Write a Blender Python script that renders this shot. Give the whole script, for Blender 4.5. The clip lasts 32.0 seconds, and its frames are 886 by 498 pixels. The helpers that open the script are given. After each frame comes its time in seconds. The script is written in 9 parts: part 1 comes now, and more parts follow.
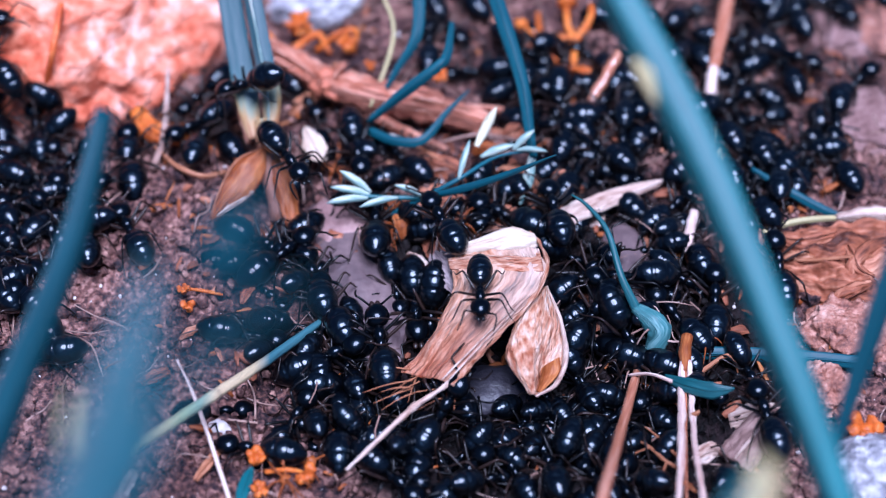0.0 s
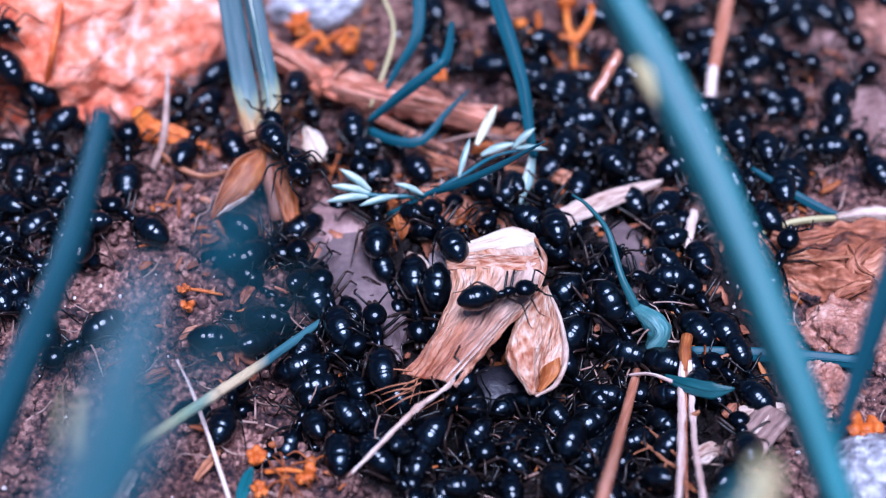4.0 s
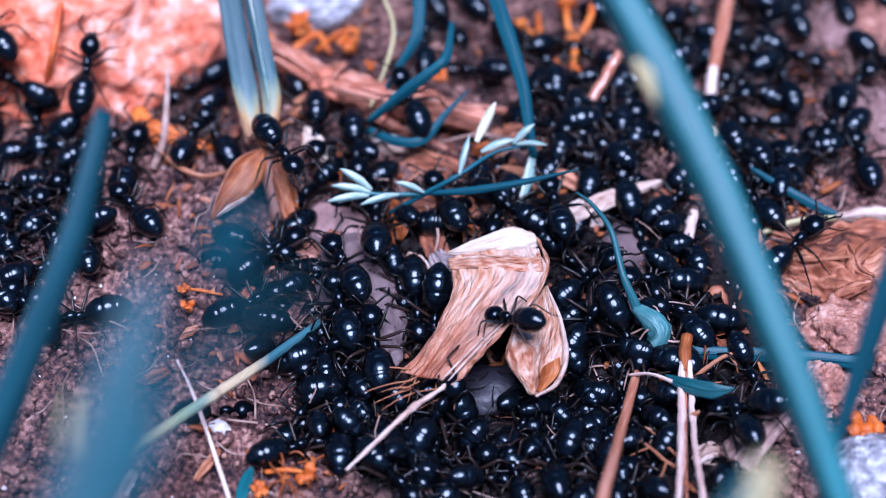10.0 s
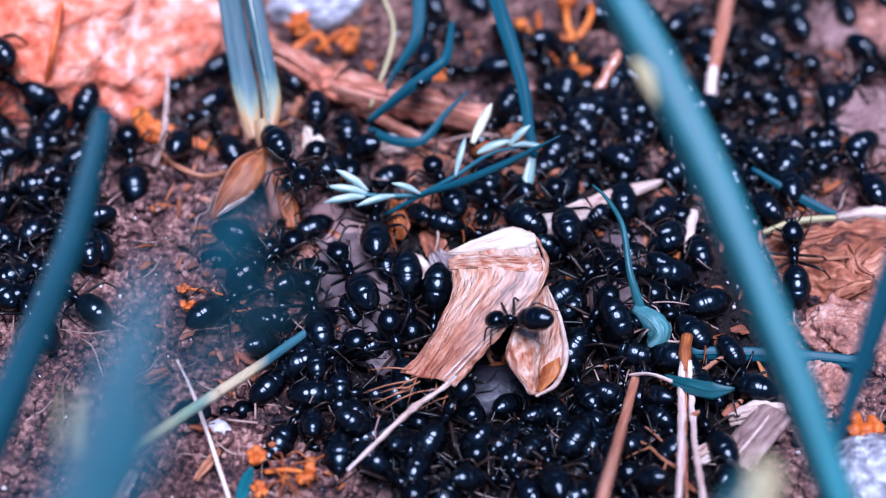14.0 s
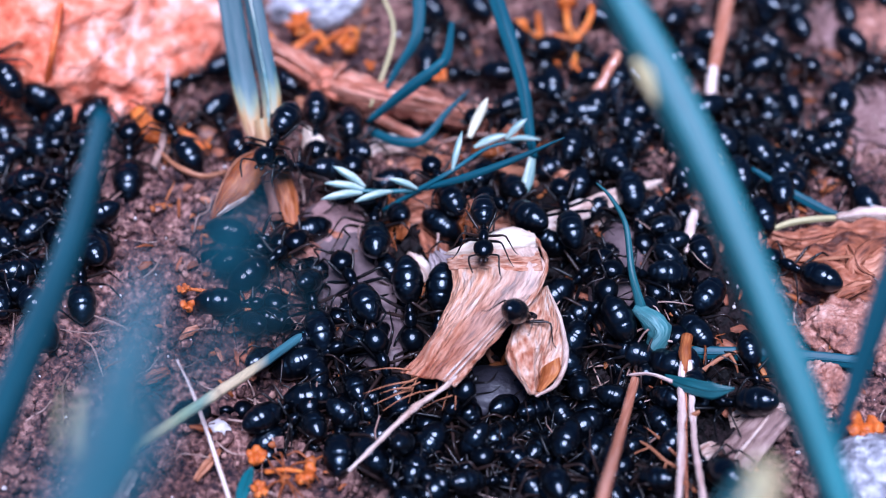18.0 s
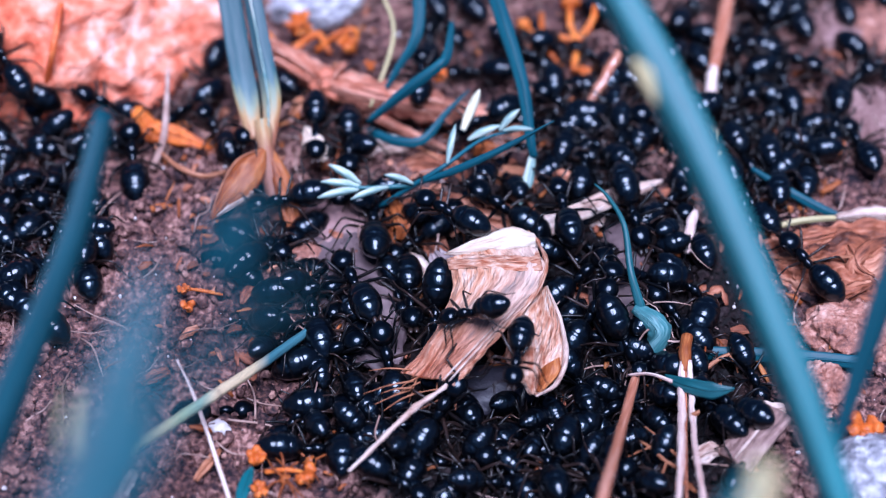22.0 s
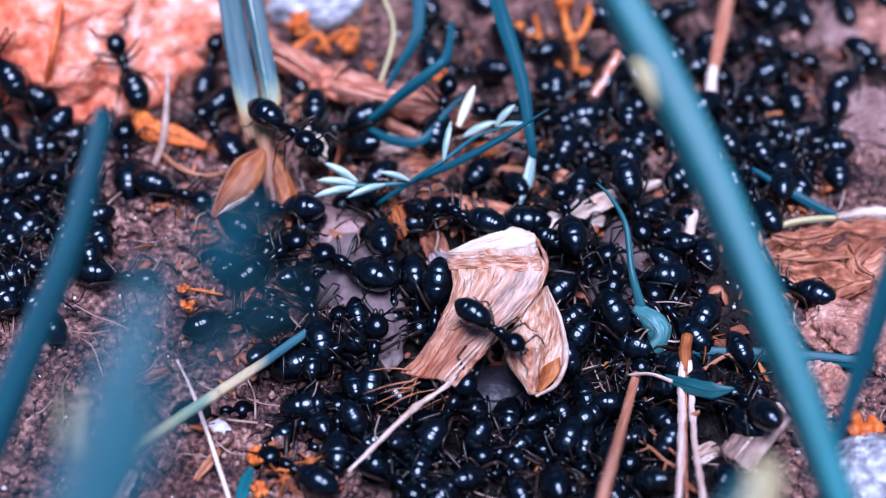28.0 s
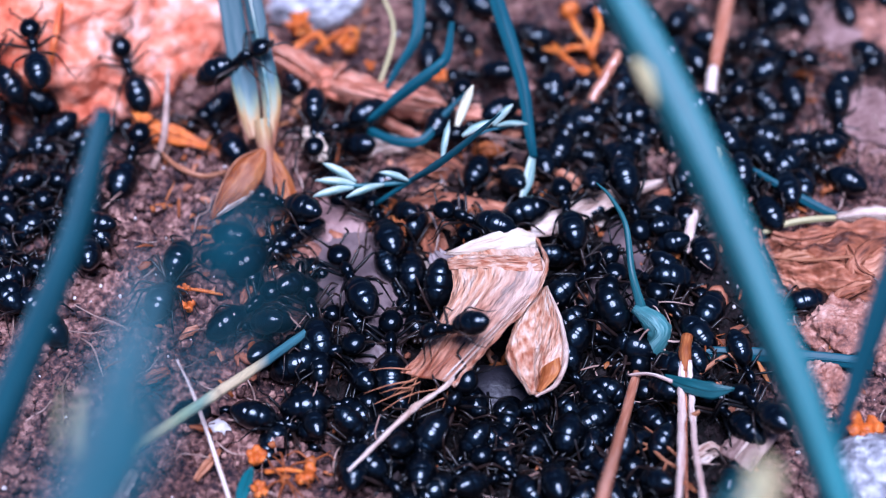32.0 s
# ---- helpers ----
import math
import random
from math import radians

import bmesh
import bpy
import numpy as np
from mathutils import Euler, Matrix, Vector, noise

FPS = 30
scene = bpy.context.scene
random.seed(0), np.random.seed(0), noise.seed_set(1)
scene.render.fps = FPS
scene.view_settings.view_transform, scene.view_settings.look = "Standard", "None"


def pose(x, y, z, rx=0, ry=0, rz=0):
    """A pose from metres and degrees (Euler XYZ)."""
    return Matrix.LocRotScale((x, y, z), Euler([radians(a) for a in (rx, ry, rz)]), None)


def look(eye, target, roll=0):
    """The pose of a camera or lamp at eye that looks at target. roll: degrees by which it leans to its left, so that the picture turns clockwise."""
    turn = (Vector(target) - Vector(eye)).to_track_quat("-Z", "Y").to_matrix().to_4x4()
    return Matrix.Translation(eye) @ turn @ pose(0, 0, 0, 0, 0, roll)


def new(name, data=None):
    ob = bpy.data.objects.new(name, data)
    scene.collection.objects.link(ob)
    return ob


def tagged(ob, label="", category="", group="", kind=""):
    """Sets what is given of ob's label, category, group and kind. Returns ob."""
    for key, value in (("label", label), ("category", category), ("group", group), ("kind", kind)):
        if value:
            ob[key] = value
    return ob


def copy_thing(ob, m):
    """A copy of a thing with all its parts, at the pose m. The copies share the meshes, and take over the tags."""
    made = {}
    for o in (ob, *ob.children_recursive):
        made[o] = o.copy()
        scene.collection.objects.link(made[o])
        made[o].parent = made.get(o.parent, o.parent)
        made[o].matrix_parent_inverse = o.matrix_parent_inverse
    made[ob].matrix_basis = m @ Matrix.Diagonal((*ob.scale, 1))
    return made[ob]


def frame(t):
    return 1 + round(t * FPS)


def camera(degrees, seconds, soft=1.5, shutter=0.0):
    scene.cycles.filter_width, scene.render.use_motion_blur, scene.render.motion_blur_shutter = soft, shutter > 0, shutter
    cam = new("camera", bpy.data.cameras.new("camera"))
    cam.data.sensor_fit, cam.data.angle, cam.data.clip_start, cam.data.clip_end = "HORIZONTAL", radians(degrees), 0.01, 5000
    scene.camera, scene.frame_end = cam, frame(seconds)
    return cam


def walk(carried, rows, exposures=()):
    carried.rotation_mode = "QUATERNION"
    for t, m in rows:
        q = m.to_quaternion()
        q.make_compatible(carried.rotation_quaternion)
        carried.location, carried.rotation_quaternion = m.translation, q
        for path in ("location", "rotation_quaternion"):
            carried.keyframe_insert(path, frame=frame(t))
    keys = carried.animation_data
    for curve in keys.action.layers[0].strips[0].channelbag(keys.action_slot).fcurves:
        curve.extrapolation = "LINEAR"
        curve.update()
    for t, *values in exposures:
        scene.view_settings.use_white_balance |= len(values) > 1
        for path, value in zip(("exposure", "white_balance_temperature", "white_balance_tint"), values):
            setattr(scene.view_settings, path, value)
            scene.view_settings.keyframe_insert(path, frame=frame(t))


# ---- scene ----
# All lengths below are in millimetres unless a line says otherwise; MM turns them into metres.
MM = 0.001
cam = camera(26.5, 32.0, soft=1.1)
EYE = (0.0, -113.75 * MM, 126.33 * MM)
walk(cam, [(0, look(EYE, (0, 0, 0))), (32, look(EYE, (0, 0, 0)))], exposures=[(0, 0.34, 4560, 22), (32, 0.34, 4560, 22)])
cam.data.dof.use_dof = True
cam.data.dof.focus_distance = 160.5 * MM
cam.data.dof.aperture_fstop = 16.5

# ---- sky and sun ----
SUN_ELEVATION, SUN_AZIMUTH = radians(76), radians(165)  # azimuth from +y towards +x
world = bpy.data.worlds.new("sky")
scene.world = world
world.use_nodes = True
wn = world.node_tree.nodes
sky = wn.new("ShaderNodeTexSky")
sky.sky_type = "NISHITA"
sky.sun_disc = False
sky.air_density, sky.dust_density, sky.ozone_density = 1.2, 0.4, 5.0
sky.sun_elevation, sky.sun_rotation = SUN_ELEVATION, SUN_AZIMUTH
world.node_tree.links.new(sky.outputs[0], wn["Background"].inputs[0])
wn["Background"].inputs[1].default_value = 0.031
sun = new("sun", bpy.data.lights.new("sun", "SUN"))
sun.data.energy, sun.data.angle, sun.data.color = 6.2, radians(34.0), (1.0, 0.89, 0.79)
to_sun = Vector((math.sin(SUN_AZIMUTH) * math.cos(SUN_ELEVATION), math.cos(SUN_AZIMUTH) * math.cos(SUN_ELEVATION), math.sin(SUN_ELEVATION)))
sun.matrix_world = look(to_sun, (0, 0, 0))


# ---- materials ----
def surface(name, colours, scale=600, rough=0.6, bump=0.0, bump_scale=2500, spec=0.5, fine=0.35, stretch=(1, 1, 1), per_piece=0.0, coat=0.0, through_light=0.0, grain=False, span=0.17):
    """A surface whose colours (dark to light) run along a two-scale noise; scale: per metre."""
    m = bpy.data.materials.new(name)
    m.use_nodes = True
    n, l = m.node_tree.nodes, m.node_tree.links
    b = n["Principled BSDF"]
    tc, mp = n.new("ShaderNodeTexCoord"), n.new("ShaderNodeMapping")
    mp.inputs["Scale"].default_value = stretch
    l.new(tc.outputs["UV" if grain else "Object"], mp.inputs["Vector"])
    big, small = n.new("ShaderNodeTexNoise"), n.new("ShaderNodeTexNoise")
    big.inputs["Scale"].default_value, small.inputs["Scale"].default_value = scale, scale * 6
    big.inputs["Detail"].default_value, small.inputs["Detail"].default_value = 5, 4
    mix = n.new("ShaderNodeMix")
    mix.inputs[0].default_value = fine
    for s, k in ((big, 2), (small, 3)):
        l.new(mp.outputs[0], s.inputs["Vector"])
        l.new(s.outputs["Fac"], mix.inputs[k])
    ramp = n.new("ShaderNodeValToRGB")
    e = ramp.color_ramp.elements
    lo, hi = 0.5 - span, 0.5 + span
    e[0].position, e[1].position = lo, hi
    e[0].color, e[1].color = (*colours[0], 1), (*colours[-1], 1)
    for i, c in enumerate(colours[1:-1]):
        e.new(lo + (hi - lo) * (i + 1) / (len(colours) - 1)).color = (*c, 1)
    out = mix.outputs[0]
    if per_piece:
        info, add = n.new("ShaderNodeObjectInfo"), n.new("ShaderNodeMath")
        add.operation = "MULTIPLY_ADD"
        add.inputs[1].default_value = per_piece
        l.new(info.outputs["Random"], add.inputs[0])
        l.new(out, add.inputs[2])
        sub = n.new("ShaderNodeMath")
        sub.operation = "SUBTRACT"
        sub.inputs[1].default_value = per_piece / 2
        l.new(add.outputs[0], sub.inputs[0])
        out = sub.outputs[0]
    l.new(out, ramp.inputs[0])
    l.new(ramp.outputs[0], b.inputs["Base Color"])
    b.inputs["Roughness"].default_value = rough
    b.inputs["Specular IOR Level"].default_value = spec
    b.inputs["Coat Weight"].default_value = coat
    b.inputs["Coat Roughness"].default_value = 0.08
    if bump:
        bt, bn = n.new("ShaderNodeTexNoise"), n.new("ShaderNodeBump")
        bt.inputs["Scale"].default_value, bt.inputs["Detail"].default_value = bump_scale, 6
        l.new(mp.outputs[0], bt.inputs["Vector"])
        l.new(bt.outputs["Fac"], bn.inputs["Height"])
        bn.inputs["Strength"].default_value, bn.inputs["Distance"].default_value = 1.0, bump * MM
        l.new(bn.outputs[0], b.inputs["Normal"])
    if through_light:
        tr, ms = n.new("ShaderNodeBsdfTranslucent"), n.new("ShaderNodeMixShader")
        l.new(ramp.outputs[0], tr.inputs[0])
        ms.inputs[0].default_value = through_light
        l.new(b.outputs[0], ms.inputs[1])
        l.new(tr.outputs[0], ms.inputs[2])
        l.new(ms.outputs[0], n["Material Output"].inputs[0])
    return m


CHITIN = surface("black_chitin", [(0.0003, 0.0004, 0.0009), (0.0009, 0.0012, 0.002)], 900, 0.33, 0.05, 1600, 0.12, coat=0.5)
GASTER = surface("gaster_chitin", [(0.0003, 0.0004, 0.0009), (0.0008, 0.0011, 0.002)], 700, 0.34, 0.16, 1500, 0.2, coat=0.72)
for shell in (CHITIN, GASTER):
    shell.node_tree.nodes["Principled BSDF"].inputs["Specular Tint"].default_value = (0.4, 0.68, 1.0, 1)
    shell.node_tree.nodes["Principled BSDF"].inputs["Coat Roughness"].default_value = 0.052
LEG = surface("leg_chitin", [(0.0005, 0.0005, 0.001), (0.0014, 0.0013, 0.0018), (0.022, 0.012, 0.0095)], 500, 0.36, spec=0.35, per_piece=0.4)
SOIL = surface("soil", [(0.010, 0.006, 0.011), (0.07, 0.034, 0.034), (0.20, 0.092, 0.074), (0.43, 0.24, 0.20)], 300, 0.85, 1.2, 1500, 0.3, 0.6, span=0.125)
CRUMB = surface("soil_crumbs", [(0.014, 0.008, 0.012), (0.12, 0.055, 0.047), (0.42, 0.235, 0.185)], 380, 0.8, 0.1, 4000, 0.35, 0.45, span=0.12)
GRIT = surface("quartz_grit", [(0.55, 0.48, 0.46), (0.8, 0.74, 0.72)], 900, 0.35, 0.05, 5000)
ROCK = surface("pink_rock", [(0.36, 0.065, 0.026), (0.62, 0.145, 0.068), (0.77, 0.28, 0.17), (0.9, 0.53, 0.42)], 120, 0.65, 0.5, 1500, 0.35, 0.5, span=0.13)
GREYROCK = surface("grey_rock", [(0.04, 0.04, 0.05), (0.30, 0.29, 0.32), (0.78, 0.76, 0.77)], 800, 0.6, 0.6, 1500)
SLAB = surface("mauve_stone", [(0.06, 0.04, 0.044), (0.115, 0.078, 0.082), (0.19, 0.13, 0.128)], 200, 0.55, 0.12, 1400)
PINKSTONE = surface("pale_pink_stone", [(0.14, 0.075, 0.07), (0.27, 0.155, 0.145), (0.40, 0.26, 0.24)], 240, 0.55, 0.15, 1400)
SLATE = surface("dark_slate", [(0.014, 0.013, 0.02), (0.03, 0.027, 0.038), (0.058, 0.051, 0.068)], 260, 0.5, 0.15, 1400)
CLAY = surface("pale_clay", [(0.10, 0.048, 0.042), (0.22, 0.125, 0.115), (0.34, 0.22, 0.205)], 260, 0.8, 0.35, 1500, 0.3, 0.5, span=0.16)
PEBBLE = surface("pink_pebble", [(0.09, 0.03, 0.022), (0.32, 0.13, 0.085), (0.58, 0.34, 0.26)], 420, 0.6, 0.5, 1500, span=0.13)
def nest_shade(m):
    """Paints the crowd's shade into the soil: a wide dark patch with uneven rim."""
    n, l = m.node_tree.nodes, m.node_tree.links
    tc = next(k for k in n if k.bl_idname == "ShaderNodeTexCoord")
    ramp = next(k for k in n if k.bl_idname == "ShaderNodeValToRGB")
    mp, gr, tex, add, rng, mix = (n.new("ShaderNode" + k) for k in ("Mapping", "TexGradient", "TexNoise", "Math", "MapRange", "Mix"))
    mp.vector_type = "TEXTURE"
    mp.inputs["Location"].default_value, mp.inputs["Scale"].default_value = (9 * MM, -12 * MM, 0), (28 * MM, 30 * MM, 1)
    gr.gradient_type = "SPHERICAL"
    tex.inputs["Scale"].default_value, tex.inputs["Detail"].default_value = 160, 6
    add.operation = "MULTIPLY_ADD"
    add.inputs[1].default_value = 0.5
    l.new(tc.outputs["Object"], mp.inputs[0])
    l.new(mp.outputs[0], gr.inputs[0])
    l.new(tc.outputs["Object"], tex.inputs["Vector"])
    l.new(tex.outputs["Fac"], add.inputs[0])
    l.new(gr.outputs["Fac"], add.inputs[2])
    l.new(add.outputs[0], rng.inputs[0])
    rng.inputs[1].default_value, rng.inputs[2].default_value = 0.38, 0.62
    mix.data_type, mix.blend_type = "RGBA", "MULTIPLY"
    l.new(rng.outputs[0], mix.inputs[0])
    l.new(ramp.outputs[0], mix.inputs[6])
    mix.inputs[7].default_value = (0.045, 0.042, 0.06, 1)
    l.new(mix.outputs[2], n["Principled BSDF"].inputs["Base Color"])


nest_shade(SOIL)
nest_shade(CRUMB)
TEAL = surface("teal_grass", [(0.010, 0.080, 0.096), (0.020, 0.135, 0.153), (0.05, 0.24, 0.255)], 700, 0.5, 0.05, 1500, 0.4, 0.4, (0.06, 1, 1), through_light=0.1, grain=True)
TEALGREEN = surface("green_stem", [(0.006, 0.05, 0.06), (0.022, 0.105, 0.12), (0.08, 0.23, 0.25)], 900, 0.42, 0.05, 2500, 0.4, 0.4, (0.08, 1, 1), through_light=0.15, grain=True)
BLUELEAF = surface("blue_green_grass", [(0.010, 0.058, 0.078), (0.021, 0.093, 0.12), (0.05, 0.165, 0.20)], 700, 0.5, 0.05, 1500, 0.4, 0.4, (0.06, 1, 1), through_light=0.1, grain=True)
PALEGREEN = surface("pale_husk", [(0.06, 0.22, 0.24), (0.48, 0.58, 0.50), (0.95, 0.93, 0.82)], 900, 0.45, 0.05, 3000, 0.4, 0.3, (0.12, 1, 1), through_light=0.25, grain=True, span=0.12)
NODE = surface("swollen_node", [(0.02, 0.10, 0.11), (0.07, 0.20, 0.21), (0.24, 0.41, 0.41)], 500, 0.42, 0.12, 1800, 0.4, 0.45, (0.4, 1, 1), through_light=0.1, grain=True)
YELLOWSTEM = surface("yellowed_stem", [(0.30, 0.30, 0.16), (0.58, 0.48, 0.24), (0.75, 0.66, 0.48)], 700, 0.5, 0.05, 2500, 0.4, 0.4, (0.12, 1, 1), through_light=0.15, grain=True)
DRYLEAF = surface("dry_leaf", [(0.13, 0.03, 0.012), (0.40, 0.125, 0.055), (0.66, 0.36, 0.23), (0.84, 0.63, 0.50), (0.93, 0.83, 0.73)], 420, 0.42, 0.8, 2200, 0.45, 0.5, (0.4, 1, 1), through_light=0.12, grain=True, span=0.19)
CURLED = surface("curled_leaf", [(0.16, 0.045, 0.02), (0.46, 0.17, 0.08), (0.69, 0.36, 0.22), (0.82, 0.56, 0.42), (0.93, 0.82, 0.71)], 300, 0.42, 0.9, 2200, 0.45, 0.5, (0.3, 1, 1), through_light=0.12, grain=True, span=0.165)


def paint_sunlit(m, lo, hi, colour):
    """Paints sunlight into the colour of one leaf half, with an uneven rim."""
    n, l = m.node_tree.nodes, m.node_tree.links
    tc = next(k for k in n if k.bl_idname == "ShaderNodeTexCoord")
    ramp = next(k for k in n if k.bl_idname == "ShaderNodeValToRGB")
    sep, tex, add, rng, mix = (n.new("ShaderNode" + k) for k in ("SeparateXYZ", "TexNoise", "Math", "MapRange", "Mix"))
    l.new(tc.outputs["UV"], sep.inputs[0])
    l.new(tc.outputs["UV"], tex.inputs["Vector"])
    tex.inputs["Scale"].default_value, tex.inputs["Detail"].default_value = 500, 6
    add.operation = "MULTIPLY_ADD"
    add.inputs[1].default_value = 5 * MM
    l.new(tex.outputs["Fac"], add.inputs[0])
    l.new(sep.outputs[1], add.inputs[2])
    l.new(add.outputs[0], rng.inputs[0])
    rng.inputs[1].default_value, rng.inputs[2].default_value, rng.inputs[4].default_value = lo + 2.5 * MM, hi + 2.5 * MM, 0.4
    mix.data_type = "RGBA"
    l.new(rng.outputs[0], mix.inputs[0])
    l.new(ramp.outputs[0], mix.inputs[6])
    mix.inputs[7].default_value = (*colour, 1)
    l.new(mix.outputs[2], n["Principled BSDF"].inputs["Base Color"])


paint_sunlit(CURLED, 1.7 + 3.4 * MM, 1.7 + 7 * MM, (0.9, 0.82, 0.74))


def stain_shade(m, axis, lo, hi, colour, amount, space="UV", scale=420, uneven=7):
    """Stains or shades one end of a thing along its grain (axis 0) or across it (axis 1), with an uneven rim."""
    n, l = m.node_tree.nodes, m.node_tree.links
    base = n["Principled BSDF"].inputs["Base Color"]
    under = base.links[0].from_socket
    tc = next(k for k in n if k.bl_idname == "ShaderNodeTexCoord")
    sep, tex, add, rng, mix = (n.new("ShaderNode" + k) for k in ("SeparateXYZ", "TexNoise", "Math", "MapRange", "Mix"))
    l.new(tc.outputs[space], sep.inputs[0])
    l.new(tc.outputs[space], tex.inputs["Vector"])
    tex.inputs["Scale"].default_value, tex.inputs["Detail"].default_value = scale, 8
    add.operation = "MULTIPLY_ADD"
    add.inputs[1].default_value = uneven * MM
    l.new(tex.outputs["Fac"], add.inputs[0])
    l.new(sep.outputs[axis], add.inputs[2])
    l.new(add.outputs[0], rng.inputs[0])
    rng.inputs[1].default_value, rng.inputs[2].default_value, rng.inputs[4].default_value = lo + uneven / 2 * MM, hi + uneven / 2 * MM, amount
    mix.data_type, mix.blend_type = "RGBA", "MULTIPLY"
    l.new(rng.outputs[0], mix.inputs[0])
    l.new(under, mix.inputs[6])
    mix.inputs[7].default_value = (*colour, 1)
    l.new(mix.outputs[2], base)


# lower end of the curled leaf: red-brown pigment, with its curl's shade painted in
stain_shade(CURLED, 0, 1.7 + 4.5 * MM, 1.7 + 11 * MM, (0.62, 0.34, 0.23), 0.9)
stain_shade(DRYLEAF, 1, 7.0 - 0.5 * MM, 7.0 - 3 * MM, (0.75, 0.5, 0.38), 0.3)
stain_shade(ROCK, 0, 10 * MM, 3 * MM, (0.80, 0.56, 0.40), 0.85, "Object", 110, 10)
ASHLEAF = surface("ash_grey_leaf", [(0.14, 0.10, 0.10), (0.28, 0.22, 0.22), (0.5, 0.42, 0.41)], 600, 0.6, 0.3, 1800, 0.35, 0.5, (0.4, 1, 1), grain=True)
GOLDLEAF = surface("orange_leaf", [(0.13, 0.025, 0.006), (0.38, 0.105, 0.022), (0.66, 0.27, 0.08)], 700, 0.5, 0.15, 2000, 0.4, 0.45, (0.2, 1, 1), through_light=0.3, grain=True)
MOSS = surface("dark_green_grass", [(0.006, 0.042, 0.064), (0.012, 0.08, 0.108), (0.03, 0.145, 0.185)], 700, 0.5, 0.05, 1500, 0.35, 0.4, (0.06, 1, 1), through_light=0.12, grain=True)
CREAM = surface("cream_bud", [(0.42, 0.40, 0.24), (0.74, 0.70, 0.50), (0.88, 0.85, 0.72)], 900, 0.45, 0.1, 2500, 0.4, 0.4, (0.3, 1, 1), through_light=0.15, grain=True)
# darker copy of the teal grass: shade on the near blades put into the colour
SHADEDTEAL = surface("shaded_teal_leaf", [(0.003, 0.030, 0.045), (0.006, 0.052, 0.072), (0.012, 0.085, 0.11)], 500, 0.6, 0.05, 1500, 0.25, 0.4, (0.06, 1, 1), grain=True)
PALELEAF = surface("pale_dry_leaf", [(0.26, 0.12, 0.08), (0.64, 0.46, 0.37), (0.86, 0.76, 0.68)], 1000, 0.55, 0.25, 1800, 0.35, 0.4, (0.18, 1, 1), through_light=0.2, grain=True, span=0.14)
BROWNLEAF = surface("brown_sheath", [(0.20, 0.06, 0.025), (0.42, 0.17, 0.08), (0.60, 0.33, 0.22)], 800, 0.6, 0.15, 2000, 0.35, 0.5, (0.12, 1, 1), through_light=0.2, grain=True)
LITTERLEAF = surface("litter_leaf", [(0.07, 0.022, 0.013), (0.32, 0.105, 0.05), (0.63, 0.31, 0.19)], 300, 0.6, 0.5, 1500, 0.3, 0.45, (0.3, 1, 1), through_light=0.1, grain=True, span=0.13)
TWIG = surface("twig_bark", [(0.07, 0.018, 0.010), (0.44, 0.14, 0.075), (0.82, 0.47, 0.34)], 700, 0.55, 0.45, 1800, 0.35, 0.5, (0.1, 1, 1), grain=True, span=0.125)
STRAW = surface("bleached_straw", [(0.34, 0.15, 0.11), (0.66, 0.50, 0.43), (0.84, 0.76, 0.70)], 900, 0.5, 0.15, 2500, 0.4, 0.4, (0.1, 1, 1), grain=True)
REDSTEM = surface("red_brown_stem", [(0.20, 0.055, 0.025), (0.42, 0.165, 0.09), (0.64, 0.39, 0.30)], 800, 0.2, 0.06, 2500, 0.8, 0.4, (0.08, 1, 1), grain=True)
REDSTALK = surface("red_orange_stalk", [(0.36, 0.045, 0.01), (0.66, 0.12, 0.022), (0.84, 0.26, 0.07)], 500, 0.5, 0.12, 2500, through_light=0.2)
GREYWOOD = surface("weathered_wood", [(0.07, 0.04, 0.035), (0.22, 0.13, 0.11), (0.42, 0.29, 0.25)], 500, 0.65, 0.3, 1600, 0.3, 0.5, (0.3, 1, 1), grain=True)
ORANGE = surface("orange_dry_flower", [(0.30, 0.05, 0.008), (0.68, 0.165, 0.015), (0.88, 0.31, 0.04)], 500, 0.5, 0.12, 2500, through_light=0.3)
FIBRE = surface("plant_fibre", [(0.09, 0.045, 0.035), (0.27, 0.16, 0.125), (0.52, 0.38, 0.32)], 150, 0.7)
PETAL = surface("white_petal", [(0.58, 0.40, 0.28), (0.86, 0.78, 0.66)], 900, 0.45, 0.2, 2500, 0.4, 0.4, (0.2, 1, 1), through_light=0.2, grain=True)


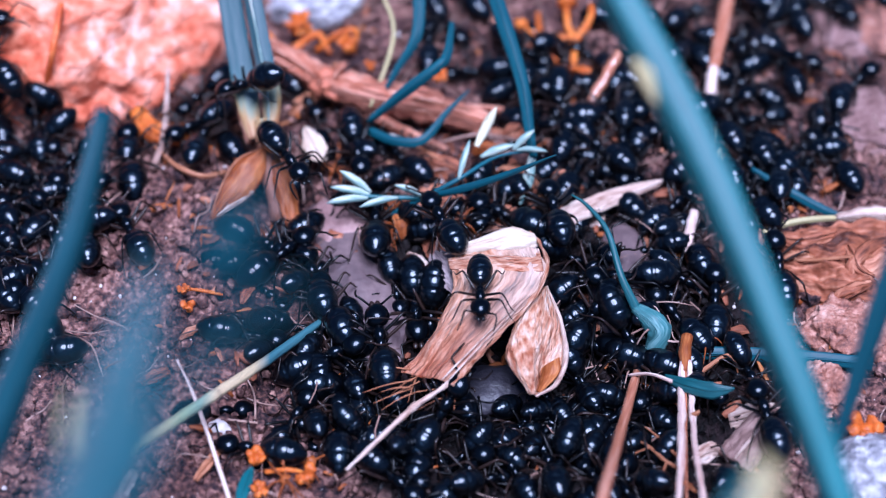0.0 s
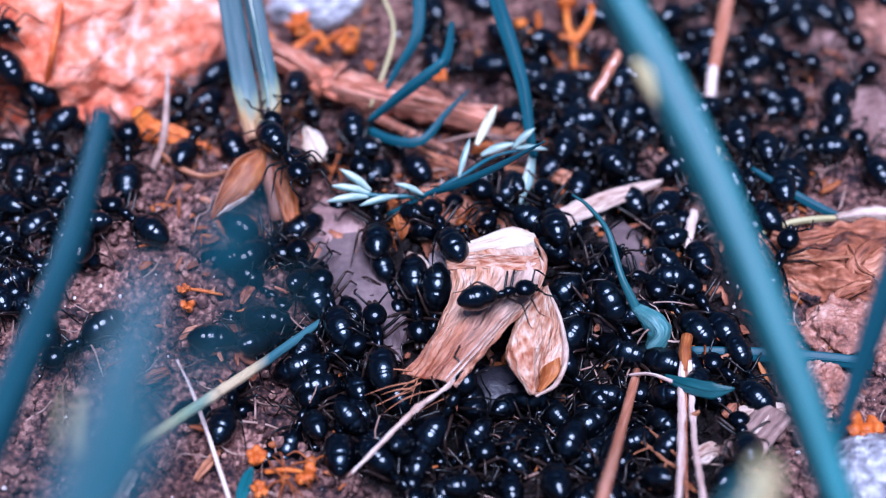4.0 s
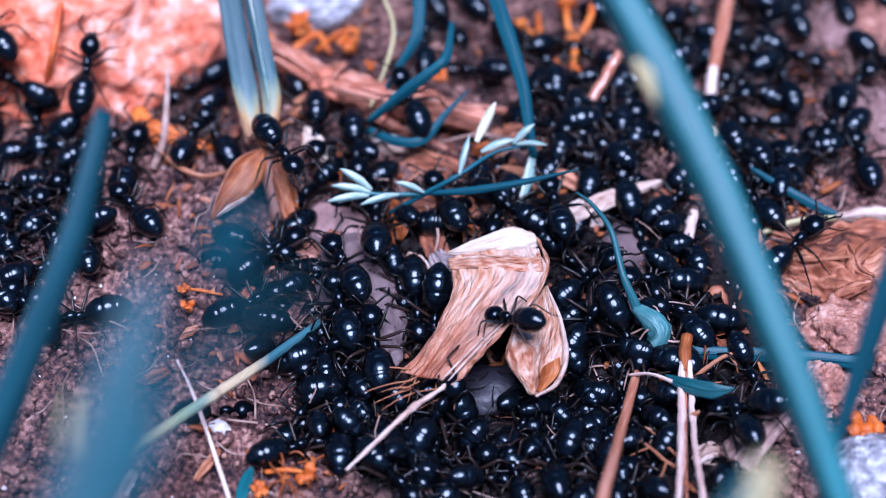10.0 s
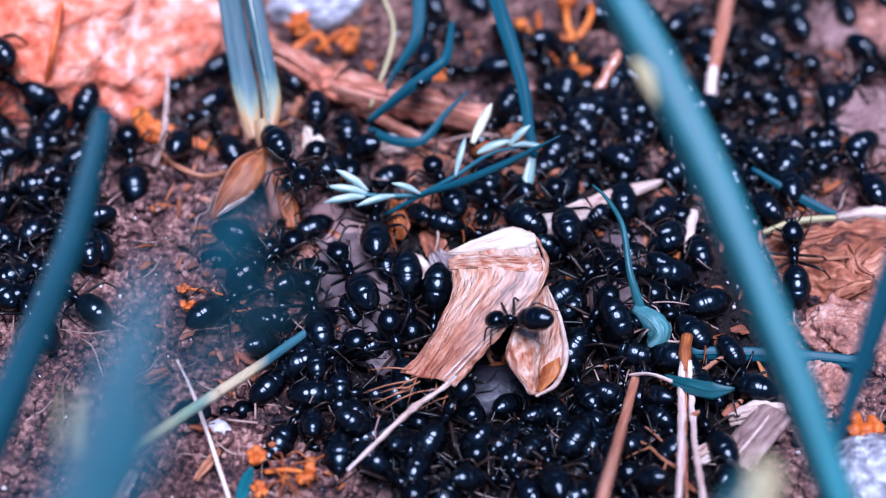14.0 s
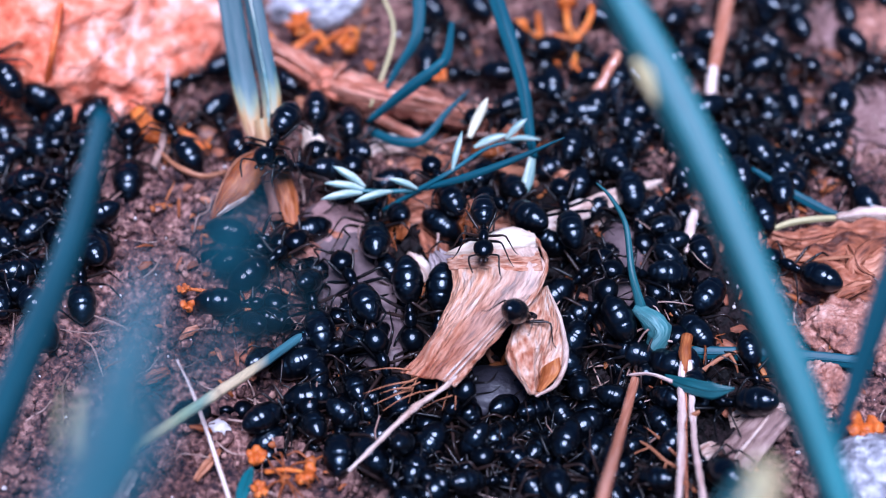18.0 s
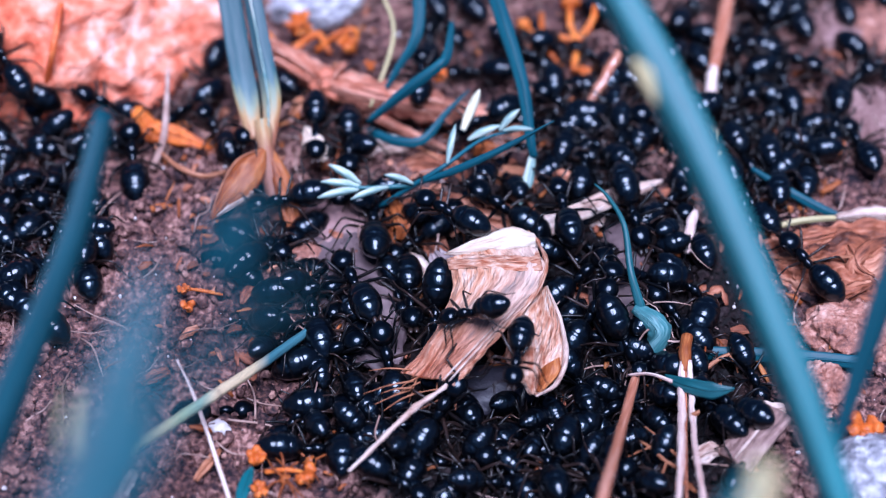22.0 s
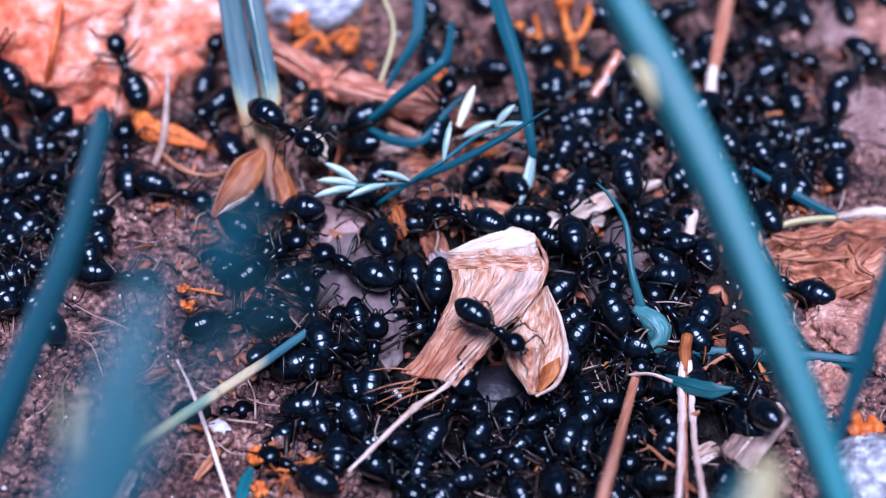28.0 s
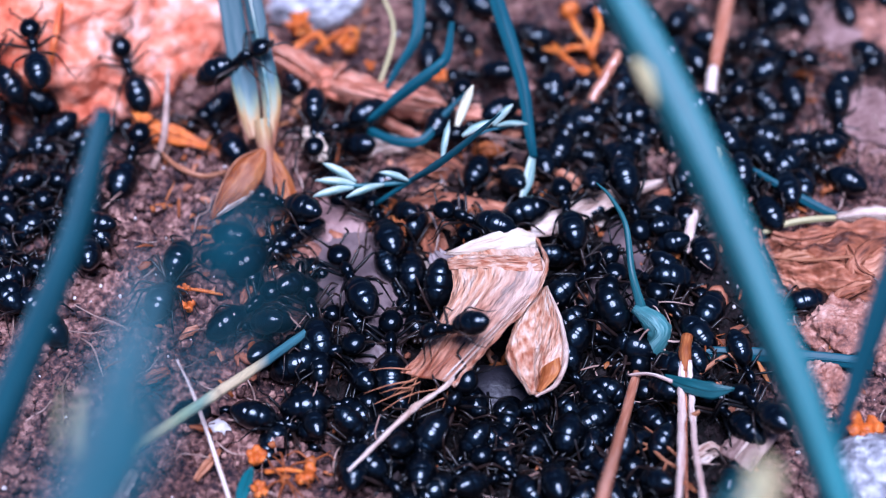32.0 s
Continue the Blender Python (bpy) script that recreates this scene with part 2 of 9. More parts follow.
def tuft_surface():
    """Grass that turns from teal to yellow and brown towards its root, with pale streaks."""
    m = surface("tuft_grass", [(0, 0, 0), (1, 1, 1)], 900, 0.55, 0.05, 1500, 0.3, 0.3, (0.1, 1, 1), grain=True)
    n, l = m.node_tree.nodes, m.node_tree.links
    streak = next(k for k in n if k.bl_idname == "ShaderNodeValToRGB")
    tc = next(k for k in n if k.bl_idname == "ShaderNodeTexCoord")
    sep, rng, ramp, mix = n.new("ShaderNodeSeparateXYZ"), n.new("ShaderNodeMapRange"), n.new("ShaderNodeValToRGB"), n.new("ShaderNodeMix")
    l.new(tc.outputs["Object"], sep.inputs[0])
    l.new(sep.outputs[2], rng.inputs[0])
    rng.inputs[1].default_value, rng.inputs[2].default_value = 0, 12 * MM
    wob = n.new("ShaderNodeMath")
    wob.operation = "MULTIPLY_ADD"
    wob.inputs[1].default_value = 0.16
    l.new(streak.outputs[0], wob.inputs[0])
    l.new(rng.outputs[0], wob.inputs[2])
    l.new(wob.outputs[0], ramp.inputs[0])
    e = ramp.color_ramp.elements
    e[0].position, e[0].color = 0.18, (0.20, 0.07, 0.035, 1)
    e[1].position, e[1].color = 0.80, (0.009, 0.058, 0.076, 1)
    for at, c in ((0.43, (0.24, 0.075, 0.025, 1)), (0.54, (0.36, 0.21, 0.065, 1)), (0.62, (0.19, 0.22, 0.13, 1)), (0.70, (0.016, 0.078, 0.095, 1))):
        e.new(at).color = c
    mix.data_type, mix.blend_type = "RGBA", "SCREEN"
    mix.inputs[0].default_value = 0.10
    l.new(ramp.outputs[0], mix.inputs[6])
    l.new(streak.outputs[0], mix.inputs[7])
    l.new(mix.outputs[2], n["Principled BSDF"].inputs["Base Color"])
    return m


TUFT = tuft_surface()


# ---- mesh helpers ----
def finish(bm, name, material, smooth=True):
    bmesh.ops.recalc_face_normals(bm, faces=bm.faces)
    me = bpy.data.meshes.new(name)
    bm.to_mesh(me)
    bm.free()
    if smooth:
        me.polygons.foreach_set("use_smooth", [True] * len(me.polygons))
    me.materials.append(material)
    return me


def part(name, bm, material, parent=None, label="", smooth=True):
    """Links a bmesh as one mesh object, under a thing or a part."""
    ob = new(name, bm if isinstance(bm, bpy.types.Mesh) else finish(bm, name, material, smooth))
    ob.parent = parent
    return tagged(ob, label)


def empty(name, at=(0, 0, 0)):
    ob = new(name)
    ob.empty_display_size = 2 * MM
    ob.location = Vector(at) * MM
    return ob


def smooth_path(points, steps):
    """Catmull-Rom curve through the points, as steps + 1 points."""
    p = [Vector(q) for q in points]
    p = [2 * p[0] - p[1]] + p + [2 * p[-1] - p[-2]]
    out, n = [], len(p) - 3
    for i in range(steps + 1):
        u = i / steps * n
        k = min(int(u), n - 1)
        t = u - k
        a, b, c, d = p[k:k + 4]
        out.append(0.5 * (2 * b + (c - a) * t + (2 * a - 5 * b + 4 * c - d) * t * t + (3 * b - a - 3 * c + d) * t ** 3))
    return out


def along(values, u):
    """A value between the given ones, u from 0 to 1."""
    k = u * (len(values) - 1)
    i = min(int(k), len(values) - 2)
    return values[i] + (values[i + 1] - values[i]) * (k - i)


def tube(points, radii, sides=8, steps=16, wobble=0.0, bm=None, origin=(0, 0, 0)):
    """A closed rod with varying radius along a smooth path, about origin."""
    bm = bm or bmesh.new()
    path = smooth_path(points, steps)
    o, rings = Vector(origin), []
    for i, p in enumerate(path):
        d = (path[min(i + 1, steps)] - path[max(i - 1, 0)]).normalized()
        s = d.cross(Vector((0.3, 0.2, 0.93))).normalized()
        q = d.cross(s)
        r = along(radii, i / steps)
        ring = []
        for k in range(sides):
            a = 2 * math.pi * k / sides
            rr = r * (1 + wobble * noise.noise((p + s * math.cos(a) * r * 2 + q * math.sin(a) * r * 2) * 0.9))
            ring.append(bm.verts.new((p - o + (s * math.cos(a) + q * math.sin(a)) * rr) * MM))
        rings.append(ring)
    for a, b in zip(rings, rings[1:]):
        for k in range(sides):
            bm.faces.new((a[k], a[(k + 1) % sides], b[(k + 1) % sides], b[k]))
    bm.faces.new(rings[0])
    bm.faces.new(rings[-1][::-1])
    uv, n = bm.loops.layers.uv.verify(), (path[-1] - path[0]).length * MM / steps
    place = {v: (i * n, k * max(radii) * MM * 0.8) for i, ring in enumerate(rings) for k, v in enumerate(ring)}
    for f in bm.faces:
        for c in f.loops:
            if c.vert in place:
                c[uv].uv = place[c.vert]
    return bm


def sheet(points, widths, curls, face=(0, -0.6, 0.8), thick=0.12, steps=28, across=10, crease=0.0, ridge=0.0, ragged=0.0, bm=None, origin=(0, 0, 0), seed=0.0):
    """A leaf or blade: a strip along a path, its cross-section an arc of curls degrees about the path, with thickness.
    face: the way its upper side looks; ridge: a keel along the middle; crease: relief; ragged: uneven rim."""
    bm = bm or bmesh.new()
    path = smooth_path(points, steps)
    o, f, top, low = Vector(origin), Vector(face).normalized(), [], []
    for i, p in enumerate(path):
        u = i / steps
        d = (path[min(i + 1, steps)] - path[max(i - 1, 0)]).normalized()
        s = d.cross(f).normalized()
        nrm = s.cross(d).normalized()
        w, c = along(widths, u), radians(along(curls, u))
        rows = ([], [])
        for k in range(across + 1):
            v = 2 * k / across - 1
            vv = v * (1 + ragged * noise.noise(Vector((u * 9, v * 0.8 + seed, seed))))
            if abs(c) > 0.05:
                r = w / c
                q = s * (r * math.sin(vv * c / 2)) + nrm * (r * (math.cos(vv * c / 2) - 1))
            else:
                q = s * (w / 2 * vv)
            bumpy = crease * (noise.noise(Vector((u * 5 + seed, v * 7, seed))) + 0.5 * noise.noise(Vector((u * 14, v * 16 + seed, 3))) + 0.45 * noise.noise(Vector((u * 4 + seed, v * 26, 7))))
            q = q + nrm * (bumpy - ridge * abs(v))
            t = thick * (1.0 - 0.75 * abs(v)) * min(1.0, 0.25 + min(u, 1 - u) * 8)
            rows[0].append(bm.verts.new((p - o + q + nrm * t / 2) * MM))
            rows[1].append(bm.verts.new((p - o + q - nrm * t / 2) * MM))
        top.append(rows[0])
        low.append(rows[1])
    return skin(bm, top, low, sum((b - a).length for a, b in zip(path, path[1:])), max(widths), seed)


def skin(bm, top, low, length, width, seed):
    """Closes two grids of points, upper and lower side, into a thin solid with a grain along it."""
    steps, across = len(top) - 1, len(top[0]) - 1
    for i in range(steps):
        for k in range(across):
            bm.faces.new((top[i][k], top[i][k + 1], top[i + 1][k + 1], top[i + 1][k]))
            bm.faces.new((low[i][k + 1], low[i][k], low[i + 1][k], low[i + 1][k + 1]))
        bm.faces.new((top[i][0], top[i + 1][0], low[i + 1][0], low[i][0]))
        bm.faces.new((top[i + 1][across], top[i][across], low[i][across], low[i + 1][across]))
    for k in range(across):
        bm.faces.new((top[0][k + 1], top[0][k], low[0][k], low[0][k + 1]))
        bm.faces.new((top[steps][k], top[steps][k + 1], low[steps][k + 1], low[steps][k]))
    uv = bm.loops.layers.uv.verify()
    place = {v: (i * length * MM / steps + seed, k * width * MM / across + seed) for half in (top, low) for i, row in enumerate(half) for k, v in enumerate(row)}
    for g in bm.faces:
        for c in g.loops:
            if c.vert in place:
                c[uv].uv = place[c.vert]
    return bm


def loft(left, right, bulge, crease=0.3, steps=60, across=36, thick=0.16, ragged=0.02, origin=(0, 0, 0), seed=0.0):
    """A leaf spread between two rims, bulging by so much across, with creases along and across it."""
    bm = bmesh.new()
    a, b, o, top, low = smooth_path(left, steps), smooth_path(right, steps), Vector(origin), [], []
    for i in range(steps + 1):
        u = i / steps
        d = (a[min(i + 1, steps)] + b[min(i + 1, steps)] - a[max(i - 1, 0)] - b[max(i - 1, 0)]).normalized()
        nrm = (b[i] - a[i]).cross(d).normalized()
        if nrm.z < 0:
            nrm = -nrm
        rows = ([], [])
        for k in range(across + 1):
            v = k / across
            vv = v + ragged * noise.noise(Vector((u * 11, v * 2 + seed, seed)))
            fold = crease * (noise.noise(Vector((u * 4 + seed, v * 4, seed))) + 0.45 * noise.noise(Vector((u * 7, v * 9 + seed, 3))) + 0.3 * noise.noise(Vector((u * 16 + v * 6, v * 12, seed))) + 0.3 * abs(noise.noise(Vector((u * 26, v * 20, 9 + seed)))))
            q = a[i].lerp(b[i], vv) + nrm * (along(bulge, u) * 4 * v * (1 - v) + fold * min(1, 0.35 + 5 * v * (1 - v)))
            t = thick * (0.35 + 2.6 * v * (1 - v))
            rows[0].append(bm.verts.new((q - o + nrm * t / 2) * MM))
            rows[1].append(bm.verts.new((q - o - nrm * t / 2) * MM))
        top.append(rows[0])
        low.append(rows[1])
    return skin(bm, top, low, sum((q - p).length for p, q in zip(a, a[1:])), max((q - p).length for p, q in zip(a, b)), seed)


def lump(size, rough=0.25, detail=3, freq=1.2, seed=0.0, flat=0.0, bm=None, centre=(0, 0, 0)):
    """A stone or clod: a displaced ball of the given half sizes."""
    bm = bm or bmesh.new()
    made = bmesh.ops.create_icosphere(bm, subdivisions=detail, radius=1)["verts"]
    for v in made:
        n = v.co.normalized()
        k = 1 + rough * (noise.noise(n * freq + Vector((seed, 0, 0))) + 0.5 * noise.noise(n * freq * 2.7 + Vector((0, seed, 0))) + 0.28 * noise.noise(n * freq * 7 + Vector((0, 0, seed))))
        c = n * k
        if flat and c.z < -flat:
            c.z = -flat
        v.co = (Vector((c.x * size[0], c.y * size[1], c.z * size[2])) + Vector(centre)) * MM
    return bm


# ---- ground ----
def hill(x, y):
    """Height of the ground at a place, in millimetres."""
    pit = -3.3 * math.exp(-(((x - 5) / 15) ** 2 + ((y + 17) / 9) ** 2))
    rise = 1.6 * math.exp(-(((x + 27) / 9) ** 2 + ((y + 2) / 14) ** 2))
    return pit + rise + 0.45 * math.sin(x * 0.21 + 1.3) * math.sin(y * 0.27 + 0.4) + 0.2 * math.sin(x * 0.6 + y * 0.4)


def build_ground():
    near = [-60 + 0.32 * i for i in range(376)]
    far, step, s = [], 1.0, near[-1]
    while s < 40000:
        s += step
        far.append(s)
        step *= 1.35
    ticks = [-60 - (f - near[-1]) for f in reversed(far)] + near + far
    n = len(ticks)
    verts = []
    for y in ticks:
        for x in ticks:
            r = max(abs(x), abs(y))
            z = hill(x, y) if r < 90 else 0
            v = Vector((x, y, 0))
            if r < 75:
                z += 0.6 * noise.noise(v * 0.35) + 0.55 * noise.noise(v * 0.8) + 0.7 * abs(noise.noise(v * 1.7)) - 0.25 + 0.22 * noise.noise(v * 4.2)
            verts.append((x * MM, y * MM, z * MM))
    faces = [(j * n + i, j * n + i + 1, (j + 1) * n + i + 1, (j + 1) * n + i) for j in range(n - 1) for i in range(n - 1)]
    me = bpy.data.meshes.new("ground")
    me.from_pydata(verts, [], faces)
    me.polygons.foreach_set("use_smooth", [True] * len(me.polygons))
    me.materials.append(SOIL)
    tagged(new("ground", me), "pinkish brown crumbly bare soil", "ground", kind="structure")


build_ground()


def soil_stuff(name, label, material, count, sizes, area, seed, sink=0.3):
    """Loose crumbs strewn over the ground, one object."""
    rnd = random.Random(seed)
    base = bmesh.new()
    bmesh.ops.create_icosphere(base, subdivisions=1, radius=1)
    pv, pf = [v.co.copy() for v in base.verts], [[v.index for v in f.verts] for f in base.faces]
    base.free()
    verts, faces = [], []
    for _ in range(count):
        x, y = rnd.uniform(area[0], area[1]), rnd.uniform(area[2], area[3])
        r = sizes[0] + (sizes[1] - sizes[0]) * rnd.random() ** 3
        z = hill(x, y) + 0.25 + r * (1 - sink) * 0.5
        e = Euler((rnd.random() * 6, rnd.random() * 6, rnd.random() * 6)).to_matrix()
        k, q = len(verts), (rnd.uniform(0.7, 1.2), rnd.uniform(0.6, 1.1), rnd.uniform(0.5, 0.9))
        for v in pv:
            c = e @ Vector((v.x * q[0], v.y * q[1], v.z * q[2])) * r * rnd.uniform(0.75, 1.2)
            verts.append(((x + c.x) * MM, (y + c.y) * MM, (z + c.z) * MM))
        faces += [[i + k for i in f] for f in pf]
    me = bpy.data.meshes.new(name)
    me.from_pydata(verts, [], faces)
    me.materials.append(material)
    return tagged(new(name, me), label, "soil", kind="stuff")


soil_stuff("soil_crumbs", "loose brown soil crumbs on the ground", CRUMB, 15000, (0.09, 0.8), (-50, 50, -36, 46), 3)
soil_stuff("pale_grit", "tiny pale quartz grains in the soil", GRIT, 700, (0.06, 0.28), (-50, 50, -36, 46), 4)


# ---- stones ----
def stone(name, at, size, material, label, rough=0.25, turn=0, seed=0.0, freq=1.2, detail=4, flat=0.6, tilt=(0, 0)):
    ob = part(name, lump(size, rough, detail, freq, seed, flat), material)
    ob.matrix_basis = Matrix.Translation(Vector(at) * MM) @ Euler((radians(tilt[0]), radians(tilt[1]), radians(turn))).to_matrix().to_4x4()
    return tagged(ob, label, "stone")


stone("rock", (-41.5, 32.5, 1), (19.5, 17.5, 11), ROCK, "sunlit pink-orange rough rock at the edge of the soil", 0.17, 0, 2.0, 1.3, 6, 0.4)
stone("grey_stone", (34.71, -26.0, 1.0), (4.5, 4, 3), GREYROCK, "speckled grey and white stone half in soil", 0.25, 20, 5.0)
stone("flat_stone", (-7.72, -4.38, 0.07), (3.7, 10.2, 1.5), SLAB, "smooth mauve flat stone under the ants", 0.16, 18, 1.0, 1.0, 5, 0.5)
stone("flat_stone", (-9.56, 2.27, 0.47), (2.7, 3.2, 1.0), PINKSTONE, "pale pink flat stone behind the mauve slab", 0.2, 30, 16.0, 1.2, 5, 0.5)
stone("flat_stone", (4.42, -14.47, -2.02), (3.4, 2.6, 1.3), SLATE, "smooth dark flat stone under the dry leaf", 0.16, 5, 3.0, 1.0, 4, 0.5)
stone("flat_stone", (15.63, -3.61, 0.32), (2.6, 6.5, 1.2), SLAB, "smooth mauve flat stone beside the bent stem", 0.16, -8, 4.0, 1.0, 4, 0.5)
stone("flat_stone", (-40.04, 8.52, 0.07), (2.2, 4.6, 1.2), PEBBLE, "pale pink flat stone among the ants", 0.2, 10, 6.0)
stone("pebble", (-18.61, -20.13, 0.09), (0.9, 0.75, 0.7), GRIT, "small white quartz pebble on the soil", 0.3, 0, 7.0, 1.6, 3)
stone("pebble", (32.53, -16.87, 1.09), (2.3, 2.5, 1.8), PEBBLE, "chipped pink pebble beside a grass blade", 0.28, 30, 8.0, 1.9, 5)
stone("pebble", (35.29, -10.14, 0.36), (3.7, 4.0, 2.0), PEBBLE, "chipped pink pebble beside dry litter", 0.3, 70, 9.0, 2.0, 5)
stone("stone", (-12.87, 32.8, 0.77), (4.5, 3, 2), GREYROCK, "blurred pale grey stone behind the twig", 0.25, 0, 10.0)
stone("stone", (44.51, 31.54, 0.19), (4, 5, 1.5), PEBBLE, "blurred pink stone in the soil", 0.25, 0, 11.0)
stone("clay_patch", (39.79, 30.24, -0.18), (5.5, 4.6, 1.1), CLAY, "smooth pale pinkish clay patch among the far ants", 0.3, 20, 14.0, 1.4, 4, 0.3)
stone("clay_patch", (41.28, 16.23, 0.30), (4.5, 5.5, 1.1), CLAY, "smooth pale pinkish clay patch beside the litter", 0.3, 60, 15.0, 1.4, 4, 0.3)
stone("soil_clod", (-12.37, -1.37, 0.46), (2.0, 1.6, 1.0), PEBBLE, "small reddish clod beside the flat stone", 0.3, 0, 12.0, 1.4, 3)
stone("pebble", (-12.09, 11.67, 1.7), (0.9, 1.5, 1.2), GRIT, "small white pebble under the stems", 0.3, 0, 13.0, 1.5, 3)


# ---- grass and stems ----
def blade(name, label, points, widths, curls, material, face=(0, -0.75, 0.66), ridge=0.0, thick=0.18, crease=0.0, category="grass", steps=28, rib=True):
    o = points[0]
    b = empty(name, o)
    part("blade", sheet(points, widths, curls, face, thick, steps, 8, crease, ridge, 0.03, None, o), material, b)
    if rib:
        up = Vector(face).normalized() * thick * 0.45
        part("midrib", tube([Vector(q) + up for q in points], [w * 0.05 + 0.02 for w in widths], 6, steps, 0, None, o), material, b)
    return tagged(b, label, category)


LONG = blade("grass_leaf", "long teal grass blade leaning before the ants", [(25.38, -48.46, 26.34), (22.02, -40.47, 32.18), (17.59, -30.6, 38.38), (13.59, -22.64, 42.86), (10.17, -16.13, 46.03)],
      [2.3, 2.7, 3.0, 3.1, 2.8], [30, 35, 35, 35, 30], TEAL, (-0.35, -0.8, 0.45), ridge=0.7)
part("scar", sheet([Vector(q) - LONG.location / MM for q in ((12.34, -23.27, 44.18), (13.05, -24.23, 43.58), (13.76, -25.73, 42.5))], [0.5, 1.2, 0.2], [20, 20, 20], (-0.35, -0.8, 0.45), 0.1, 12, 6), YELLOWSTEM, LONG, "yellowed scar")
blade("grass_leaf", "blurred dark teal grass blade with a cut tip", [(-30.93, -44.62, 24.42), (-28.08, -37.39, 28.23), (-24.95, -28.46, 32.24), (-23.19, -19.63, 36.15)], [2.7, 2.7, 2.1, 1.5], [20, 20, 20, 20], SHADEDTEAL, (0.3, -0.95, 0.1), ridge=0.2)
blade("grass_leaf", "blurred teal grass blade beside the grey stone", [(27.18, -37.18, 20.35), (28.52, -34.32, 24.27), (29.83, -31.5, 28.15), (31.51, -27.61, 33.0)], [0.8, 1.8, 2.2, 2.2], [20, 30, 30, 30], SHADEDTEAL, (0.3, -0.95, 0.15), ridge=0.2)
blade("grass_leaf", "very blurred teal grass blade close to the lens", [(-14.54, -73.14, 63.32), (-13.38, -69.41, 65.33), (-12.53, -66.27, 66.81), (-11.84, -62.64, 68.74)], [2.8, 2.6, 2.1, 0.7], [20, 20, 20, 20], BLUELEAF, (0.2, -0.95, 0.3))
blade("grass_leaf", "very blurred narrow grass blade close to the lens", [(-13.13, -82.18, 76.72), (-12.0, -79.85, 78.81), (-11.43, -76.81, 78.86), (-10.88, -74.56, 79.54)], [0.5, 0.6, 0.5, 0.2], [20, 20, 20, 20], SHADEDTEAL, (0.2, -0.95, 0.3))
blade("grass_leaf", "very blurred grass blade close to the lens", [(-13.16, -71.25, 63.68), (-11.76, -69.24, 65.48), (-10.25, -67.12, 66.05), (-7.96, -64.79, 66.80)], [1.5, 1.6, 1.1, 0.3], [20, 20, 20, 20], BLUELEAF, (-0.1, -1, 0.0))
blade("grass_leaf", "blurred dark grass blade over the ants", [(-6.98, -62.24, 73.14), (-7.98, -63.56, 71.95), (-8.65, -64.72, 70.91), (-7.65, -65.54, 70.17)], [0.5, 2.2, 2.6, 0.8], [20, 20, 20, 20], SHADEDTEAL, (0.1, -1, -0.15))
blade("grass_leaf", "blurred dark grass blade low over the soil", [(-5.06, -66.52, 71.97), (-6.57, -67.33, 71.25), (-8.3, -67.97, 70.67), (-10.68, -69.09, 69.66)], [0.4, 1.8, 1.5, 0.5], [20, 20, 20, 20], SHADEDTEAL, (0.1, -1, -0.15))
blade("grass_leaf", "blurred pale cut grass tip close to the lens", [(14.53, -63.26, 48.0), (15.22, -61.62, 49.48), (16.31, -59.49, 50.05)], [2.2, 2.2, 1.9], [40, 40, 40], YELLOWSTEM, (0.1, -0.9, 0.4))
blade("grass_leaf", "blurred yellowed grass tip close to the lens", [(-18.8, -58.38, 49.69), (-18.89, -56.52, 50.02), (-18.8, -54.85, 50.18)], [0.5, 0.6, 0.3], [40, 40, 40], YELLOWSTEM, (0.1, -0.9, 0.3))
blade("grass_leaf", "blurred teal grass tip close to the lens", [(12.58, -65.46, 51.41), (13.64, -63.88, 52.82), (14.73, -62.13, 53.06)], [1.0, 1.0, 0.6], [40, 40, 40], TEAL, (0.1, -0.9, 0.4))
blade("grass_leaf", "small teal leaf tip over the straw", [(18.59, -15.87, 1.5), (20.24, -17.54, 2.57), (22.2, -18.56, 3.12), (24.01, -18.63, 3.51)], [0.6, 1.3, 1.5, 0.2], [30, 30, 30, 30], TEALGREEN)
blade("grass_leaf", "teal grass blade lying on the soil", [(21.04, -12.82, 0.96), (26.27, -13.25, 1.26), (31.4, -14.02, 1.7), (36.43, -14.36, 1.35)], [1.2, 1.3, 1.3, 1.2], [60, 60, 60, 60], MOSS)
blade("grass_leaf", "teal grass blade with a pale husk tip hanging down", [(4.26, 22.37, 13.0), (5.76, 16.95, 11.5), (7.26, 12.05, 9.0), (7.89, 8.0, 6.5), (8.25, 6.61, 5.0)], [1.5, 1.5, 1.25, 0.95, 0.7], [60, 60, 60, 60, 60], MOSS, ridge=0.15)
blade("husk", "pale husk at the end of a grass blade", [(8.16, 6.97, 5.0), (7.68, 4.91, 3.8), (6.94, 2.9, 2.8)], [0.7, 1.2, 0.2], [80, 80, 80], PALEGREEN, category="husk")
blade("grass_leaf", "bent teal grass blade over the twig", [(0.84, 18.46, 11.0), (0.41, 15.15, 10.0), (-0.47, 13.93, 9.5), (-3.33, 12.9, 7.5), (-7.05, 12.26, 4.0)], [0.5, 0.95, 1.0, 1.15, 0.6], [50, 60, 60, 50, 40], MOSS, ridge=0.1)
blade("grass_leaf", "thin teal grass blade behind the sprig", [(-2.24, 23.13, 11.0), (-2.43, 19.0, 9.0), (-4.19, 17.06, 6.5), (-6.07, 15.24, 4.0)], [1.3, 1.1, 0.7, 0.35], [50, 50, 50, 50], MOSS)
